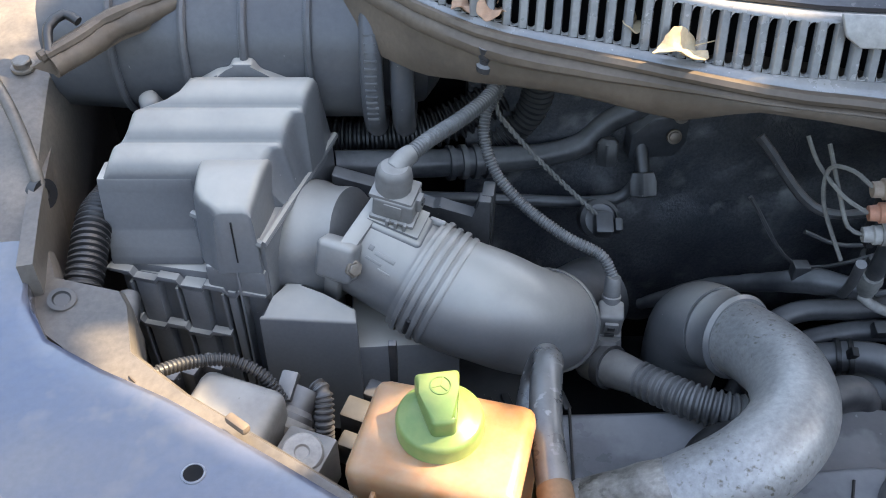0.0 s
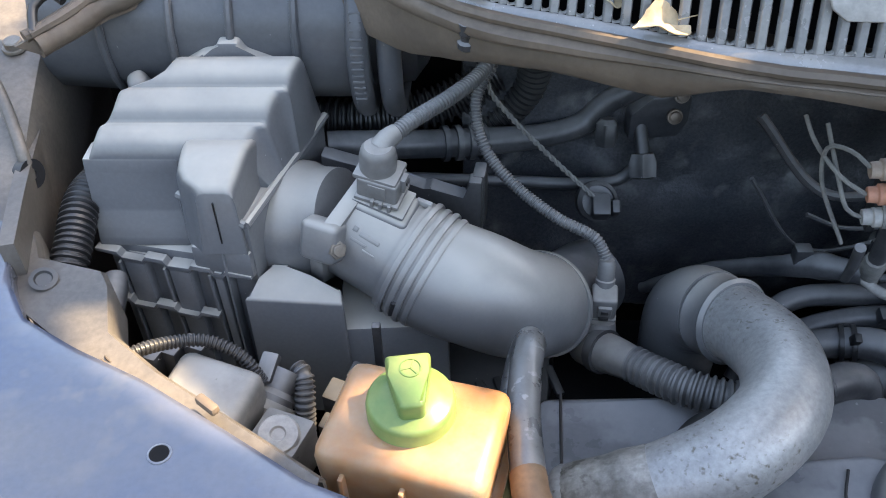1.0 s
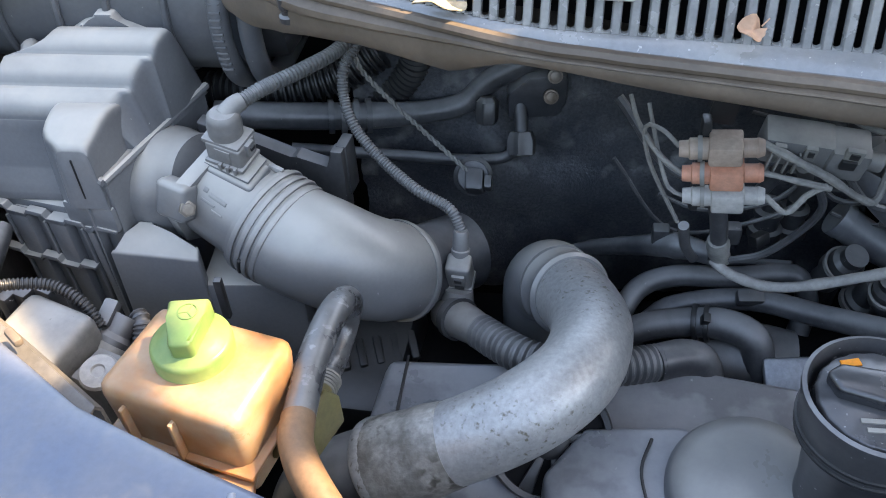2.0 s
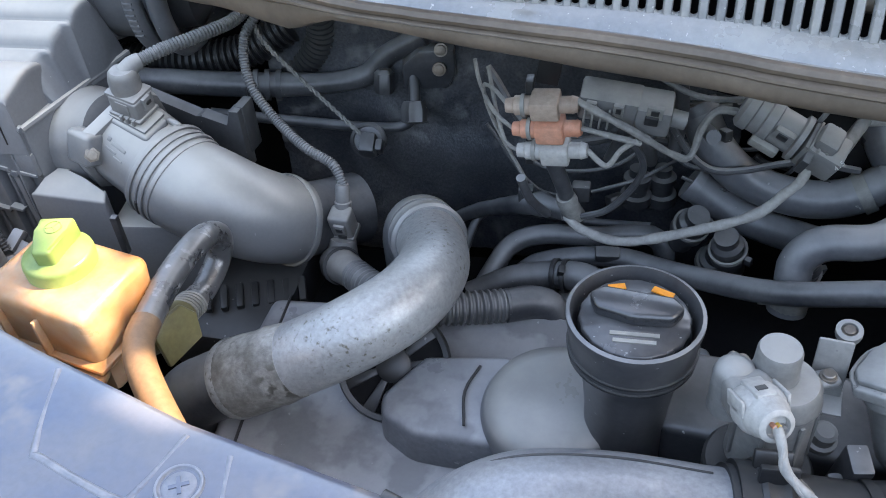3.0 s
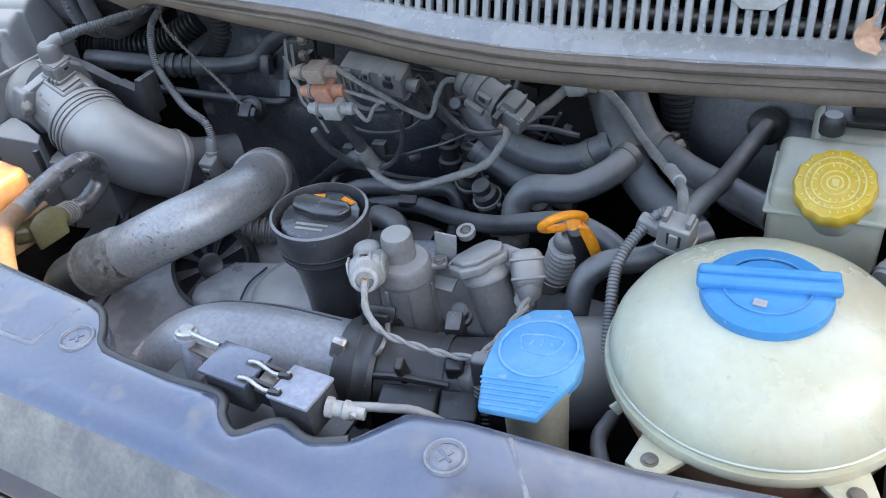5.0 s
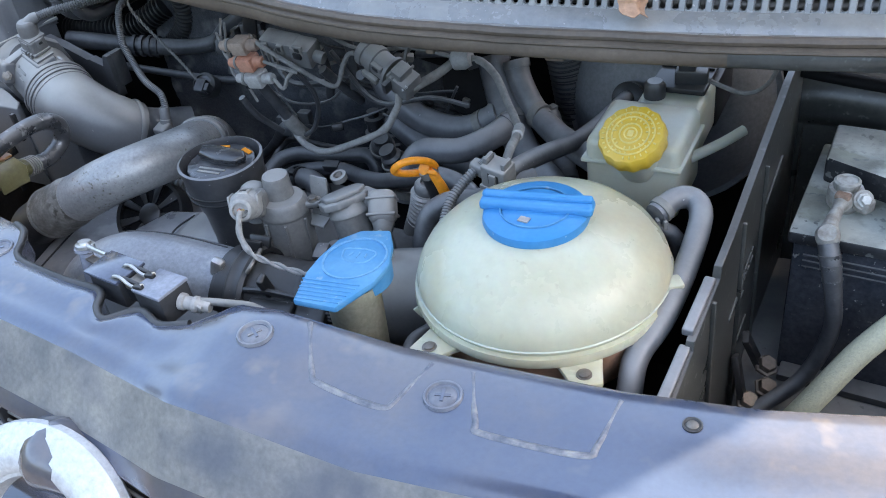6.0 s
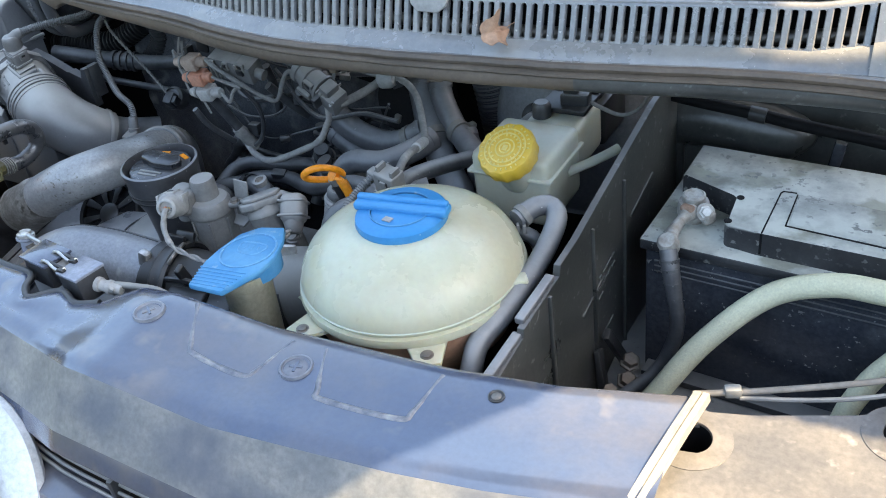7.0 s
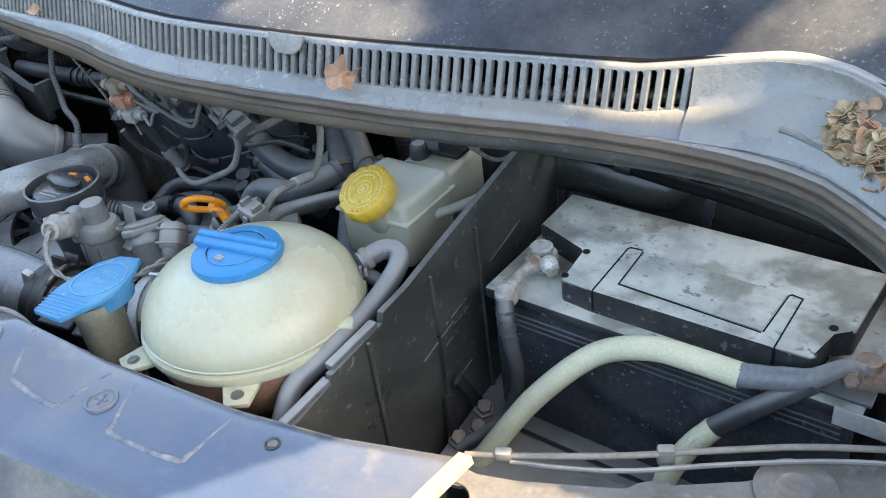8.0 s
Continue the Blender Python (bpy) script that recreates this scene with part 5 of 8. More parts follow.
part("lug", lathe([(0.0075, 0), (0.008, 0.002), (0.008, 0.006), (0.005, 0.0065), (0.0045, 0.004), (0, 0.004)], aim((0.520, 0.322, 0.912), (-0.1, -0.2, 0.97)), 20), VALVE, valve2)
bolt("screw", (0.520, 0.322, 0.9155), (-0.1, -0.2, 0.97), 0.0035, 0.0025, OLD_STEEL, valve2, "dull screw", False)
part("neck", block((0.034, 0.020, 0.018), pose(0.566, 0.302, 0.907, 20, 8, -10), 0.006, 3), VALVE, valve2)
vx = aim((0.5815, 0.286, 0.896), (-0.22, 0.62, 0.72)) @ Matrix.Scale(0.80, 4)
vp = part("plug", block((0.033, 0.032, 0.040), vx @ pose(0, 0, 0.018), 0.0105, 4), PLUG_GREY, valve2, "grey connector plug")
part("tail", lathe([(0.0085, -0.014), (0.0105, -0.012), (0.0125, -0.004), (0.014, 0.002), (0, 0.004)], vx, 24), PLUG_GREY, vp)
for z in (0.008, 0.027):
    part("rim", block((0.0345, 0.0335, 0.0035), vx @ pose(0, 0, z), 0.0014, 3), PLUG_GREY, vp)
part("latch", block((0.013, 0.006, 0.028), vx @ pose(0.0, -0.0168, 0.014), 0.0015), PLUG_GREY, vp)
part("latch_slot", block((0.007, 0.002, 0.006), vx @ pose(0.0, -0.0200, 0.018), 0.0004), BLACK, vp)
part("latch_slot", block((0.003, 0.003, 0.016), vx @ pose(0.0125, -0.0110, 0.012, 0, 0, 50), 0.0004), BLACK, vp)
part("wire", twisted([(0.582, 0.282, 0.890), (0.5835, 0.270, 0.8935), (0.581, 0.250, 0.8945), (0.575, 0.228, 0.8945), (0.569, 0.205, 0.898)], 0.0019, 26), PALE_WRAP, valve2)
head_block = thing("cylinder_head", (0.53, 0.33, 0.76), "dark dusty cylinder head behind the valves", "engine part")
part("casting", block((0.24, 0.07, 0.07), pose(0.535, 0.322, 0.805, 6, 0, -6), 0.008, 3), PLASTIC, head_block)
for x, y, z, r in ((0.515, 0.296, 0.842, 0.008), (0.598, 0.288, 0.842, 0.009), (0.520, 0.335, 0.845, 0.007)):
    part("boss", lathe([(r * 1.3, -0.004), (r * 1.3, 0.001), (r, 0.002), (r, 0.010), (r * 0.7, 0.012), (0, 0.012)], aim((x, y, z), (0.05, -0.2, 0.97)), 18), VALVE, head_block)
for x, y, z, w, h in ((0.525, 0.262, 0.852, 0.014, 0.05), (0.542, 0.252, 0.838, 0.022, 0.03), (0.602, 0.262, 0.845, 0.03, 0.04), (0.515, 0.250, 0.846, 0.010, 0.028)):
    part("web", block((w, 0.02, h), pose(x, y, z, 12, 0, 8), 0.003), PLASTIC, head_block)
part("pipe_bracket", block((0.016, 0.004, 0.06), pose(0.600, 0.245, 0.872, 8, 6, 20), 0.001), STEEL, head_block, "bright steel bracket")

boot = thing("bellows_boot", (0.59, 0.35, 0.84), "grey ribbed rubber bellows beside the dipstick", "hose")
part("bellows", tube([(0.5975, 0.347, 0.894), (0.5945, 0.3485, 0.881), (0.590, 0.350, 0.868), (0.585, 0.351, 0.855)], 0.0132, 28, 0.002, ridge=0.0028, pitch=0.0056), PALE_PLUG, boot, "pale ribbed bellows")
part("lower_hose", tube([(0.586, 0.351, 0.858), (0.580, 0.350, 0.846), (0.575, 0.348, 0.832), (0.573, 0.34, 0.80)], [0.0135, 0.0130, 0.0115, 0.0115], 22), PLUG_GREY, boot)
part("top", lathe([(0.0105, -0.004), (0.0115, -0.002), (0.0115, 0.004), (0.0095, 0.007), (0.0065, 0.0075), (0.006, 0.004), (0, 0.004)], aim((0.5985, 0.3465, 0.897), (0.25, 0.0, 0.95)), 24), PLUG_GREY, boot)
conduit = thing("wire_conduit", (0.57, 0.19, 0.8), "black corrugated wire conduit going down behind the panel", "cable")
part("sleeve", block((0.016, 0.013, 0.032), pose(0.569, 0.199, 0.886), 0.004, 3), PLASTIC, conduit)
part("conduit", tube([(0.569, 0.198, 0.876), (0.570, 0.192, 0.84), (0.572, 0.185, 0.79), (0.57, 0.175, 0.74)], 0.0078, 16, ridge=0.0016, pitch=0.0040), CORRUGATED, conduit)

# ---- latch ----
latch = thing("bonnet_latch", (0.42, 0.12, 0.9), "bonnet latch with grey housings and bright springs", "latch")
part("plate", block((0.041, 0.031, 0.003), pose(0.423, 0.116, 0.9435, 0, 0, -10), 0.0006), LATCH_PLATE, latch, "smooth plate mirroring the sky")
part("housing", block((0.038, 0.028, 0.026), pose(0.4233, 0.1165, 0.929, 0, 0, -10), 0.002), PLASTIC, latch)
part("block", block((0.034, 0.031, 0.003), pose(0.478, 0.106, 0.9445, 0, -4, -12), 0.0008), LATCH_BLOCK, latch, "pale grey latch cover")
part("block_body", block((0.033, 0.030, 0.026), pose(0.478, 0.1065, 0.9305, 0, -4, -12), 0.002), PLASTIC, latch)
for k in (0, 0.015):
    part("spring_bar", tube([(0.434, 0.1185 - k, 0.9465), (0.441, 0.1175 - k, 0.948), (0.450, 0.1155 - k, 0.944), (0.457, 0.1145 - k, 0.943), (0.468, 0.1135 - k, 0.948)], 0.0015, 8, 0.003), STEEL, latch)
    part("jaw", block((0.020, 0.0035, 0.022), pose(0.448, 0.1205 - k, 0.933, 0, 10, -6), 0.001), BLACK, latch)
    part("jaw_tip", block((0.010, 0.005, 0.006), pose(0.464, 0.1125 - k, 0.945, 0, -10, -6), 0.0015), BLACK, latch)
    part("slot", block((0.010, 0.006, 0.002), pose(0.436, 0.1185 - k, 0.9443, 0, 0, -10), 0.0005), BLACK, latch)
part("catch", block((0.012, 0.014, 0.006), pose(0.450, 0.109, 0.938, 0, 15, -6), 0.001), OLD_STEEL, latch, "worn steel catch")
part("striker_post", lathe([(0.0065, -0.045), (0.0075, -0.04), (0.0065, -0.02), (0.006, -0.002), (0.009, 0.0), (0.009, 0.0025), (0, 0.0025)], aim((0.366, 0.1405, 0.934), (0, 0.15, 0.98)), 18), LATCH_BLOCK, latch)
part("post_head", lathe([(0.0085, 0), (0.0085, 0.003), (0.006, 0.0035), (0.0055, 0.006), (0, 0.006)], aim((0.3663, 0.1415, 0.936), (0, 0.25, 0.95)), 18), STEEL, latch)
part("rod", tube([(0.369, 0.141, 0.939), (0.385, 0.136, 0.940), (0.402, 0.131, 0.942)], 0.0022, 8), STEEL, latch)
part("link", block((0.046, 0.008, 0.003), pose(0.386, 0.133, 0.929, 0, -4, -18), 0.001), OLD_STEEL, latch)
part("base_plate", block((0.16, 0.05, 0.004), pose(0.42, 0.118, 0.898, 0, 0, -8), 0.001), BLACK, latch)
part("cable", tube([(0.497, 0.106, 0.932), (0.53, 0.114, 0.93), (0.56, 0.119, 0.925), (0.6, 0.116, 0.9)], 0.0032, 10), GREY_PLUG, latch)
part("cable_sleeve", lathe([(0.007, 0), (0.007, 0.004), (0.0055, 0.005), (0.0055, 0.011), (0.0068, 0.012), (0.0068, 0.015), (0.005, 0.017), (0.0045, 0.026), (0, 0.026)], aim((0.495, 0.105, 0.932), (0.98, 0.12, -0.15)), 16), PALE_PLUG, latch)
part("cable_tie", block((0.004, 0.003, 0.014), pose(0.513, 0.104, 0.928, 20, 30, 0), 0.001), PALE_PLUG, latch)

# ---- washer filler ----
wash = thing("washer_filler", (0.64, 0.16, 0.8), "cloudy washer bottle neck with a pale blue flip cap", "washer bottle")
part("neck", lathe([(0.020, 0.76), (0.0205, 0.86), (0.0225, 0.922), (0.025, 0.925), (0.025, 0.936), (0, 0.936)], pose(0.620, 0.160, 0), 32), NECK, wash)
wcap = [(-0.024, -0.050), (0.014, -0.052), (0.030, -0.018), (0.032, 0.004), (0.024, 0.028), (0.013, 0.047), (-0.012, 0.043), (-0.026, 0.028), (-0.031, 0.002), (-0.030, -0.018)]
wm = pose(0.620, 0.166, 0.941, 0, -3, 0)
cap = part("cap", prism(wcap, 0.006, wm, 0.002), SKY_BLUE, wash, "pale blue flip cap with a ribbed tongue")
part("cap_skirt", lathe([(0.027, -0.014), (0.028, -0.002), (0.028, 0.002), (0, 0.002)], wm @ pose(0.002, 0.004, 0), 32), SKY_BLUE, cap)
part("ring", lathe([(0.0265, 0.0055), (0.0265, 0.0072), (0.025, 0.0072), (0.025, 0.0055)], wm @ pose(0.001, 0.006, 0), 40), WORN_BLUE, cap)
for pts in ([(-0.010, 0.004), (-0.013, 0.016), (-0.004, 0.0185), (0.007, 0.0185), (0.016, 0.015), (0.012, 0.003), (0.001, 0.001), (-0.010, 0.004)], [(-0.006, 0.008), (-0.004, 0.013)], [(0.002, 0.007), (0.002, 0.014)], [(0.009, 0.008), (0.008, 0.013)]):
    part("symbol_line", tube([wm @ Vector((x, y, 0.006)) for x, y in pts], 0.0008, 6, 0.003), WORN_BLUE, cap)
for k in range(6):
    part("rib", block((0.038 + 0.0026 * k, 0.0016, 0.0014), wm @ pose(-0.004, -0.047 + 0.0044 * k, 0.0062), 0.0006), SKY_BLUE, cap)

# ---- coolant tank ----
tank = thing("coolant_tank", (0.765, 0.215, 0.82), "aged white spherical coolant expansion tank with a blue cap", "coolant tank")
tm = pose(0.757, 0.223, 0)
part("dome", lathe([(0.096, 0.920), (0.0985, 0.925), (0.0985, 0.930), (0.096, 0.938), (0.090, 0.948), (0.081, 0.957), (0.069, 0.9645), (0.055, 0.970), (0.044, 0.973), (0, 0.973)], tm, 64), TANK, tank)
part("rim", lathe([(0.094, 0.914), (0.101, 0.914), (0.102, 0.918), (0.101, 0.922), (0.094, 0.923)], tm, 64), TANK, tank)
part("lower_shell", lathe([(0.096, 0.916), (0.094, 0.895), (0.084, 0.868), (0.066, 0.846), (0.04, 0.832), (0, 0.828)], tm, 48), TANK_LOW, tank, "lower half dark with reddish coolant")
for x, y, a in ((0.700, 0.127, 30), (0.816, 0.130, -30)):
    tab = part("tab", prism([(-0.018, 0.02), (0.018, 0.02), (0.010, -0.012), (-0.010, -0.012)], 0.005, pose(x, y, 0.909, 0, 0, -a), 0.0015), TANK, tank)
    bolt("bolt", (x, y - 0.001, 0.914), (0, 0, 1), 0.0042, 0.002, OLD_STEEL, tab, "dull bolt", False)
part("mould_line", lathe([(0.0985, 0.9262), (0.0995, 0.9268), (0.0985, 0.9276), (0.0975, 0.9268), (0.0985, 0.9262)], tm, 64), TANK, tank)
for a in (0.3, 1.9, 3.7, 5.2):
    part("web", block((0.022, 0.002, 0.012), tm @ pose(0, 0, 0, 0, 0, math.degrees(a)) @ pose(0.093, 0, 0.909, 0, 30, 0), 0.0006), TANK, tank)
cm = pose(0.755, 0.222, 0.971, 0, 0, -10)
cap = part("cap", lathe([(0.034, 0), (0.0395, 0.001), (0.0405, 0.004), (0.0395, 0.0085), (0.036, 0.0105), (0, 0.0115)], cm, 48), BLUE, tank, "blue screw cap with a raised grip")
part("grip", block((0.086, 0.016, 0.008), cm @ pose(0, 0.002, 0.0125, 0, 0, 15), 0.003, 3), BLUE, cap)
part("grip_ridge", block((0.084, 0.007, 0.006), cm @ pose(-0.001, 0.005, 0.0172, 0, 0, 15), 0.0025, 3), BLUE, cap)
part("symbol", block((0.008, 0.006, 0.001), cm @ pose(0, -0.018, 0.0118), 0), PALE_PLUG, cap)
part("ring_mark", lathe([(0.027, 0.0108), (0.027, 0.0122), (0.026, 0.0122), (0.026, 0.0108)], cm, 40), SKY_BLUE, cap)
tank_hose = thing("coolant_hose", (0.85, 0.22, 0.8), "grey rubber coolant hose clipped beside the tank", "hose")
part("hose", tube([(0.830, 0.290, 0.940), (0.842, 0.310, 0.944), (0.855, 0.315, 0.942), (0.864, 0.299, 0.937), (0.862, 0.255, 0.923), (0.855, 0.199, 0.914), (0.844, 0.166, 0.904), (0.843, 0.145, 0.885), (0.84, 0.12, 0.85), (0.835, 0.10, 0.81)], 0.0094, 18, 0.005), HOSE_GREY, tank_hose)
part("clip", block((0.023, 0.014, 0.005), pose(0.853, 0.224, 0.9265, 0, 0, 30), 0.002), TANK, tank_hose, "white plastic clip")
for k in (-1, 1):
    part("clamp_tab", block((0.003, 0.006, 0.008), pose(0.8355 + 0.003 * k, 0.2865, 0.9345, 0, 0, 30), 0.0008), PLUG_GREY, tank_hose)
part("clamp", lathe([(0.009, -0.003), (0.0108, -0.003), (0.0108, 0.003), (0.009, 0.003)], aim((0.834, 0.296, 0.942), (0.5, 0.8, 0.3)), 20), GREY_PLUG, tank_hose, "spring clamp")

hose("overflow_hose", [(0.800, 0.295, 0.895), (0.809, 0.295, 0.910), (0.821, 0.295, 0.919), (0.836, 0.295, 0.923), (0.846, 0.295, 0.916), (0.848, 0.295, 0.899), (0.838, 0.295, 0.874), (0.822, 0.295, 0.85)], 0.0068, "small dark hose looping below the coolant hose", n=16)

# ---- brake fluid reservoir ----
brake = thing("brake_reservoir", (0.8, 0.42, 0.86), "cloudy white brake fluid reservoir with a yellow cap", "brake reservoir")
bmx = pose(0.795, 0.40, 0.008, 0, 0, -4)
part("body", block((0.084, 0.08, 0.075), bmx @ pose(0, 0.004, 0.912), 0.008, 3), BRAKE_TANK, brake)
part("seam", block((0.090, 0.086, 0.004), bmx @ pose(0, 0.004, 0.928), 0.002), BRAKE_TANK, brake)
part("rear", block((0.062, 0.07, 0.052), bmx @ pose(0.010, 0.072, 0.920), 0.008, 3), BRAKE_TANK, brake)
part("rear_mount", block((0.06, 0.07, 0.05), bmx @ pose(0.012, 0.142, 0.915), 0.006), BLACK, brake, "black mount behind the reservoir")
ycm = aim((0.796, 0.366, 0.957), (-0.1, -0.5, 0.86))
part("neck", lathe([(0.022, -0.03), (0.022, 0.004), (0, 0.004)], ycm, 32), BRAKE_TANK, brake)
cap = part("cap", lathe([(0.0275, 0), (0.0285, 0.003), (0.0285, 0.014), (0.027, 0.0165), (0.022, 0.017), (0, 0.0175)], ycm, 84, wave=lambda a: 1 + 0.02 * math.copysign(min(1, abs(2 * math.sin(14 * a))), math.sin(14 * a))), YELLOW, brake, "yellow screw cap with raised text rings")
for r in (0.021, 0.0165, 0.010, 0.006):
    part("ring", lathe([(r, 0.0168), (r, 0.0182), (r - 0.0012, 0.0182), (r - 0.0012, 0.0168)], ycm, 40), PALE_YELLOW, cap)
for r, teeth in ((0.0238, 30), (0.0192, 26), (0.0140, 20)):
    for k in range(teeth):
        if k % 7 and (k * 5) % 11:
            part("raised_mark", block((0.0022, 0.0011, 0.0012), ycm @ pose(0, 0, 0, 0, 0, 360 * k / teeth) @ pose(r, 0, 0.0176), 0), PALE_YELLOW, cap)
part("symbol", block((0.005, 0.006, 0.0012), ycm @ pose(0, 0, 0.0178), 0.0005), PALE_YELLOW, cap)
part("top_plate", block((0.052, 0.085, 0.006), bmx @ pose(0.013, 0.105, 0.951), 0.002), BLACK, brake, "dusty black cover plate")
for k in range(6):
    part("plate_rib", block((0.05, 0.0025, 0.003), bmx @ pose(0.013, 0.105 + 0.008 * k, 0.955), 0.0006), BLACK, brake)
part("level_plug", lathe([(0.010, 0), (0.010, 0.012), (0.007, 0.016), (0, 0.016)], bmx @ pose(-0.006, 0.058, 0.946), 20), PLASTIC, brake)
part("connector", block((0.03, 0.018, 0.016), bmx @ pose(0.022, 0.082, 0.958, 0, 0, 8), 0.003), PLASTIC, brake, "black level sensor connector")
part("connector_step", block((0.016, 0.014, 0.008), bmx @ pose(0.018, 0.082, 0.968, 0, 0, 8), 0.002), PLASTIC, brake)
part("wire", tube([(0.836, 0.482, 0.963), (0.85, 0.48, 0.958), (0.872, 0.478, 0.953), (0.89, 0.482, 0.962), (0.902, 0.5, 0.985)], 0.0022, 8), WRAP, brake)
part("hose_stub", tube([(0.835, 0.41, 0.92), (0.86, 0.435, 0.925), (0.876, 0.452, 0.93)], 0.005, 12), BRAKE_TANK, brake)

# ---- divider beside the battery ----
div = thing("battery_partition", (0.89, 0.3, 0.65), "dusty black plastic partition beside the battery", "partition")
prof = [(0.115, 0.68), (0.115, 0.910), (0.168, 0.916), (0.169, 0.925), (0.235, 0.929), (0.237, 0.940), (0.272, 0.943), (0.315, 0.953), (0.362, 0.963), (0.452, 0.982), (0.47, 0.984), (0.52, 0.97), (0.52, 0.68)]
part("wall", prism([(y, z) for y, z in prof], 0.006, Matrix.Translation((0.872, 0, 0)) @ Matrix(((math.sin(0.10), 0, 1, -0.012), (1, 0, 0, 0), (0, 1, 0, 0), (0, 0, 0, 1))), 0.001), PARTITION, div)
part("back_wall", block((0.42, 0.006, 0.26), pose(1.12, 0.548, 0.83, 0, 0, 2), 0.002), PARTITION, div)
for y, z in ((0.142, 0.9145), (0.203, 0.9285)):
    part("edge_clip", block((0.0085, 0.058, 0.007), pose(0.8595 + 0.0998 * y, y, z, 4, 0, -6), 0.0018, 3), HOSE_GREY, div, "grey edge clip")

for y, z, w in ((0.30, 0.86, 0.05), (0.33, 0.80, 0.03), (0.42, 0.90, 0.06)):
    part("embossed_mark", block((0.002, w, 0.004), pose(0.8665 + 0.0998 * y, y, z, 15, 0, -6), 0.0005), PARTITION, div)
for y, h, w in ((0.213, 0.20, 0.004), (0.300, 0.24, 0.003), (0.372, 0.25, 0.003)):
    part("fold", block((0.004, w, h), pose(0.8675 + 0.0998 * y, y, 0.925 + 0.12 * (y - 0.21) - h / 2, 0, 0, -6), 0.0012), PARTITION, div)
for k in range(9):
    part("embossed_mark", block((0.0015, 0.005 + 0.003 * (k % 3), 0.0025), pose(0.8670 + 0.0998 * (0.315 + 0.010 * (k % 4)), 0.315 + 0.010 * (k % 4), 0.872 - 0.011 * (k // 4) + 0.002 * (k % 4), 15, 0, -6), 0.0004), PARTITION, div)
part("corner_strip", block((0.010, 0.012, 0.22), pose(0.918, 0.535, 0.87), 0.003), PARTITION, div)

# ---- battery ----
bat = thing("battery", (1.1, 0.42, 0.72), "black car battery with a dust-covered grey top", "battery")
bat_at = Matrix.Translation((0.95, 0.42, 0)) @ pose(0, 0, 0, 0, 0, -6.5)
part("case", block((0.318, 0.138, 0.185), bat_at @ pose(0.150, -0.010, 0.806), 0.004), BATTERY, bat)
part("rim", block((0.326, 0.147, 0.012), bat_at @ pose(0.150, -0.0105, 0.900), 0.003), BATTERY_TOP, bat)
cover = [(-0.0035, 0.060), (-0.002, -0.003), (0.053, -0.018), (0.058, -0.0225), (0.0575, -0.066), (0.061, -0.0695), (0.086, -0.0705), (0.0935, -0.0705), (0.240, -0.0695), (0.268, -0.0685), (0.2715, -0.065), (0.2725, -0.032), (0.288, -0.0255), (0.290, 0.060)]
part("lid", prism(cover, 0.023, bat_at @ pose(0, 0, 0.906), 0.0025, 3), BATTERY_TOP, bat)
part("plate", prism([(0.1045, -0.0008), (0.1075, -0.0515), (0.2275, -0.0555), (0.2295, -0.0035), (0.2250, -0.0025), (0.110, 0.0002)], 0.0012, bat_at @ pose(0, 0, 0.9283), 0.0005), BATTERY_TOP, bat, "dusty raised plate with wet stains")
GROOVES = [[(0.0905, -0.070), (0.0885, -0.003), (0.090, 0.0005), (0.101, 0.0015)], [(0.1025, -0.001), (0.1055, -0.0525), (0.228, -0.0573)], [(0.2292, -0.0555), (0.2308, -0.004), (0.2325, -0.002), (0.2415, -0.0035), (0.2425, -0.069)]]
for pts in GROOVES:
    for a, b in zip(pts, pts[1:]):
        d = Vector((b[0] - a[0], b[1] - a[1], 0))
        part("groove", block((d.length + 0.0005, 0.0012, 0.0012), bat_at @ pose((a[0] + b[0]) / 2, (a[1] + b[1]) / 2, 0.9290, 0, 0, math.degrees(math.atan2(d.y, d.x))), 0), DARK, bat)
for x, y in ((0.0585, -0.0225), (0.0595, -0.062), (0.2725, -0.0275)):
    part("hole", lathe([(0.0034, 0), (0.0034, 0.001), (0, 0.001)], bat_at @ pose(x, y, 0.9287), 14), DARK, bat)
for x in (0.0905, 0.2425):
    part("gap", block((0.0022, 0.003, 0.021), bat_at @ pose(x, -0.0695, 0.9180), 0.0005), DARK, bat)
part("recess", block((0.040, 0.042, 0.003), bat_at @ pose(0.296, -0.055, 0.908), 0.001), BATTERY, bat, "dark terminal recess")
for z in (0.882, 0.876, 0.870):
    part("ledge", block((0.30, 0.004, 0.0022), bat_at @ pose(0.150, -0.079, z), 0.001), BATTERY, bat)
part("foot_ledge", block((0.31, 0.02, 0.008), bat_at @ pose(0.15, -0.088, 0.755), 0.002), PLASTIC, bat)

clampn = thing("battery_clamp", (0.965, 0.39, 0.905), "worn metal battery terminal clamp with a bolt", "battery clamp")
cl = pose(0.9665, 0.381, 0)
part("post", lathe([(0.0105, 0.905), (0.0098, 0.928), (0.0105, 0.929), (0.0105, 0.9325), (0.0085, 0.934), (0.0078, 0.9325), (0, 0.9325)], cl, 28), LEAD, clampn, "worn lead post")
part("ring", lathe([(0.010, 0.911), (0.0138, 0.911), (0.0145, 0.914), (0.0140, 0.924), (0.0132, 0.926), (0.010, 0.926)], cl, 28), LEAD, clampn)
part("ears", block((0.022, 0.012, 0.012), pose(0.978, 0.371, 0.9195, 0, 0, -38), 0.003, 3), LEAD, clampn)
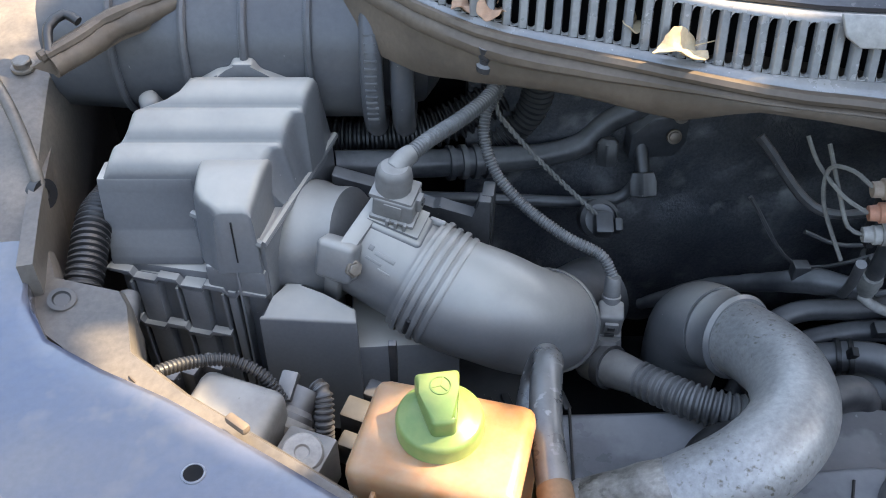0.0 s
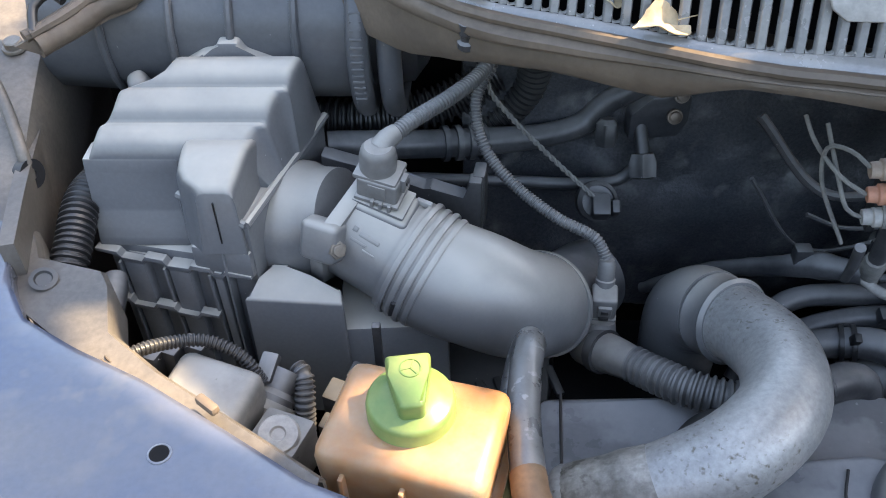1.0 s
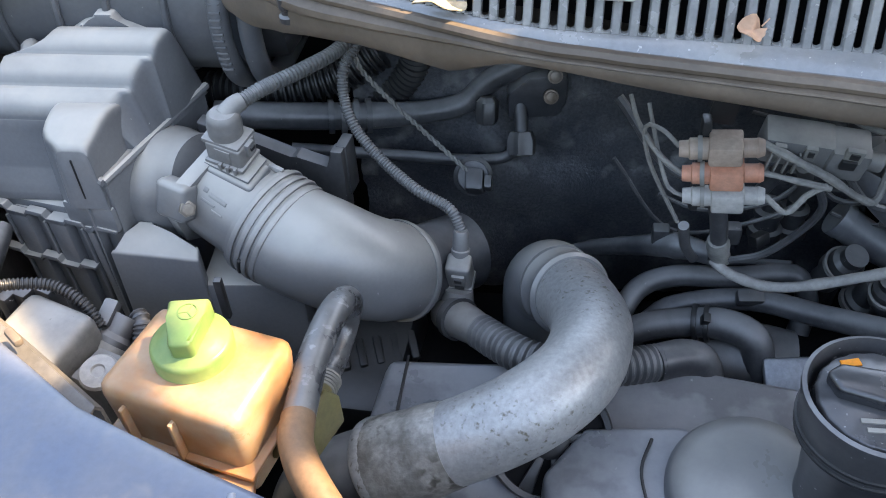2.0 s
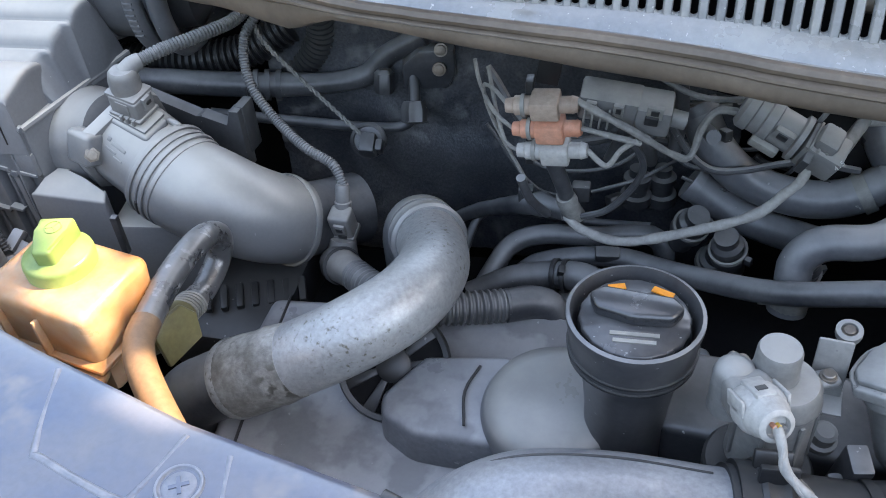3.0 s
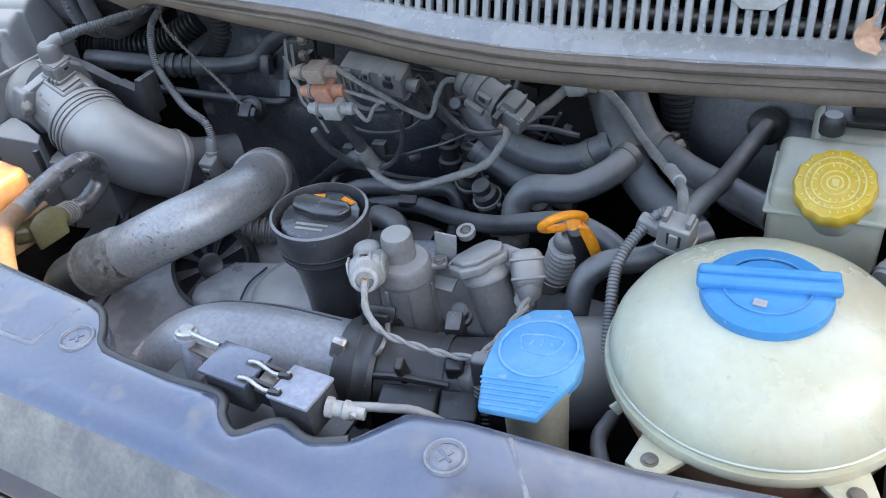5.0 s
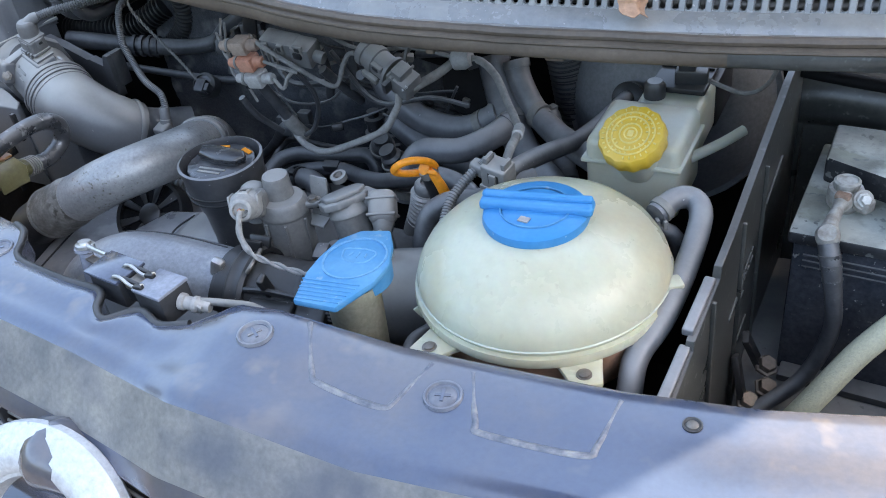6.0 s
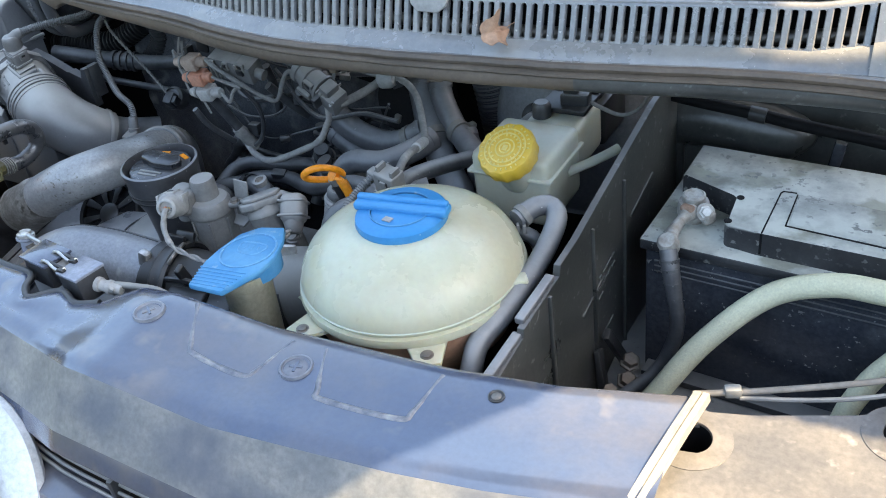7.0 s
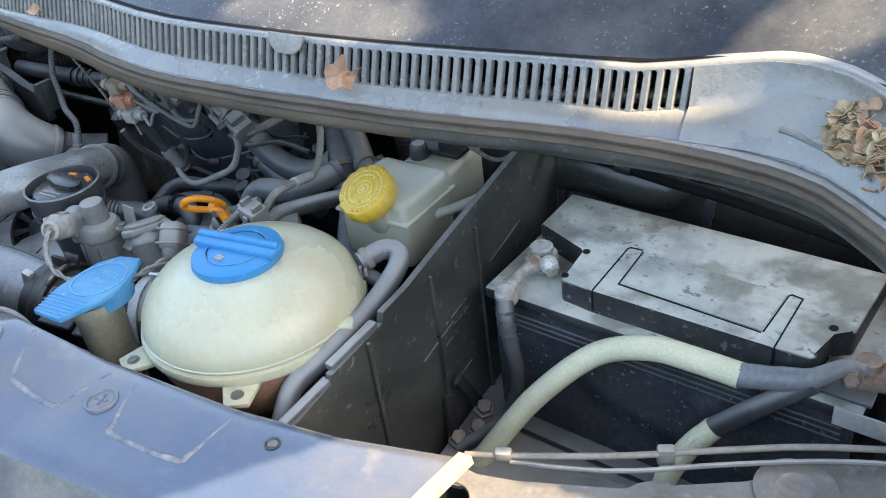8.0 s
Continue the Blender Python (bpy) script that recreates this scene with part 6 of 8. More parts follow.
part("arm", tube([(0.9665, 0.370, 0.921), (0.9625, 0.354, 0.9225), (0.959, 0.338, 0.9205), (0.9575, 0.327, 0.918)], [0.0085, 0.0052, 0.0055, 0.0072], 16, 0.003, lumps=0.08), LEAD, clampn)
part("crimp", lathe([(0, -0.011), (0.0082, -0.011), (0.0094, -0.004), (0.0094, 0.003), (0.0070, 0.0065), (0, 0.0075)], aim((0.9575, 0.3235, 0.9165), (-0.1, -0.5, 0.75)), 22), LEAD, clampn, "pale crimped cable end")
part("rust", block((0.012, 0.008, 0.006), pose(0.9645, 0.364, 0.928, 0, 0, -20), 0.002), RUST, clampn, "rusty strap")
bolt("washer", (0.980, 0.3665, 0.925), (0.35, -0.75, 0.55), 0.0062, 0.0018, LEAD, clampn, "bright washer", False)
bolt("bolt", (0.9805, 0.365, 0.926), (0.35, -0.75, 0.55), 0.0044, 0.005, BRIGHT, clampn, "bright bolt head")
part("cable", tube([(0.9585, 0.320, 0.912), (0.9635, 0.311, 0.896), (0.968, 0.308, 0.872), (0.9715, 0.308, 0.842), (0.967, 0.306, 0.812), (0.953, 0.296, 0.782), (0.92, 0.276, 0.755)], [0.0078, 0.0080, 0.0070, 0.0068, 0.0068, 0.0068, 0.0068], 18, lumps=0.05), RUBBER, clampn)
for k, (x, y, z) in enumerate(((0.9612, 0.315, 0.9035), (0.9632, 0.3115, 0.8965), (0.9655, 0.3095, 0.886))):
    part("heat_shrink_ridge", lathe([(0.007, -0.002), (0.0088 - 0.0004 * k, -0.0015), (0.0088 - 0.0004 * k, 0.0015), (0.007, 0.002), (0.007, -0.002)], aim((x, y, z), (-0.2, 0.35, 0.9)), 20), WORN_HOSE, clampn)
pos = thing("battery_cable", (1.1, 0.3, 0.72), "battery cables in a pale fibre sleeve", "battery cable")
part("sleeve", tube([(0.935, 0.255, 0.74), (0.965, 0.268, 0.79), (1.0, 0.29, 0.842), (1.046, 0.309, 0.888), (1.092, 0.309, 0.910), (1.132, 0.306, 0.913), (1.165, 0.304, 0.911)], 0.0100, 44, 0.004, flute=0.012), SLEEVE, pos, "pale woven fibre sleeve")
part("taped_end", tube([(1.161, 0.304, 0.911), (1.195, 0.306, 0.917), (1.215, 0.311, 0.921), (1.232, 0.325, 0.925), (1.245, 0.332, 0.921)], [0.0096, 0.009, 0.0075, 0.0065, 0.006], 16, lumps=0.05), BOOSTER, pos, "grey taped cable end")
part("branch", tube([(1.215, 0.311, 0.917), (1.179, 0.300, 0.887), (1.148, 0.297, 0.855)], 0.0085, 16), RUBBER, pos)
part("branch_sleeve", tube([(1.150, 0.297, 0.857), (1.133, 0.287, 0.836), (1.119, 0.276, 0.805), (1.114, 0.27, 0.77)], 0.0092, 40, flute=0.015), SLEEVE, pos)
part("terminal", lathe([(0.011, 0), (0.0115, 0.012), (0.009, 0.015), (0.009, 0.022), (0, 0.022)], pose(1.247, 0.338, 0.905), 18), RUST, pos, "rusty positive terminal")
part("terminal_clamp", block((0.034, 0.026, 0.011), pose(1.247, 0.335, 0.914, 0, 0, 12), 0.004), RUST, pos, "rusty terminal clamp")
bolt("nut", (1.239, 0.324, 0.920), (0, -1, 0.2), 0.006, 0.007, RUST, pos, "rusty nut")
part("paper_label", block((0.06, 0.002, 0.016), pose(1.262, 0.2955, 0.902, 0, 0, -6.5), 0), PALE_PLUG, pos, "worn pale label")
rodc = thing("release_cable", (1.12, 0.2, 0.9), "thin release cable clipped along the panel edge", "cable")
part("cable", tube([(1.02, 0.14, 0.925), (1.06, 0.155, 0.926), (1.12, 0.178, 0.93), (1.18, 0.208, 0.932), (1.23, 0.235, 0.93), (1.30, 0.265, 0.926)], 0.0023, 10), TAN_CABLE, rodc)
part("second_cable", tube([(1.05, 0.149, 0.922), (1.09, 0.160, 0.922), (1.13, 0.174, 0.924), (1.18, 0.199, 0.927), (1.24, 0.230, 0.926), (1.30, 0.256, 0.922)], 0.0018, 8), PLUG_GREY, rodc)
part("clip", block((0.012, 0.008, 0.014), pose(1.145, 0.192, 0.928, 0, 0, 25), 0.002), GREY_PLUG, rodc)
part("clip", block((0.012, 0.008, 0.008), pose(1.045, 0.15, 0.926, 0, 0, 20), 0.002), GREY_PLUG, rodc)

# ---- behind the battery ----
hosepipe = thing("drain_pipe", (0.9, 0.5, 0.95), "dark drain pipe under the cowl behind the battery", "pipe")
part("pipe", tube([(0.905, 0.505, 0.968), (0.952, 0.502, 0.962), (0.996, 0.50, 0.957), (1.04, 0.497, 0.951), (1.115, 0.49, 0.944), (1.22, 0.47, 0.935), (1.30, 0.45, 0.93)], 0.006, 14), DARK, hosepipe)
part("joint", lathe([(0.006, -0.008), (0.0075, -0.008), (0.0075, 0.008), (0.006, 0.008), (0.006, -0.008)], aim((1.0, 0.4995, 0.9565), (1, -0.05, -0.12)), 18), BLACK, hosepipe)
shield = thing("battery_shield", (0.99, 0.53, 0.85), "dusty dark plastic shield behind the battery", "shield")
part("plate", tube([(0.915, 0.548, 0.922), (0.95, 0.545, 0.925), (0.985, 0.542, 0.923), (1.015, 0.541, 0.918), (1.035, 0.541, 0.913), (1.045, 0.541, 0.909), (1.049, 0.541, 0.906)], [0.030, 0.031, 0.031, 0.029, 0.024, 0.016, 0.004], 28, 0.004), PARTITION, shield, "dusty bulging end")
part("strut", block((0.012, 0.010, 0.07), pose(1.072, 0.530, 0.885, 0, 8, 0), 0.003), BATTERY, shield)

# ---- dipstick ----
dip = thing("dipstick", (0.6, 0.34, 0.85), "orange oil dipstick ring handle", "dipstick")
loop_u, loop_v = Vector((0.0140, 0.0095, 0.001)), Vector((-0.003, -0.0120, 0.0120))
part("ring", tube([Vector((0.6005, 0.3255, 0.9335)) + loop_u * math.cos(a) + loop_v * math.sin(a) * (1 + 0.25 * math.cos(a)) for a in [2 * math.pi * k / 24 for k in range(25)]], 0.0036, 14, 0.002), ORANGE, dip)
part("tongue", block((0.010, 0.012, 0.004), pose(0.613, 0.333, 0.925, -30, 30, 30), 0.001), ORANGE, dip)
part("drip_tab", tube([(0.612, 0.334, 0.926), (0.617, 0.335, 0.918), (0.622, 0.336, 0.906), (0.625, 0.337, 0.894)], [0.0040, 0.0046, 0.0052, 0.0046], 12, 0.003), ORANGE, dip)
part("collar", lathe([(0.0075, -0.004), (0.009, -0.003), (0.009, 0.005), (0.006, 0.006), (0, 0.006)], aim((0.6085, 0.3385, 0.9215), (-0.3, -0.3, 1)), 18), GREY_PLUG, dip)
part("stem", tube([(0.608, 0.331, 0.930), (0.610, 0.339, 0.922), (0.612, 0.345, 0.905), (0.612, 0.347, 0.87)], [0.006, 0.0055, 0.006, 0.004], 12), ORANGE, dip)
part("guide", tube([(0.606, 0.339, 0.925), (0.611, 0.345, 0.89), (0.613, 0.35, 0.84)], 0.008, 14), BLACK, dip)
# ---- along the firewall ----
duct = thing("scuttle_duct", (-0.12, 0.64, 0.92), "grey plastic scuttle duct with vertical ribs", "air duct")
prof = [(0.612, 1.045), (0.595, 1.03), (0.586, 1.01), (0.584, 0.988), (0.590, 0.963), (0.604, 0.944), (0.63, 0.934), (0.72, 0.93)]
part("shell", thicken(sheet([[(x, y + 0.12 * max(0, -0.15 - x), z) for y, z in prof] for x in [-0.30 + 0.01 * i for i in range(26)]]), 0.004), DUCT, duct)
for x in (-0.245, -0.19, -0.145, -0.098):
    part("rib", tube([(x, y - 0.001 + 0.12 * max(0, -0.15 - x), z) for y, z in prof[:7]], 0.0032, 8), DUCT, duct)
part("flange", tube([(-0.052, y - 0.009, z - 0.002) for y, z in prof], 0.0085, 12), DUCT, duct)
for k in range(16):
    z = 1.028 - 0.0055 * k
    y = along([(q[1], q[0]) for q in prof[:1:-1] + prof[1::-1]], z + 0.002) - 0.0172
    part("tooth", block((0.009, 0.003, 0.0022), pose(-0.052, y, z, -8), 0.0006), DUCT, duct)
part("collar", tube([(-0.030, y - 0.006, z - 0.004) for y, z in prof], 0.009, 12), DUCT, duct)
part("end_cap", tube([(-0.045, 0.64, 0.985), (-0.02, 0.64, 0.985), (-0.008, 0.645, 0.985)], [0.046, 0.042, 0.02], 28), PLASTIC, duct)


hose("corrugated_hose", [(-0.13, 0.65, 0.89), (-0.095, 0.65, 0.892), (-0.041, 0.65, 0.895), (0.008, 0.66, 0.903), (0.05, 0.672, 0.925)], 0.016, "black corrugated hose below the scuttle duct", material=BLACK, ridge=0.004, pitch=0.007)
hose("corrugated_hose", [(0.039, 0.675, 0.865), (0.064, 0.675, 0.887), (0.08, 0.672, 0.916), (0.083, 0.665, 0.96)], 0.013, "black corrugated hose rising along the firewall", material=BLACK, ridge=0.003, pitch=0.006)
ac = thing("coolant_pipe", (0.04, 0.64, 0.86), "dark coolant pipe with a ribbed joint along the firewall", "metal pipe")
part("pipe", tube([(-0.09, 0.608, 0.894), (-0.068, 0.613, 0.891), (-0.012, 0.63, 0.88), (0.038, 0.644, 0.873), (0.088, 0.655, 0.871), (0.124, 0.665, 0.876), (0.147, 0.67, 0.897), (0.185, 0.672, 0.918)], [0.0125, 0.0125, 0.0125, 0.0125, 0.0105, 0.0105, 0.0105, 0.0105], 18), RUBBER, ac)
for k in range(4):
    p = Vector((0.006, 0.635, 0.877)).lerp(Vector((0.038, 0.644, 0.873)), k / 3)
    part("joint_ring", lathe([(0.011, -0.0025), (0.0155, -0.0025), (0.0155, 0.0025), (0.011, 0.0025)], aim(p, (0.95, 0.27, -0.1)), 24), RUBBER, ac)
hose("brake_line", [(-0.03, 0.618, 0.853), (0.059, 0.64, 0.833), (0.121, 0.64, 0.83), (0.158, 0.65, 0.826), (0.172, 0.652, 0.838), (0.176, 0.65, 0.85)], 0.0055, "thin black line along the firewall", n=10)
br = thing("pipe_bracket", (0.18, 0.67, 0.88), "black pipe bracket bolted to the firewall", "bracket")
part("plate", prism([(-0.022, -0.014), (0.022, -0.014), (0.030, 0.0), (0.030, 0.028), (-0.004, 0.028), (-0.022, 0.012)], 0.018, pose(0.183, 0.672, 0.882, 90, 0, 8), 0.003), RUBBER, br)
bolt("bolt", (0.201, 0.651, 0.893), (0.1, -0.9, 0.3), 0.005, 0.003, OLD_STEEL, br, "dull bolt", False)
bolt("bolt", (0.204, 0.651, 0.914), (0.1, -0.9, 0.3), 0.005, 0.003, OLD_STEEL, br, "dull bolt", False)
part("sensor", lathe([(0.008, 0), (0.0095, 0.004), (0.0095, 0.02), (0.006, 0.024), (0, 0.024)], aim((0.145, 0.648, 0.866), (0, 0.3, 0.95)), 24, wave=lambda a: 1 + 0.08 * math.sin(6 * a)), PLASTIC, br)
part("fitting", tube([(0.173, 0.66, 0.885), (0.175, 0.65, 0.872), (0.177, 0.638, 0.858)], 0.006, 12), PLASTIC, br)
part("fitting_cap", lathe([(0.006, -0.002), (0.0115, 0.0), (0.012, 0.012), (0.0095, 0.02), (0, 0.02)], aim((0.177, 0.630, 0.846), (-0.05, 0.5, 0.86)), 24, wave=lambda a: 1 + 0.12 * math.sin(6 * a)), PLASTIC, br)

probe = thing("knock_sensor_plug", (0.133, 0.61, 0.83), "round black sensor socket with a hanging wire", "sensor plug")
part("socket", lathe([(0.016, -0.02), (0.0175, -0.008), (0.0175, 0.0), (0.014, 0.004), (0.0135, 0.0), (0, 0.0)], aim((0.136, 0.603, 0.84), (0.1, -0.8, 0.6)), 28), PLASTIC, probe)
part("plug", block((0.016, 0.02, 0.02), pose(0.138, 0.597, 0.839, 35, 0, 0), 0.003), PLASTIC, probe)
part("latch", block((0.007, 0.012, 0.014), pose(0.150, 0.594, 0.840, 35, 0, 0), 0.002), PLASTIC, probe)
part("wire", twisted([(0.040, 0.612, 0.972), (0.043, 0.610, 0.946), (0.058, 0.609, 0.924), (0.078, 0.609, 0.900), (0.105, 0.606, 0.872), (0.133, 0.598, 0.848)], 0.0012, 75), WRAP, probe)

temp = thing("air_temperature_plug", (0.133, 0.5, 0.76), "grey connector on a breather joint", "sensor plug")
part("plug_neck", lathe([(0.0075, -0.016), (0.0078, -0.004), (0.0068, -0.003), (0.0068, 0.010), (0.0055, 0.013), (0, 0.013)], aim((0.1342, 0.515, 0.838), (0.02, 0.26, 0.96)), 20), PLUG_GREY, temp)
tp = pose(0.1335, 0.507, 0.814, 15, 0, -6)
body = part("plug", block((0.0205, 0.018, 0.034), tp, 0.003, 3), PLUG_GREY, temp)
part("rim", block((0.0225, 0.020, 0.006), tp @ pose(0, 0, -0.012), 0.0015), PLUG_GREY, body)
part("latch", block((0.011, 0.004, 0.013), tp @ pose(0.001, -0.0095, 0.004), 0.001), PLUG_GREY, body)
part("latch_window", block((0.006, 0.002, 0.005), tp @ pose(0.001, -0.0115, 0.005), 0.0004), BLACK, body)
part("latch_window", block((0.008, 0.002, 0.004), tp @ pose(0.001, -0.0100, -0.007), 0.0004), BLACK, body)
part("stem", tube([(0.1325, 0.503, 0.80), (0.131, 0.497, 0.783), (0.129, 0.492, 0.77)], [0.012, 0.015, 0.016], 20), PLUG_GREY, temp)
part("conduit", tube([(0.135, 0.52, 0.848), (0.124, 0.53, 0.863), (0.096, 0.54, 0.874), (0.066, 0.56, 0.887), (0.043, 0.575, 0.908), (0.033, 0.59, 0.93), (0.034, 0.6, 0.95), (0.045, 0.612, 0.968), (0.05, 0.63, 1.0)], 0.0045, 12, ridge=0.0007, pitch=0.0026), CONDUIT, temp)

breather = thing("breather_hose", (0.2, 0.43, 0.76), "grey corrugated crankcase breather hose with clamps", "hose")
part("elbow", tube([(0.122, 0.50, 0.772), (0.128, 0.490, 0.780), (0.142, 0.475, 0.788), (0.155, 0.462, 0.793)], [0.015, 0.0165, 0.0155, 0.0135], 20), PLUG_GREY, breather)
part("clamp", lathe([(0.014, -0.004), (0.0185, -0.004), (0.0185, 0.004), (0.014, 0.004)], aim((0.133, 0.484, 0.784), (0.6, -0.7, 0.35)), 24), PLASTIC, breather)
part("bellows", tube([(0.152, 0.465, 0.792), (0.17, 0.447, 0.798), (0.192, 0.43, 0.803), (0.225, 0.420, 0.803), (0.26, 0.430, 0.797), (0.292, 0.443, 0.791)], 0.0135, 20, ridge=0.0024, pitch=0.0058), CONDUIT, breather)
part("tail", tube([(0.290, 0.442, 0.791), (0.312, 0.452, 0.788), (0.327, 0.455, 0.780), (0.332, 0.450, 0.762), (0.332, 0.447, 0.735)], 0.0145, 20), RUBBER, breather)
part("clamp", lathe([(0.014, -0.005), (0.019, -0.005), (0.019, 0.005), (0.014, 0.005)], aim((0.332, 0.448, 0.752), (0, 0, 1)), 24), BLACK, breather)

vent = thing("crankcase_pipe", (0.33, 0.5, 0.74), "bent black rubber pipe with a band clamp behind the engine cover", "pipe")
part("pipe", tube([(0.25, 0.495, 0.748), (0.29, 0.505, 0.764), (0.325, 0.505, 0.772), (0.352, 0.498, 0.778), (0.372, 0.488, 0.774), (0.378, 0.480, 0.755), (0.378, 0.478, 0.735)], [0.0125, 0.0125, 0.0125, 0.0135, 0.0135, 0.013, 0.013], 18), RUBBER, vent)
for x, y, z in ((0.328, 0.5045, 0.773), (0.337, 0.502, 0.775)):
    part("clamp", lathe([(0.012, -0.002), (0.0152, -0.002), (0.0156, 0), (0.0152, 0.002), (0.012, 0.002)], aim((x, y, z), (0.95, -0.2, 0.2)), 24), BLACK, vent)
part("clamp_ear", block((0.006, 0.008, 0.010), pose(0.333, 0.494, 0.788, 20, 10, 0), 0.001), BLACK, vent)

# pipes across the back of the engine
hose("fuel_pipe", [(0.255, 0.48, 0.72), (0.271, 0.5, 0.742), (0.294, 0.52, 0.756), (0.317, 0.53, 0.766), (0.376, 0.53, 0.777), (0.432, 0.50, 0.79), (0.502, 0.44, 0.832), (0.58, 0.405, 0.872), (0.623, 0.385, 0.874), (0.652, 0.36, 0.865)], 0.0098, "smooth black pipe across the back of the engine", "pipe")
hose("fuel_pipe", [(0.25, 0.50, 0.73), (0.267, 0.52, 0.757), (0.283, 0.54, 0.774), (0.312, 0.55, 0.781), (0.363, 0.55, 0.783), (0.41, 0.553, 0.786), (0.425, 0.545, 0.765), (0.42, 0.53, 0.74)], 0.0095, "bent black pipe behind the engine cover", "pipe")
part_clip = tagged(part("pipe_clip", block((0.022, 0.012, 0.012), pose(0.372, 0.525, 0.784, 20, 0, 4), 0.002), PLASTIC, base=(0.372, 0.525, 0.784)), "grey clip on the black pipe", "pipe clip")
hose("vacuum_hose", [(0.23, 0.57, 0.73), (0.24, 0.60, 0.75), (0.262, 0.605, 0.765), (0.30, 0.60, 0.765), (0.35, 0.58, 0.775), (0.41, 0.56, 0.79)], 0.0045, "thin black vacuum hose", n=10)
hose("heater_hose", [(0.435, 0.575, 0.915), (0.453, 0.56, 0.884), (0.483, 0.555, 0.855), (0.525, 0.55, 0.842), (0.564, 0.548, 0.846), (0.6, 0.552, 0.866)], 0.0165, "thick grey rubber heater hose", n=22)
hose("heater_hose", [(0.58, 0.59, 0.92), (0.588, 0.58, 0.895), (0.602, 0.56, 0.872), (0.627, 0.53, 0.845), (0.655, 0.5, 0.833), (0.69, 0.45, 0.84), (0.71, 0.41, 0.82)], 0.0185, "thick grey rubber heater hose joining at a clamp", n=22)
hose("heater_hose", [(0.516, 0.455, 0.80), (0.517, 0.46, 0.821), (0.519, 0.47, 0.840), (0.536, 0.475, 0.855), (0.575, 0.48, 0.857), (0.604, 0.5, 0.864), (0.62, 0.53, 0.868)], 0.0142, "bent grey rubber hose on a metal stub", n=22)
hose("heater_hose", [(0.44, 0.58, 0.83), (0.475, 0.57, 0.809), (0.507, 0.56, 0.8), (0.56, 0.55, 0.79)], 0.015, "dark lower rubber hose", n=18)
hose("heater_hose", [(0.612, 0.58, 0.92), (0.619, 0.57, 0.9), (0.64, 0.555, 0.872), (0.674, 0.52, 0.867), (0.718, 0.47, 0.878), (0.76, 0.43, 0.884)], 0.014, "long grey rubber hose beside the brake booster", n=20)
hose("heater_hose", [(0.655, 0.55, 0.87), (0.675, 0.53, 0.845), (0.69, 0.5, 0.82)], 0.013, "short dark rubber hose", n=18)
for at, axis, r in (((0.578, 0.5485, 0.852), (0.8, 0.05, 0.5), 0.0165), ((0.612, 0.548, 0.860), (0.6, -0.7, -0.6), 0.0185), ((0.647, 0.548, 0.870), (0.8, -0.5, -0.1), 0.014), ((0.5165, 0.457, 0.811), (0, 0.1, 1), 0.0142)):
    c = thing("hose_clamp", at, "spring band clamp round a rubber hose", "hose clamp", "hose clamps")
    m = aim(at, axis)
    part("band", lathe([(r - 0.001, -0.005), (r + 0.0016, -0.005), (r + 0.0016, 0.005), (r - 0.001, 0.005)], m, 28), GREY_PLUG, c)
    part("ear", block((0.010, 0.005, 0.009), m @ pose(r + 0.005, 0.003, 0), 0.001), GREY_PLUG, c)
    part("ear", block((0.010, 0.004, 0.009), m @ pose(r + 0.004, -0.006, 0, 0, 0, 20), 0.001), GREY_PLUG, c)
hose("corrugated_hose", [(0.65, 0.635, 0.95), (0.652, 0.64, 0.905), (0.657, 0.64, 0.87), (0.665, 0.64, 0.81)], 0.023, "upright black corrugated hose beside the booster", n=22, material=CORRUGATED, ridge=0.003, pitch=0.007)
sensor = thing("coolant_sensor", (0.463, 0.55, 0.75), "black coolant sensor with a locking ring", "sensor")
part("body", lathe([(0.013, 0), (0.016, 0.004), (0.016, 0.014), (0.012, 0.017), (0.012, 0.034), (0.009, 0.038), (0, 0.038)], aim((0.468, 0.548, 0.757), (0.15, -0.25, 0.95)), 20), PLASTIC, sensor)
part("ring", lathe([(0.0155, 0.006), (0.0185, 0.006), (0.0185, 0.011), (0.0155, 0.011)], aim((0.468, 0.548, 0.757), (0.15, -0.25, 0.95)), 20), GREY_PLUG, sensor)
for x, y, z in ((0.419, 0.62, 0.775), (0.395, 0.61, 0.78)):
    s = thing("vacuum_nozzle", (x, y, z), "black ribbed nozzle behind the engine", "nozzle", "nozzles")
    part("body", lathe([(0.015, 0), (0.015, 0.01), (0.011, 0.012), (0.011, 0.024), (0.013, 0.025), (0.013, 0.030), (0.008, 0.032), (0.008, 0.04), (0, 0.04)], pose(x, y, z), 18), PLASTIC, s)

booster = thing("brake_booster", (0.77, 0.62, 0.76), "large black brake booster drum", "brake booster")
bx = aim((0.775, 0.60, 0.875), (-0.12, -0.93, 0.30))
part("drum", lathe([(0.115, -0.06), (0.118, -0.03), (0.118, -0.018), (0.112, -0.012), (0.10, 0.004), (0.085, 0.018), (0.06, 0.026), (0.03, 0.03), (0, 0.03)], bx, 56), BOOSTER, booster)
part("rim", lathe([(0.112, -0.026), (0.122, -0.026), (0.123, -0.021), (0.122, -0.016), (0.112, -0.016)], bx, 56), BOOSTER, booster)
part("port", lathe([(0.018, -0.004), (0.018, 0.003), (0.012, 0.006), (0.0, 0.006)], aim((0.744, 0.562, 0.893), (-0.1, -0.9, 0.4)), 24), BLACK, booster)
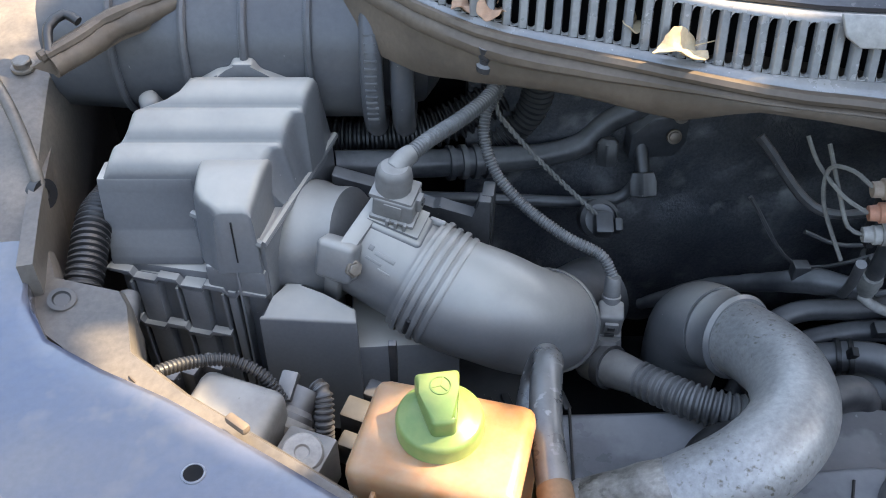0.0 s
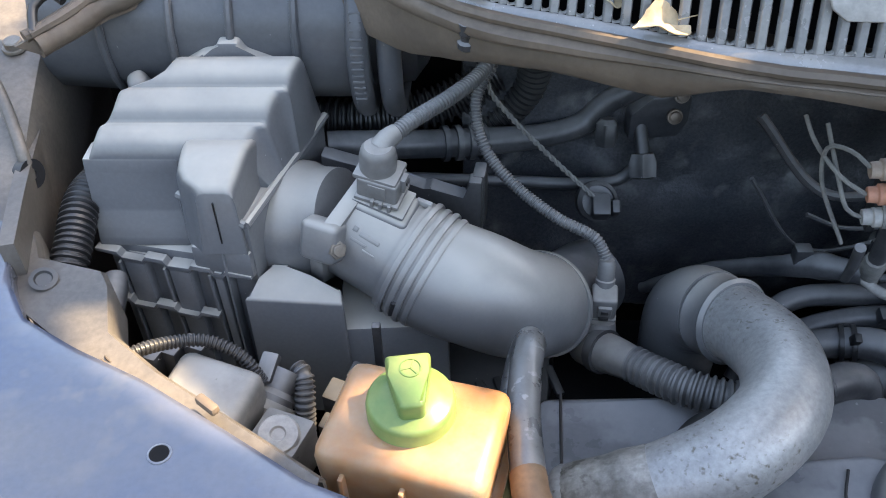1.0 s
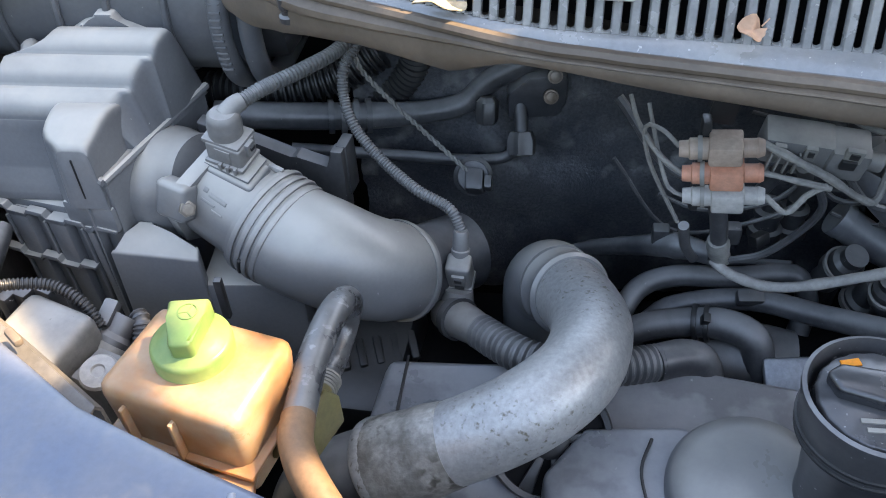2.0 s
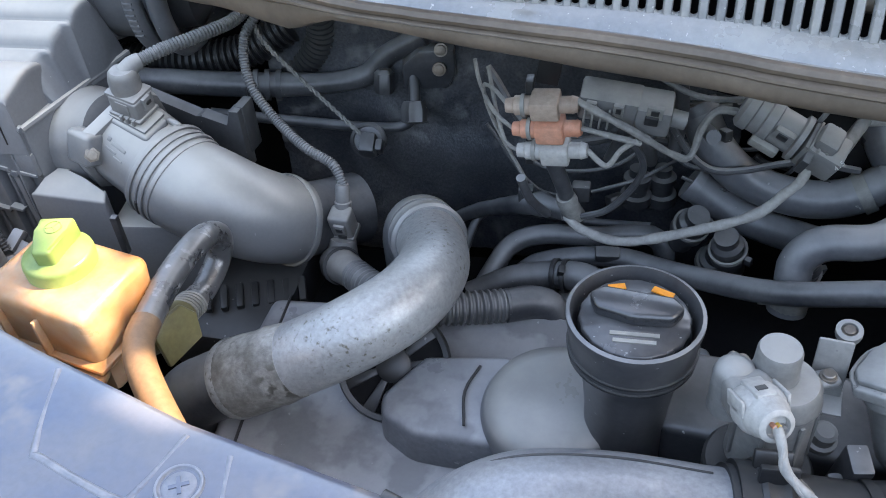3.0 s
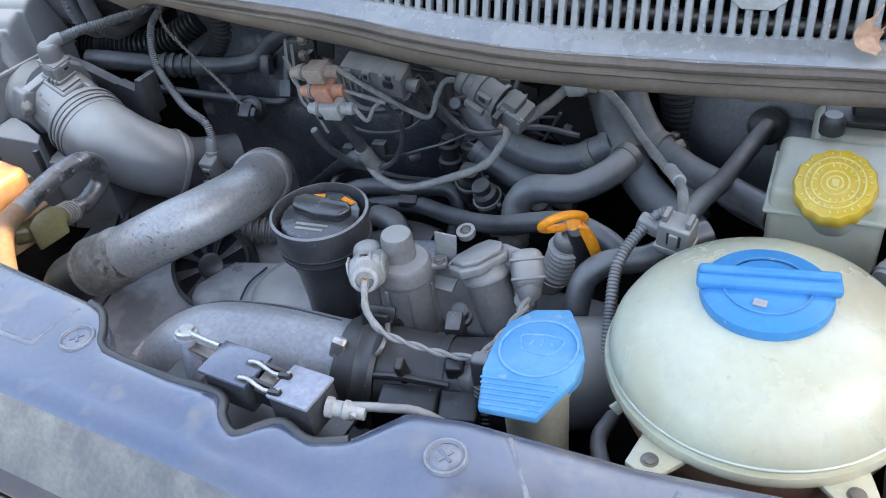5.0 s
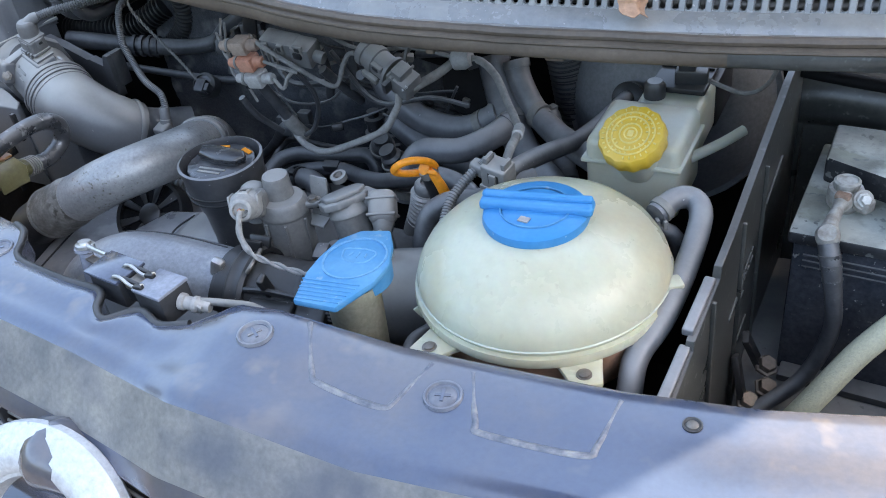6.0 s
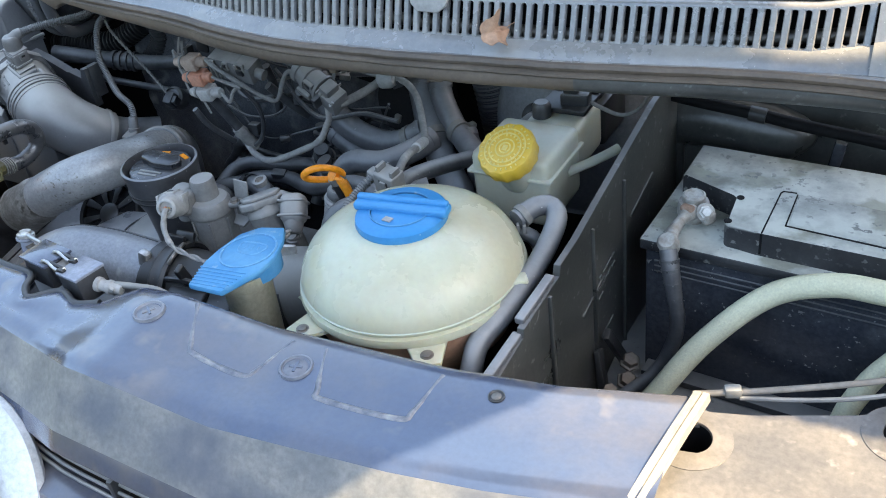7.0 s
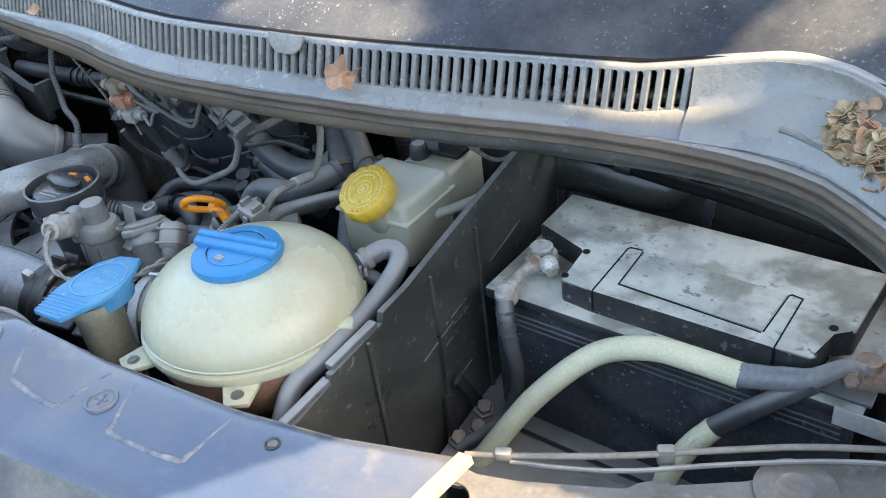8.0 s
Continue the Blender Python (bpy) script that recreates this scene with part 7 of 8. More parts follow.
part("hose", tube([(0.744, 0.565, 0.892), (0.742, 0.553, 0.895), (0.728, 0.52, 0.888), (0.713, 0.465, 0.893), (0.699, 0.4, 0.914), (0.690, 0.35, 0.928), (0.685, 0.325, 0.925)], 0.009, 16), RUBBER, booster)
part("master_cylinder", tube([(0.775, 0.58, 0.875), (0.785, 0.48, 0.875), (0.79, 0.41, 0.873)], 0.022, 24), CAST, booster)

tplug = thing("tank_connector", (0.685, 0.31, 0.93), "dusty grey connector beside the coolant tank", "connector")
tq = pose(0.690, 0.312, 0.944, 8, 6, -14)
part("body", block((0.025, 0.020, 0.030), tq, 0.0025, 3), PLUG_GREY, tplug)
part("rim", block((0.028, 0.023, 0.005), tq @ pose(0, 0, -0.009), 0.0015), PLUG_GREY, tplug)
part("window", block((0.011, 0.002, 0.012), tq @ pose(0.001, -0.0095, 0.004), 0.0005), BLACK, tplug, "dark recess")
part("tongue", block((0.007, 0.003, 0.014), tq @ pose(0.001, -0.0108, 0.003), 0.001), PLUG_GREY, tplug)
for x in (-0.009, 0.009):
    part("prong", block((0.004, 0.012, 0.008), tq @ pose(x, 0, 0.017), 0.001), PLUG_GREY, tplug)
part("arm", block((0.024, 0.012, 0.012), tq @ pose(-0.020, 0.004, -0.004, 0, 12, 0), 0.003, 3), PLUG_GREY, tplug)
part("conduit", tube([(0.682, 0.33, 0.952), (0.672, 0.325, 0.948), (0.658, 0.31, 0.936), (0.650, 0.29, 0.924), (0.650, 0.265, 0.905), (0.652, 0.24, 0.88), (0.655, 0.22, 0.84)], 0.0046, 14, ridge=0.0007, pitch=0.0028), CONDUIT, tplug)
hose("vent_hose", [(0.614, 0.285, 0.845), (0.618, 0.29, 0.875), (0.623, 0.3, 0.899), (0.639, 0.31, 0.910), (0.667, 0.32, 0.911), (0.690, 0.335, 0.918), (0.71, 0.35, 0.92)], 0.0105, "grey rubber hose bending over beside the coolant tank", n=18)
hose("vent_hose", [(0.664, 0.20, 0.86), (0.66, 0.17, 0.87), (0.668, 0.145, 0.872), (0.682, 0.127, 0.86), (0.688, 0.118, 0.82)], 0.006, "thin black hose around the foot of the coolant tank", n=12)

# wiring at the back
T3 = thing("injector_plug_bank", (0.32, 0.48, 0.9), "three stacked wiring plugs, brown, salmon and grey", "connector")
for mat, a, b, label in ((BROWN_PLUG, (0.289, 0.482, 0.964), (0.343, 0.478, 0.970), "brown plug"), (PINK_PLUG, (0.294, 0.484, 0.942), (0.346, 0.477, 0.950), "salmon plug"), (PALE_PLUG, (0.297, 0.486, 0.921), (0.351, 0.480, 0.928), "pale grey plug")):
    a, b = Vector(a), Vector(b)
    d = b - a
    p = part("plug", lathe([(0.0055, 0), (0.006, 0.006), (0.0075, 0.007), (0.0075, 0.040), (0.0065, 0.041), (0.0065, 0.049), (0.007, 0.050), (0.0055, d.length), (0, d.length)], aim(a, d), 18), mat, T3, label)
    part("housing", block((0.022, 0.020, 0.017), Matrix.Translation(a + d * 0.55) @ pose(0, 0, 0, 10, -6, -6), 0.002), mat, p)
    part("ring", lathe([(0.006, 0.012), (0.0088, 0.012), (0.0088, 0.015), (0.006, 0.015)], aim(a, d), 18), GREY_PLUG, p)
part("bracket", block((0.006, 0.012, 0.075), pose(0.306, 0.492, 0.945), 0.001), BLACK, T3)
part("strap", block((0.018, 0.004, 0.06), pose(0.322, 0.505, 1.0, 0, 10, 0), 0.001), BLACK, T3)

G = thing("wiring_connector", (0.38, 0.49, 0.93), "dusty grey two-part wiring connector", "connector")
part("half", block((0.046, 0.024, 0.024), pose(0.366, 0.492, 0.965, 15, 6, -4), 0.003), PLUG_GREY, G)
part("half", block((0.026, 0.026, 0.026), pose(0.398, 0.488, 0.960, 15, 6, -4), 0.003), PLUG_GREY, G)
part("latch", block((0.010, 0.006, 0.008), pose(0.396, 0.474, 0.962, 15, 6, -4), 0.001), BLACK, G)
part("cuff", tube([(0.409, 0.487, 0.957), (0.421, 0.487, 0.954)], 0.007, 14), PLUG_GREY, G)
part("wire", tube([(0.342, 0.478, 0.973), (0.361, 0.472, 0.966), (0.387, 0.472, 0.951), (0.413, 0.482, 0.928), (0.428, 0.49, 0.920), (0.435, 0.5, 0.940), (0.445, 0.503, 0.954), (0.464, 0.503, 0.953)], 0.0028, 8, 0.004, lumps=0.3), WRAP, G)
part("wire", tube([(0.346, 0.477, 0.950), (0.371, 0.472, 0.947), (0.39, 0.474, 0.941)], 0.0024, 8, 0.004, lumps=0.3), WRAP, G)
part("wire", tube([(0.351, 0.48, 0.928), (0.366, 0.474, 0.919), (0.376, 0.474, 0.934), (0.388, 0.474, 0.944)], 0.0022, 8, 0.004), WRAP, G)
part("wire", tube([(0.384, 0.48, 0.938), (0.394, 0.489, 0.912), (0.389, 0.5, 0.882), (0.37, 0.51, 0.848), (0.348, 0.52, 0.83)], 0.003, 8, 0.004), RUBBER, G)

R = thing("round_wiring_connector", (0.5, 0.49, 0.92), "dusty dark round wiring connector with a numbered tag", "connector")
a, b = Vector((0.462, 0.504, 0.960)), Vector((0.508, 0.488, 0.940))
part("socket", lathe([(0.013, 0), (0.016, 0.003), (0.016, 0.010), (0.0145, 0.011), (0.0145, 0.018), (0.0165, 0.019), (0.0165, 0.026), (0.0145, 0.027), (0.0145, 0.044), (0.018, 0.045), (0.018, 0.049), (0, 0.049)], aim(a, b - a), 26), PLUG_GREY, R)
part("plug", block((0.03, 0.026, 0.026), pose(0.519, 0.482, 0.936, 20, 22, -18), 0.003), PLUG_GREY, R)
part("latch", block((0.016, 0.006, 0.012), pose(0.490, 0.480, 0.950, 20, 22, -18), 0.002), PLUG_GREY, R)
part("latch_slot", block((0.008, 0.004, 0.006), pose(0.489, 0.4775, 0.9505, 20, 22, -18), 0.001), BLACK, R)
part("cap", block((0.016, 0.020, 0.012), pose(0.521, 0.476, 0.951, 20, 22, -18), 0.003), PLUG_GREY, R)
tag = bpy.data.curves.new("tag_text", "FONT")
tag.body, tag.size, tag.extrude, tag.align_x, tag.align_y = "415", 0.0055, 0.0002, "CENTER", "CENTER"
text = new("tag_text", tag)
tag.materials.append(PRINT)
text.parent = R
text.matrix_local = Matrix.Translation(Vector((0.5285, 0.4635, 0.9375)) - R.location) @ pose(0, 0, 0, 65, 20, 0) @ pose(0, 0, 0, 0, 0, 62)
part("harness", tube([(0.512, 0.478, 0.925), (0.509, 0.48, 0.910), (0.502, 0.482, 0.898), (0.483, 0.485, 0.872), (0.442, 0.49, 0.848), (0.386, 0.5, 0.822), (0.352, 0.51, 0.822), (0.333, 0.52, 0.830)], 0.0042, 12, 0.004, lumps=0.22), PALE_WRAP, R)

J = thing("wire_junction", (0.56, 0.535, 0.92), "grey taped wire junction with a long branch", "wiring")
part("knot", lathe([(0.006, -0.012), (0.011, -0.008), (0.012, 0.004), (0.009, 0.012), (0, 0.013)], aim((0.566, 0.533, 0.941), (0.9, 0, 0.2)), 16), PALE_PLUG, J)
part("wire", tube([(0.528, 0.480, 0.929), (0.535, 0.492, 0.930), (0.547, 0.513, 0.933), (0.560, 0.532, 0.940)], 0.0052, 12, 0.005, lumps=0.15), WRAP, J)
part("wire", tube([(0.572, 0.535, 0.942), (0.591, 0.533, 0.939), (0.612, 0.518, 0.930), (0.639, 0.478, 0.921), (0.666, 0.43, 0.924), (0.683, 0.38, 0.944), (0.690, 0.345, 0.953), (0.690, 0.325, 0.945)], 0.0042, 10, 0.005, lumps=0.15), WRAP, J)
part("sleeve", tube([(0.671, 0.420, 0.929), (0.683, 0.382, 0.944)], 0.0056, 10), PALE_PLUG, J)
part("branch", tube([(0.56, 0.54, 0.944), (0.53, 0.55, 0.938), (0.50, 0.56, 0.93)], 0.005, 10), RUBBER, J)

H = thing("engine_harness", (0.3, 0.54, 0.8), "black taped engine harness with clips", "wiring")
part("trunk", tube([(0.335, 0.522, 0.833), (0.31, 0.54, 0.825), (0.284, 0.56, 0.806), (0.237, 0.6, 0.762), (0.19, 0.62, 0.72)], [0.009, 0.011, 0.009, 0.007, 0.006], 12, 0.005, lumps=0.15), RUBBER, H)
part("branch", tube([(0.322, 0.49, 0.915), (0.331, 0.505, 0.876), (0.337, 0.518, 0.842)], 0.0068, 12), RUBBER, H)
part("branch_end", tube([(0.333, 0.51, 0.86), (0.338, 0.52, 0.838), (0.342, 0.528, 0.825)], 0.0085, 12, 0.004, lumps=0.3), WRAP, H)
part("branch", tube([(0.30, 0.478, 0.90), (0.306, 0.49, 0.87), (0.318, 0.515, 0.835)], 0.004, 10), RUBBER, H)
part("clip", block((0.014, 0.012, 0.022), pose(0.296, 0.55, 0.825), 0.002), PLASTIC, H)
part("clip", block((0.016, 0.012, 0.016), pose(0.346, 0.53, 0.85), 0.002), PLASTIC, H)
for pts in ([(0.289, 0.482, 0.966), (0.278, 0.492, 0.972), (0.268, 0.505, 0.965), (0.275, 0.51, 0.93), (0.30, 0.505, 0.88)], [(0.294, 0.484, 0.942), (0.278, 0.495, 0.949), (0.264, 0.515, 0.962), (0.258, 0.53, 0.975)], [(0.297, 0.486, 0.921), (0.287, 0.49, 0.925), (0.279, 0.50, 0.945), (0.27, 0.52, 0.975)]):
    part("wire", tube(pts, 0.0016, 8), WRAP, H)
for x, y, z, rx, rz in ((0.375, 0.55, 0.90, 20, 30), (0.395, 0.55, 0.885, 40, -20), (0.42, 0.54, 0.93, 0, 60), (0.44, 0.55, 0.905, 70, 10), (0.50, 0.555, 0.955, 60, 80), (0.52, 0.56, 0.97, 80, 40), (0.46, 0.54, 0.975, 80, 60), (0.41, 0.55, 0.975, 80, 100)):
    d = Matrix.Translation((x, y, z)) @ pose(0, 0, 0, rx, 0, rz)
    part("loose_tube", tube([d @ Vector((0, 0, -0.04)), d @ Vector((0.004, 0, 0)), d @ Vector((0, 0.004, 0.04))], 0.006, 10), RUBBER, H)
# more latches, windows and ribs on the connectors
for at, rx, ry, rz, w in (((0.352, 0.478, 0.968), 15, 6, -4, 0.008), ((0.372, 0.4775, 0.9665), 15, 6, -4, 0.008), ((0.398, 0.4735, 0.9685), 15, 6, -4, 0.012)):
    part("latch", block((w, 0.004, 0.012), pose(*at, rx, ry, rz), 0.001), GREY_PLUG, G)
    part("latch_window", block((w * 0.5, 0.002, 0.005), pose(at[0], at[1] - 0.0025, at[2] + 0.001, rx, ry, rz), 0.0004), BLACK, G)
for k in range(4):
    part("rib", block((0.0016, 0.003, 0.020), pose(0.347 + 0.006 * k, 0.4785, 0.9575, 15, 6, -4), 0.0005), GREY_PLUG, G)
part("back_rail", block((0.11, 0.01, 0.016), pose(0.40, 0.515, 0.985, 10, 6, -4), 0.003), PLASTIC, G)
for k in range(3):
    part("rib", block((0.002, 0.026, 0.004), pose(0.512 + 0.006 * k, 0.4785, 0.9515 - 0.002 * k, 20, 22, -18), 0.0005), GREY_PLUG, R)
part("ear", block((0.006, 0.010, 0.016), pose(0.505, 0.468, 0.936, 20, 22, -18), 0.001), PLASTIC, R)
part("ear", block((0.022, 0.006, 0.008), pose(0.478, 0.483, 0.938, 20, 22, -18), 0.0015), GREY_PLUG, R)
part("strap", block((0.004, 0.002, 0.075), pose(0.522, 0.494, 0.968, 0, 24, -10), 0.0008), PLUG_GREY, R, "thin grey strap")
clutter = random.Random(5)
LOOSE = thing("wire_bundle", (0.45, 0.55, 0.85), "tangle of thin black wires and small clips behind the engine", "wiring")
for k in range(11):
    x, y, z = clutter.uniform(0.34, 0.50), clutter.uniform(0.535, 0.59), clutter.uniform(0.84, 0.99)
    a, long, sag = clutter.uniform(-0.7, 0.7), clutter.uniform(0.05, 0.12), clutter.uniform(0.01, 0.05)
    ends = [(x - long * math.cos(a), y + clutter.uniform(-0.01, 0.03), z - long * math.sin(a)), (x - long * 0.4, y - 0.006, z - sag), (x + long * 0.4, y - 0.004, z - sag * 0.7), (x + long * math.cos(a), y + clutter.uniform(-0.01, 0.03), z + long * math.sin(a))]
    part("wire", tube(ends, clutter.choice((0.0018, 0.0024, 0.003, 0.0042)), 8, 0.008, lumps=0.12), clutter.choice((WRAP, RUBBER, RUBBER, BLACK)), LOOSE)
for k in range(16):
    x, y, z = clutter.uniform(0.36, 0.62), clutter.uniform(0.53, 0.58), clutter.uniform(0.80, 0.985)
    part("clip", block((clutter.uniform(0.007, 0.016), 0.010, clutter.uniform(0.006, 0.013)), pose(x, y, z, clutter.uniform(-30, 30), clutter.uniform(-30, 30), clutter.uniform(-40, 40)), 0.0015), clutter.choice((PLASTIC, GREY_PLUG, BLACK)), LOOSE)
for at, axis in (((0.44, 0.545, 0.80), (0.2, -0.4, 0.9)), ((0.53, 0.50, 0.795), (0.1, -0.3, 0.95)), ((0.475, 0.515, 0.80), (-0.2, -0.3, 0.9))):
    m = aim(at, axis)
    s = thing("pipe_union", at, "dusty black pipe union with a spring clip", "pipe fitting", "pipe unions")
    part("body", lathe([(0.012, -0.02), (0.0125, 0.0), (0.016, 0.002), (0.016, 0.010), (0.013, 0.012), (0.0135, 0.022), (0.010, 0.026), (0.010, 0.034), (0, 0.034)], m, 22), PLASTIC, s)
    part("spring_clip", lathe([(0.0145, 0.012), (0.0165, 0.012), (0.0165, 0.0145), (0.0145, 0.0145), (0.0145, 0.012)], m, 22), GREY_PLUG, s)
    part("ear", block((0.008, 0.005, 0.010), m @ pose(0.018, 0, 0.008), 0.001), PLASTIC, s)
throttle_body = thing("turbo_housing", (0.55, 0.6, 0.84), "large round dark metal housing against the firewall", "engine housing")
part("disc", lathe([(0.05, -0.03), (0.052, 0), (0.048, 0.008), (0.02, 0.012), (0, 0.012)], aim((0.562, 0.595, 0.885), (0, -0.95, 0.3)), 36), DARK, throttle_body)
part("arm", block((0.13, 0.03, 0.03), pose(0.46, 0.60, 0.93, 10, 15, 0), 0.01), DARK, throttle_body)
# ---- wing and lower corner by the air filter box ----
wing = thing("front_wing", (-0.36, 0.6, 0.9), "dusty sunlit wing rail with a bolt and bonnet stay", "car wing")
edge = [(-0.268, 0.42, 0.925), (-0.284, 0.49, 0.945), (-0.294, 0.55, 0.966), (-0.304, 0.62, 0.985), (-0.315, 0.70, 1.005), (-0.33, 0.80, 1.02)]
rows = []
for x, y, z in curve_points(edge, 0.02)[0]:
    rows.append([(x + 0.006, y, z - 0.10), (x + 0.004, y, z - 0.02), (x, y, z - 0.003), (x - 0.006, y, z), (x - 0.035, y, z + 0.001), (x - 0.055, y, z - 0.004), (x - 0.075, y, z + 0.006), (x - 0.16, y - 0.02, z + 0.0), (x - 0.26, y - 0.04, z - 0.05), (x - 0.28, y - 0.04, z - 0.3)])
part("rail", thicken(sheet(rows), 0.003), BODY_PAINT, wing)
bolt("bolt", (-0.322, 0.611, 0.985), (0, -0.1, 1), 0.007, 0.006, OLD_STEEL, wing, "rusty bolt head", False)
stay = part("stay", tube([(-0.286, 0.509, 0.945), (-0.287, 0.512, 0.956), (-0.303, 0.54, 0.975), (-0.319, 0.562, 0.993), (-0.36, 0.61, 1.03)], 0.0045, 12), BODY_PAINT, wing, "painted bonnet stay rod")
part("stay_eye", lathe([(0.004, -0.004), (0.011, -0.004), (0.011, 0.004), (0.004, 0.004)], aim((-0.285, 0.506, 0.942), (0.9, -0.3, 0.2)), 20), BLACK, stay)
seal_end = thing("seal_end", (-0.24, 0.56, 1.0), "frayed end of the brown rubber bonnet seal", "rubber seal")
SEAL_END = [(-0.270, 0.549, 1.020), (-0.252, 0.569, 1.024), (-0.236, 0.587, 1.029), (-0.212, 0.604, 1.034), (-0.18, 0.625, 1.041)]
part("rubber", tube(SEAL_END, [0.009, 0.0095, 0.0095, 0.009, 0.009], 10, 0.006, lumps=0.2), SEAL, seal_end)
for k, r in enumerate((0.0045, 0.004, 0.0036)):
    part("fold", tube([(x - 0.004 + 0.004 * k, y - 0.006 + 0.005 * k + 0.002 * math.sin(9 * x * (k + 2)), z + 0.0085 + 0.001 * k) for x, y, z in SEAL_END], r, 8, 0.006, lumps=0.3), SEAL, seal_end)
part("flap", thicken(sheet([[(x - 0.010 + 0.006 * k, y - 0.010 + 0.006 * k, z + 0.004 - 0.007 * k + 0.0015 * math.sin(40 * x)) for x, y, z in SEAL_END] for k in range(3)]), 0.003), SEAL, seal_end)
part("curl", tube([(-0.268, 0.548, 1.03), (-0.272, 0.566, 1.040), (-0.264, 0.578, 1.044), (-0.254, 0.575, 1.04)], 0.0035, 10), BLACK, seal_end)
plate = thing("panel_bracket", (-0.22, 0.4, 0.85), "beige dusty bracket plate with a hole beside the panel", "bracket")
ledge = [(-0.272, 0.465), (-0.258, 0.437), (-0.212, 0.424), (-0.203, 0.41), (-0.190, 0.370), (-0.152, 0.339), (-0.087, 0.296), (-0.047, 0.269)]
low_in = [(-0.272, 0.42), (-0.258, 0.395), (-0.212, 0.36), (-0.203, 0.355), (-0.193, 0.35), (-0.155, 0.32), (-0.09, 0.28), (-0.05, 0.255)]
part("plate", thicken(sheet([[(x, y, 0.925), (x + 0.002, y + 0.003, 0.92), (x + 0.003, y + 0.004, 0.89)][::-1] + [(x + (a - x) * k / 3, y + (b - y) * k / 3, 0.925 - 0.001 * k) for k in (1, 2, 3)] for (x, y), (a, b) in zip(ledge, low_in)]), 0.002), BODY_PAINT, plate)
part("hole", lathe([(0.008, 0), (0.009, 0.0015), (0.006, 0.002), (0.005, 0.0005), (0, 0.0005)], aim((-0.246, 0.415, 0.9255), (0.2, -0.2, 1)), 18), BLACK, plate)
part("clip", block((0.016, 0.006, 0.006), pose(-0.113, 0.309, 0.934, 0, 0, -38), 0.002), SEAL, plate)
hose("corrugated_hose", [(-0.262, 0.42, 0.85), (-0.254, 0.44, 0.885), (-0.252, 0.47, 0.905), (-0.255, 0.51, 0.915), (-0.26, 0.56, 0.90)], 0.0125, "black corrugated hose beside the air filter box", material=BLACK, n=20, ridge=0.0022, pitch=0.0046)
hose("drain_hose", [(-0.235, 0.41, 0.84), (-0.228, 0.45, 0.865), (-0.232, 0.475, 0.87)], 0.009, "short black drain hose", n=14)

mod = thing("headlamp_module", (-0.135, 0.352, 0.84), "dusty grey domed module cover with a corrugated cable", "module")
part("cover", block((0.058, 0.05, 0.055), pose(-0.133, 0.354, 0.868, 6, 4, -18), 0.008, 3), VALVE, mod)
part("foot", block((0.066, 0.058, 0.02), pose(-0.133, 0.354, 0.842, 0, 0, -18), 0.004), BLACK, mod)
part("cable", tube([(-0.188, 0.347, 0.917), (-0.172, 0.362, 0.917), (-0.155, 0.377, 0.909), (-0.135, 0.384, 0.902), (-0.115, 0.380, 0.892), (-0.104, 0.374, 0.875)], 0.0040, 12, ridge=0.0010, pitch=0.0028), BLACK, mod)
part("cable_tail", tube([(-0.194, 0.34, 0.913), (-0.183, 0.352, 0.918)], 0.0062, 12, ridge=0.0012, pitch=0.003), SEAL, mod)
for x, y, s in ((-0.165, 0.39, 0.014), (-0.15, 0.395, 0.018), (-0.175, 0.385, 0.01)):
    part("lug", block((s, 0.012, 0.03), pose(x, y, 0.875, 0, 0, -20), 0.002), PLASTIC, mod)
plugs = thing("headlamp_plug", (-0.095, 0.375, 0.83), "grey bulb connector with a conduit", "connector")
part("body", lathe([(0.013, 0), (0.0145, 0.004), (0.0145, 0.016), (0.011, 0.02), (0.011, 0.034), (0, 0.034)], aim((-0.104, 0.362, 0.852), (0.35, 0.75, 0.45)), 18), PLASTIC, plugs)
part("collar", lathe([(0.013, 0.006), (0.017, 0.006), (0.017, 0.012), (0.013, 0.012)], aim((-0.104, 0.362, 0.852), (0.35, 0.75, 0.45)), 18), GREY_PLUG, plugs)
part("latch", block((0.012, 0.02, 0.008), pose(-0.102, 0.385, 0.876, 25, 0, -15), 0.002), PLASTIC, plugs)
part("conduit", tube([(-0.086, 0.392, 0.868), (-0.08, 0.385, 0.866), (-0.079, 0.372, 0.85), (-0.080, 0.36, 0.82)], 0.0065, 12, ridge=0.0016, pitch=0.0036), CORRUGATED, plugs)
stop = thing("rubber_buffer", (-0.086, 0.331, 0.85), "pale rubber buffer disc on a grey block", "buffer")
part("disc", lathe([(0.0125, 0), (0.0135, 0.0015), (0.012, 0.004), (0.005, 0.0045), (0.004, 0.003), (0, 0.003)], aim((-0.086, 0.331, 0.876), (0.1, -0.25, 0.95)), 28), PALE_PLUG, stop)
part("block", block((0.034, 0.03, 0.04), pose(-0.086, 0.336, 0.855, 0, 0, -20), 0.003), VALVE, stop)
small = thing("wiring_clips", (-0.05, 0.38, 0.82), "small black connector blocks below the air filter box", "connector")
for x, y, z, s in ((-0.058, 0.392, 0.845, 0.022), (-0.045, 0.405, 0.85, 0.018), (-0.062, 0.37, 0.84, 0.016), (-0.03, 0.395, 0.86, 0.012), (-0.052, 0.355, 0.83, 0.02)):
    part("block", block((s, s * 0.8, 0.028), pose(x, y, z - 0.012, 8, 5, -20), 0.002), BLACK, small)
part("pin", block((0.006, 0.006, 0.04), pose(-0.035, 0.425, 0.855), 0.001), PLASTIC, small)
relay = thing("ribbed_housing", (0.05, 0.47, 0.7), "black ribbed plastic housing below the intake elbow", "housing")
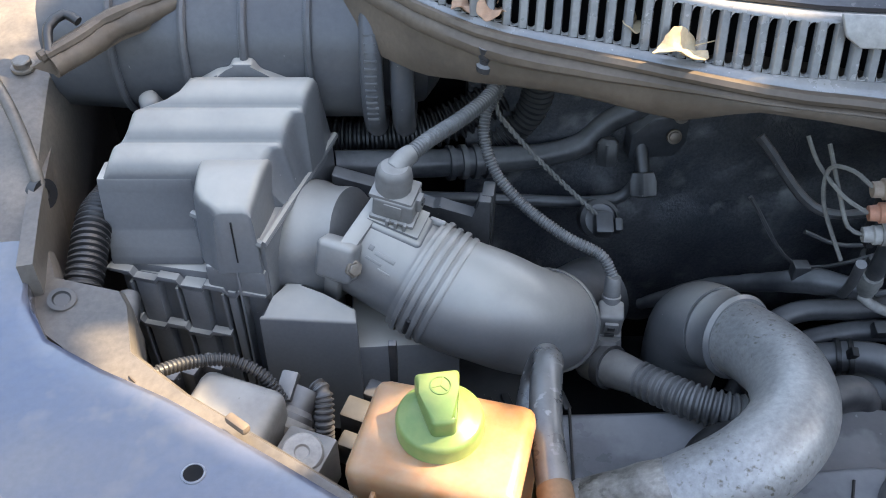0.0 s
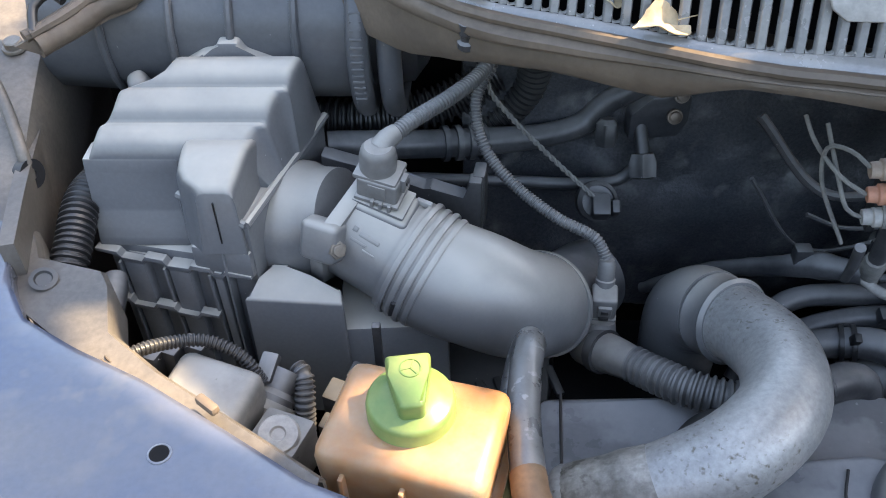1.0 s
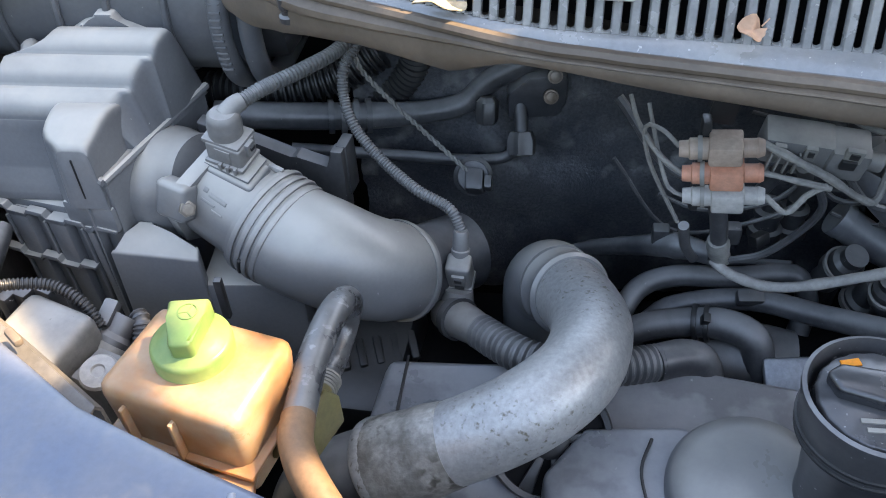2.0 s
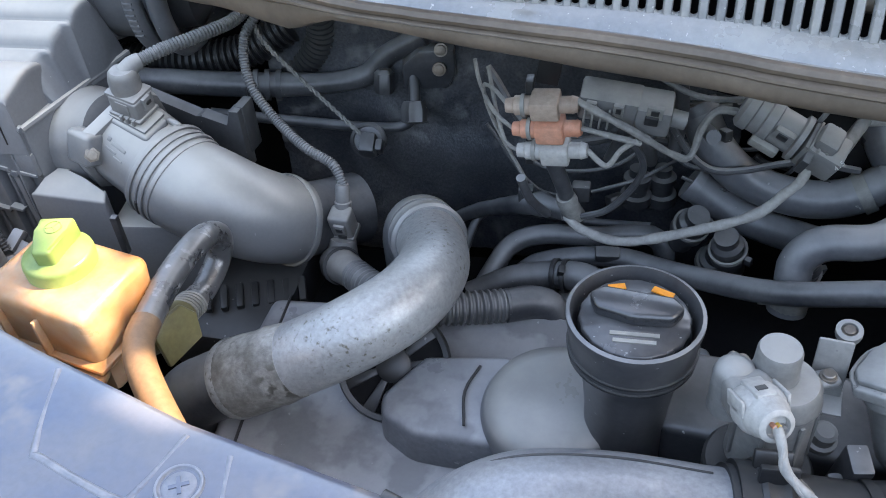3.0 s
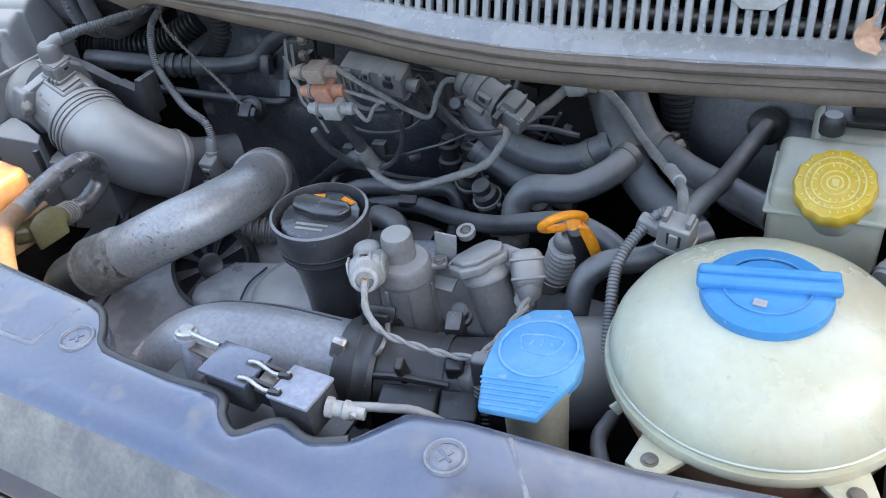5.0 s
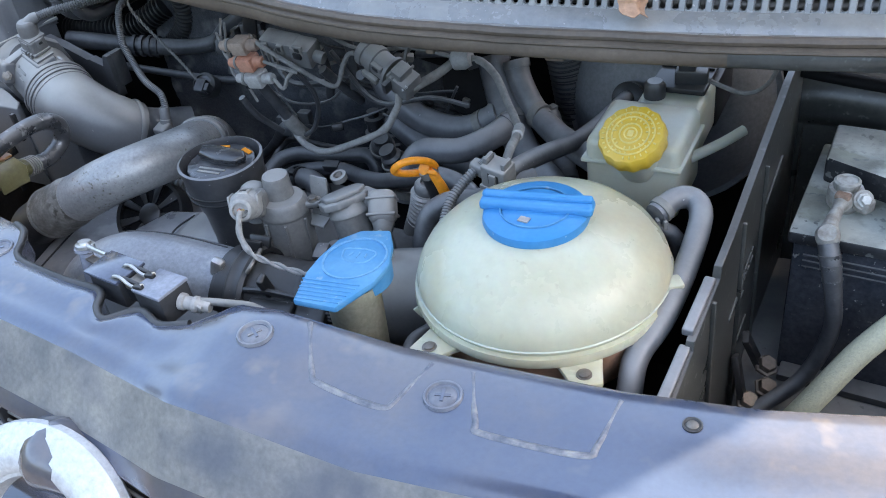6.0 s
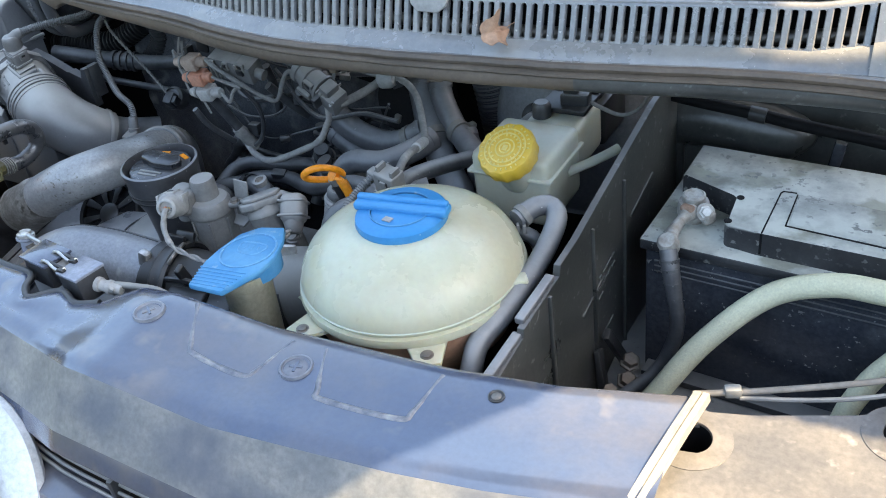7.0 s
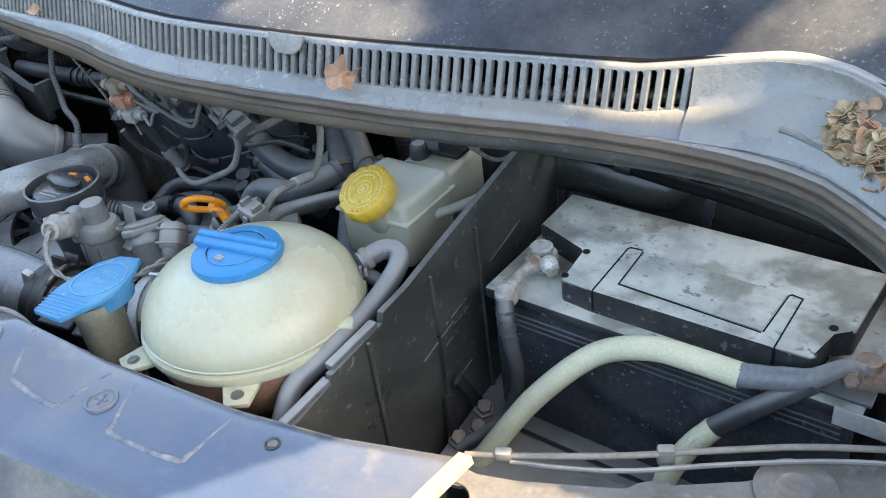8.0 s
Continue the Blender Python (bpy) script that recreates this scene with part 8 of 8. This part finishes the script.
part("body", block((0.12, 0.12, 0.06), pose(0.035, 0.475, 0.73, 10, -4, -6), 0.006), BLACK, relay)
for k in range(7):
    part("fin", block((0.007, 0.028, 0.007), pose(0.012 + 0.014 * k, 0.448 + 0.004 * k, 0.7605, 10, 0, 20), 0.002), BLACK, relay)
fan = thing("belt_cover", (0.19, 0.38, 0.72), "black slotted half-round cover under the charge pipe", "belt cover")
fmx = aim((0.212, 0.362, 0.795), (0.12, -0.66, 0.74))
part("disc", lathe([(0.042, -0.02), (0.042, -0.002), (0.012, -0.001), (0, -0.001)], fmx, 40), DARK, fan)
part("rim", lathe([(0.039, -0.02), (0.045, -0.02), (0.046, 0.0), (0.044, 0.005), (0.040, 0.004), (0.039, -0.02)], fmx, 48), BLACK, fan)
part("hub", lathe([(0.014, -0.002), (0.014, 0.004), (0.010, 0.006), (0, 0.006)], fmx, 28), BLACK, fan)
for k in range(9):
    part("vane", prism([(0.013, -0.003), (0.040, -0.0065), (0.040, 0.0045), (0.013, 0.002)], 0.004, fmx @ pose(0, 0, -0.001, 0, 0, 360 * k / 9), 0.0006), BLACK, fan)
sticker = tagged(part("sticker", block((0.06, 0.018, 0.001), pose(0.195, 0.262, 0.7556, 8, 0, -14), 0), PRINT, base=(0.195, 0.262, 0.7556)), "faded paper label on the engine cover", "label")
cylinder = thing("vacuum_pump", (0.38, 0.5, 0.68), "grey cast vacuum pump with a bolted bracket", "pump")
part("body", tube([(0.335, 0.50, 0.725), (0.375, 0.498, 0.735), (0.41, 0.495, 0.735)], [0.03, 0.034, 0.03], 28), PLASTIC, cylinder)
part("bracket", block((0.05, 0.05, 0.012), pose(0.405, 0.455, 0.755, 40, -8, 0), 0.003), CAST, cylinder)
bolt("bolt", (0.395, 0.44, 0.755), (0, -0.64, 0.77), 0.006, 0.005, STEEL, cylinder)

# ---- battery tray corner ----
corner = thing("tray_bolts", (0.915, 0.3, 0.72), "rusty bolts and black clips on the battery tray", "bolts")
for x, y, z in ((0.925, 0.318, 0.772), (0.928, 0.298, 0.765), (0.915, 0.282, 0.76)):
    bolt("bolt", (x, y, z), (0.3, -0.3, 0.9), 0.008, 0.007, OLD_STEEL, corner)
part("clip", block((0.006, 0.012, 0.05), pose(0.912, 0.315, 0.79, 20, -15, 0), 0.001), BLACK, corner)
part("clip", block((0.006, 0.012, 0.04), pose(0.905, 0.29, 0.78, -20, -15, 0), 0.001), BLACK, corner)
part("tray", block((0.42, 0.30, 0.03), pose(1.11, 0.36, 0.735), 0.006), VALVE, corner, "dusty battery tray")
part("tray_lip", block((0.30, 0.08, 0.02), pose(1.09, 0.25, 0.757, 6, 0, 6), 0.006), VALVE, corner, "dusty tray lip")

# ---- dry leaves on the cowl ----


def leaf(at, size, turn, lobes, label, tilt=12, long=1.0, material=LEAF):
    bm = bmesh.new()
    m = pose(*at, tilt, 6, turn)
    rings = []
    for j in range(1, 6):
        ring = []
        for k in range(48):
            a, s = 2 * math.pi * k / 48, j / 5
            r = 0.85 * size * s * (1 + s * (0.16 * math.cos(lobes * a) + 0.10 * math.sin(3 * a + turn) + 0.10 * noise.noise((4 * math.cos(a), 4 * math.sin(a), turn))))
            x, y = r * long * math.cos(a), r * math.sin(a)
            ring.append(bm.verts.new(m @ Vector((x, y, size * (0.30 * s * math.sin(2.5 * a + turn) + 0.5 * (y / size) ** 2 + 0.16 * noise.noise((x * 160, y * 160, turn)))))))
        rings.append(ring)
    mid = bm.verts.new(m @ Vector((0, 0, 0)))
    for k in range(48):
        bm.faces.new((mid, rings[0][k], rings[0][(k + 1) % 48]))
        for a, b in zip(rings, rings[1:]):
            bm.faces.new((a[k], b[k], b[(k + 1) % 48], a[(k + 1) % 48]))
    t = thing("dry_leaf", at, label, "leaf", "fallen leaves")
    part("blade", thicken(bm, 0.0005), material, t)
    part("stalk", tube([m @ Vector((size * 0.5 * long, 0, 0.003)), m @ Vector((size * 1.2 * long, 0.003, 0.004))], 0.0004, 6), material, t)
    return t


leaf((0.798, 0.351, 1.090), 0.0160, 60, 5, "pale brown lobed dry leaf leaning on the cowl slats", 62)
leaf((0.305, 0.413, 1.090), 0.0085, 30, 3, "curled brown dry leaf on the cowl slots", 30)
pale = surface("pale_dry_leaf", (0.48, 0.37, 0.225), (0.62, 0.52, 0.36), 0.6, mottle=40, bump=0.3)
leaf((0.134, 0.460, 1.081), 0.011, 10, 1, "pale yellow dry leaf on the cowl lip", 15, 1.7, pale)
leaf((0.030, 0.515, 1.078), 0.012, 60, 5, "small reddish dry leaf in the cowl slots", 15)
leaf((0.012, 0.525, 1.076), 0.009, 10, 3, "small crumpled dry leaf in the cowl slots", 15)
leaf((0.112, 0.488, 1.082), 0.008, 70, 2, "small pale leaf scrap on the cowl slots", 15, 1.4, pale)
def on_cowl_end(x, back, above):
    """A point over the smooth end of the cowl."""
    p = cowl_at(x, back, along(BLEND[::-1], back))
    return (p[0], p[1], p[2] + above)


for k in range(90):
    at = on_cowl_end(random.uniform(1.197, 1.252), random.gauss(-0.0085, 0.0025), 0.002 + 0.012 * random.random())
    leaf(at, 0.0045 + 0.005 * random.random(), random.random() * 360, random.choice((2, 3, 5)), "dry brown leaf in a heap at the cowl's end", random.randint(-40, 40), 1.3, random.choice((LEAF, LEAF, pale, pale, pale)))
hose("wiper_spindle_hose", [on_cowl_end(1.163 + 0.0115 * k, -0.0105 - 0.0006 * k, 0.002 + 0.001 * (k % 2)) for k in range(5)], 0.0024, "frayed grey cord along the cowl's end", "cord", GREY_PLUG, n=8)
trim = thing("windscreen_trim", (1.2, 0.6, 1.1), "black rubber windscreen edging beside a dusty pale pillar", "windscreen trim")
ARC = [(0.98, 0.494, 1.136), (1.06, 0.497, 1.134), (1.114, 0.496, 1.132), (1.138, 0.493, 1.130), (1.16, 0.488, 1.127), (1.187, 0.478, 1.119), (1.212, 0.464, 1.110), (1.25, 0.435, 1.092), (1.30, 0.39, 1.06)]
part("rubber", thicken(sheet([[(x - 0.006, y - 0.004, z - 0.006), (x - 0.003, y - 0.002, z + 0.001), (x, y, z + 0.003), (x + 0.003, y + 0.003, z + 0.001), (x + 0.005, y + 0.005, z - 0.006)] for x, y, z in curve_points(ARC, 0.01)[0]]), 0.002), BLACK, trim)
part("pillar", thicken(sheet([[(x + 0.003 + 0.5 * k, y + 0.004 + 0.8 * k, z - 0.002 + 0.05 * math.sin(9 * k) + 0.25 * k) for k in (0, 0.02, 0.05, 0.1, 0.2)] for x, y, z in curve_points(ARC, 0.02)[0]]), 0.003), LAMP_PAINT, trim, "dusty painted pillar")

# ---- unseen tree, added to shade the car ----
tree = thing("tree", (3.6, 1.3, 0.0), "unseen leafy tree added to shade the car", "tree")
part("trunk", tube([(3.6, 1.3, 0), (3.58, 1.28, 1.2), (3.5, 1.25, 2.4), (3.4, 1.2, 4.0)], [0.16, 0.13, 0.11, 0.06], 14, 0.2), DARK, tree)
part("limb", tube([(3.52, 1.26, 2.2), (3.0, 1.0, 2.5), (2.4, 0.7, 2.5), (1.7, 0.5, 2.45)], [0.06, 0.045, 0.03, 0.012], 10, 0.1), DARK, tree)


def open_to_sun(x, y, s):
    """Whether a leaf of half-width s would close a gap that lets the sun fall on (x, y) at the panel's height."""
    if y < 0.14 + s and x > 0.846 - s + (y - 0.003) * 0.85:
        return True
    if x < -0.37 + s and y > 0.56 - s:
        return True
    # Gaps set by hand where the added leaves must let sun patches through.
    for gx, gy, rx, ry in ((0.034, 0.282, 0.036, 0.024), (0.006, 0.318, 0.031, 0.019), (0.065, 0.30, 0.012, 0.03), (0.06, 0.25, 0.03, 0.02), (0.135, 0.225, 0.04, 0.04), (-0.195, 0.382, 0.016, 0.010), (-0.16, 0.355, 0.034, 0.023), (-0.125, 0.332, 0.034, 0.022), (-0.09, 0.308, 0.032, 0.021),
                           (0.93, 0.354, 0.05, 0.006), (0.985, 0.358, 0.05, 0.008), (1.045, 0.367, 0.05, 0.010), (1.015, 0.385, 0.05, 0.024), (1.06, 0.37, 0.05, 0.03), (0.60, 0.364, 0.13, 0.016), (0.022, 0.415, 0.042, 0.03), (0.44, 0.52, 0.12, 0.045), (1.07, 0.49, 0.07, 0.035)):
        if ((x - gx) / (rx + s)) ** 2 + ((y - gy) / (ry + s)) ** 2 < 1:
            return True
    return False


verts, faces = [], []


def crown_leaf(x, y, s):
    if open_to_sun(x, y, 0.8 * s):
        return
    q = Vector((x, y, 0.936)) + SUN_FROM * (random.uniform(0.9, 1.05) if x > 0.5 and y < 0.22 else random.uniform(1.75, 2.05))
    m = Matrix.Translation(q) @ SUN_FROM.to_track_quat("Z", "Y").to_matrix().to_4x4() @ pose(0, 0, 0, random.uniform(-35, 35), random.uniform(-35, 35), random.uniform(0, 360))
    i = len(verts)
    verts.extend(m @ Vector(p) for p in ((-s, 0, 0), (0, -s * 0.6, s * 0.15), (s, 0, 0), (0, s * 0.6, s * 0.15)))
    faces.append((i, i + 1, i + 2, i + 3))


for k in range(20000):
    crown_leaf(random.uniform(-0.75, 1.7), random.uniform(-0.5, 0.85), random.uniform(0.026, 0.04))
for k in range(36000):
    crown_leaf(random.uniform(-0.4, 1.3), random.uniform(-0.1, 0.6), random.uniform(0.009, 0.016))
for k in range(16000):
    y = random.uniform(-0.10, 0.15)
    crown_leaf(0.846 + (y - 0.003) * 0.85 - abs(random.gauss(0, 0.007)), y, random.uniform(0.003, 0.006))
me = bpy.data.meshes.new("crown")
me.from_pydata([v - tree.location for v in verts], [], faces)
me.materials.append(FOLIAGE)
crown = new("crown", me)
crown.parent = tree
crown["kind"] = "stuff"

# ---- unseen hedge, added to close the place and block low sky light ----
def hedge_wall(radius, top):
    """A dark hedge in a ring round the car, lumpy, with an uneven top."""
    rows = []
    for k in range(13):
        row = []
        for i in range(121):
            a = 2 * math.pi * i / 120
            z = top * k / 12 * (1 + 0.12 * noise.noise((math.cos(a) * 4, math.sin(a) * 4, 0.3)))
            r = radius + 0.5 * noise.noise((math.cos(a) * 7, math.sin(a) * 7, z * 1.3)) - 0.4 * k / 12
            row.append((0.5 + r * math.cos(a), 0.3 + r * math.sin(a), z * (0.8 if math.sin(a) < -0.2 else 1)))
        rows.append(row)
    return sheet(rows)


tagged(part("backdrop_hedge", hedge_wall(5.2, 2.7), FOLIAGE), "unseen dark green hedge ring added to block low sky light", "hedge", kind="structure")
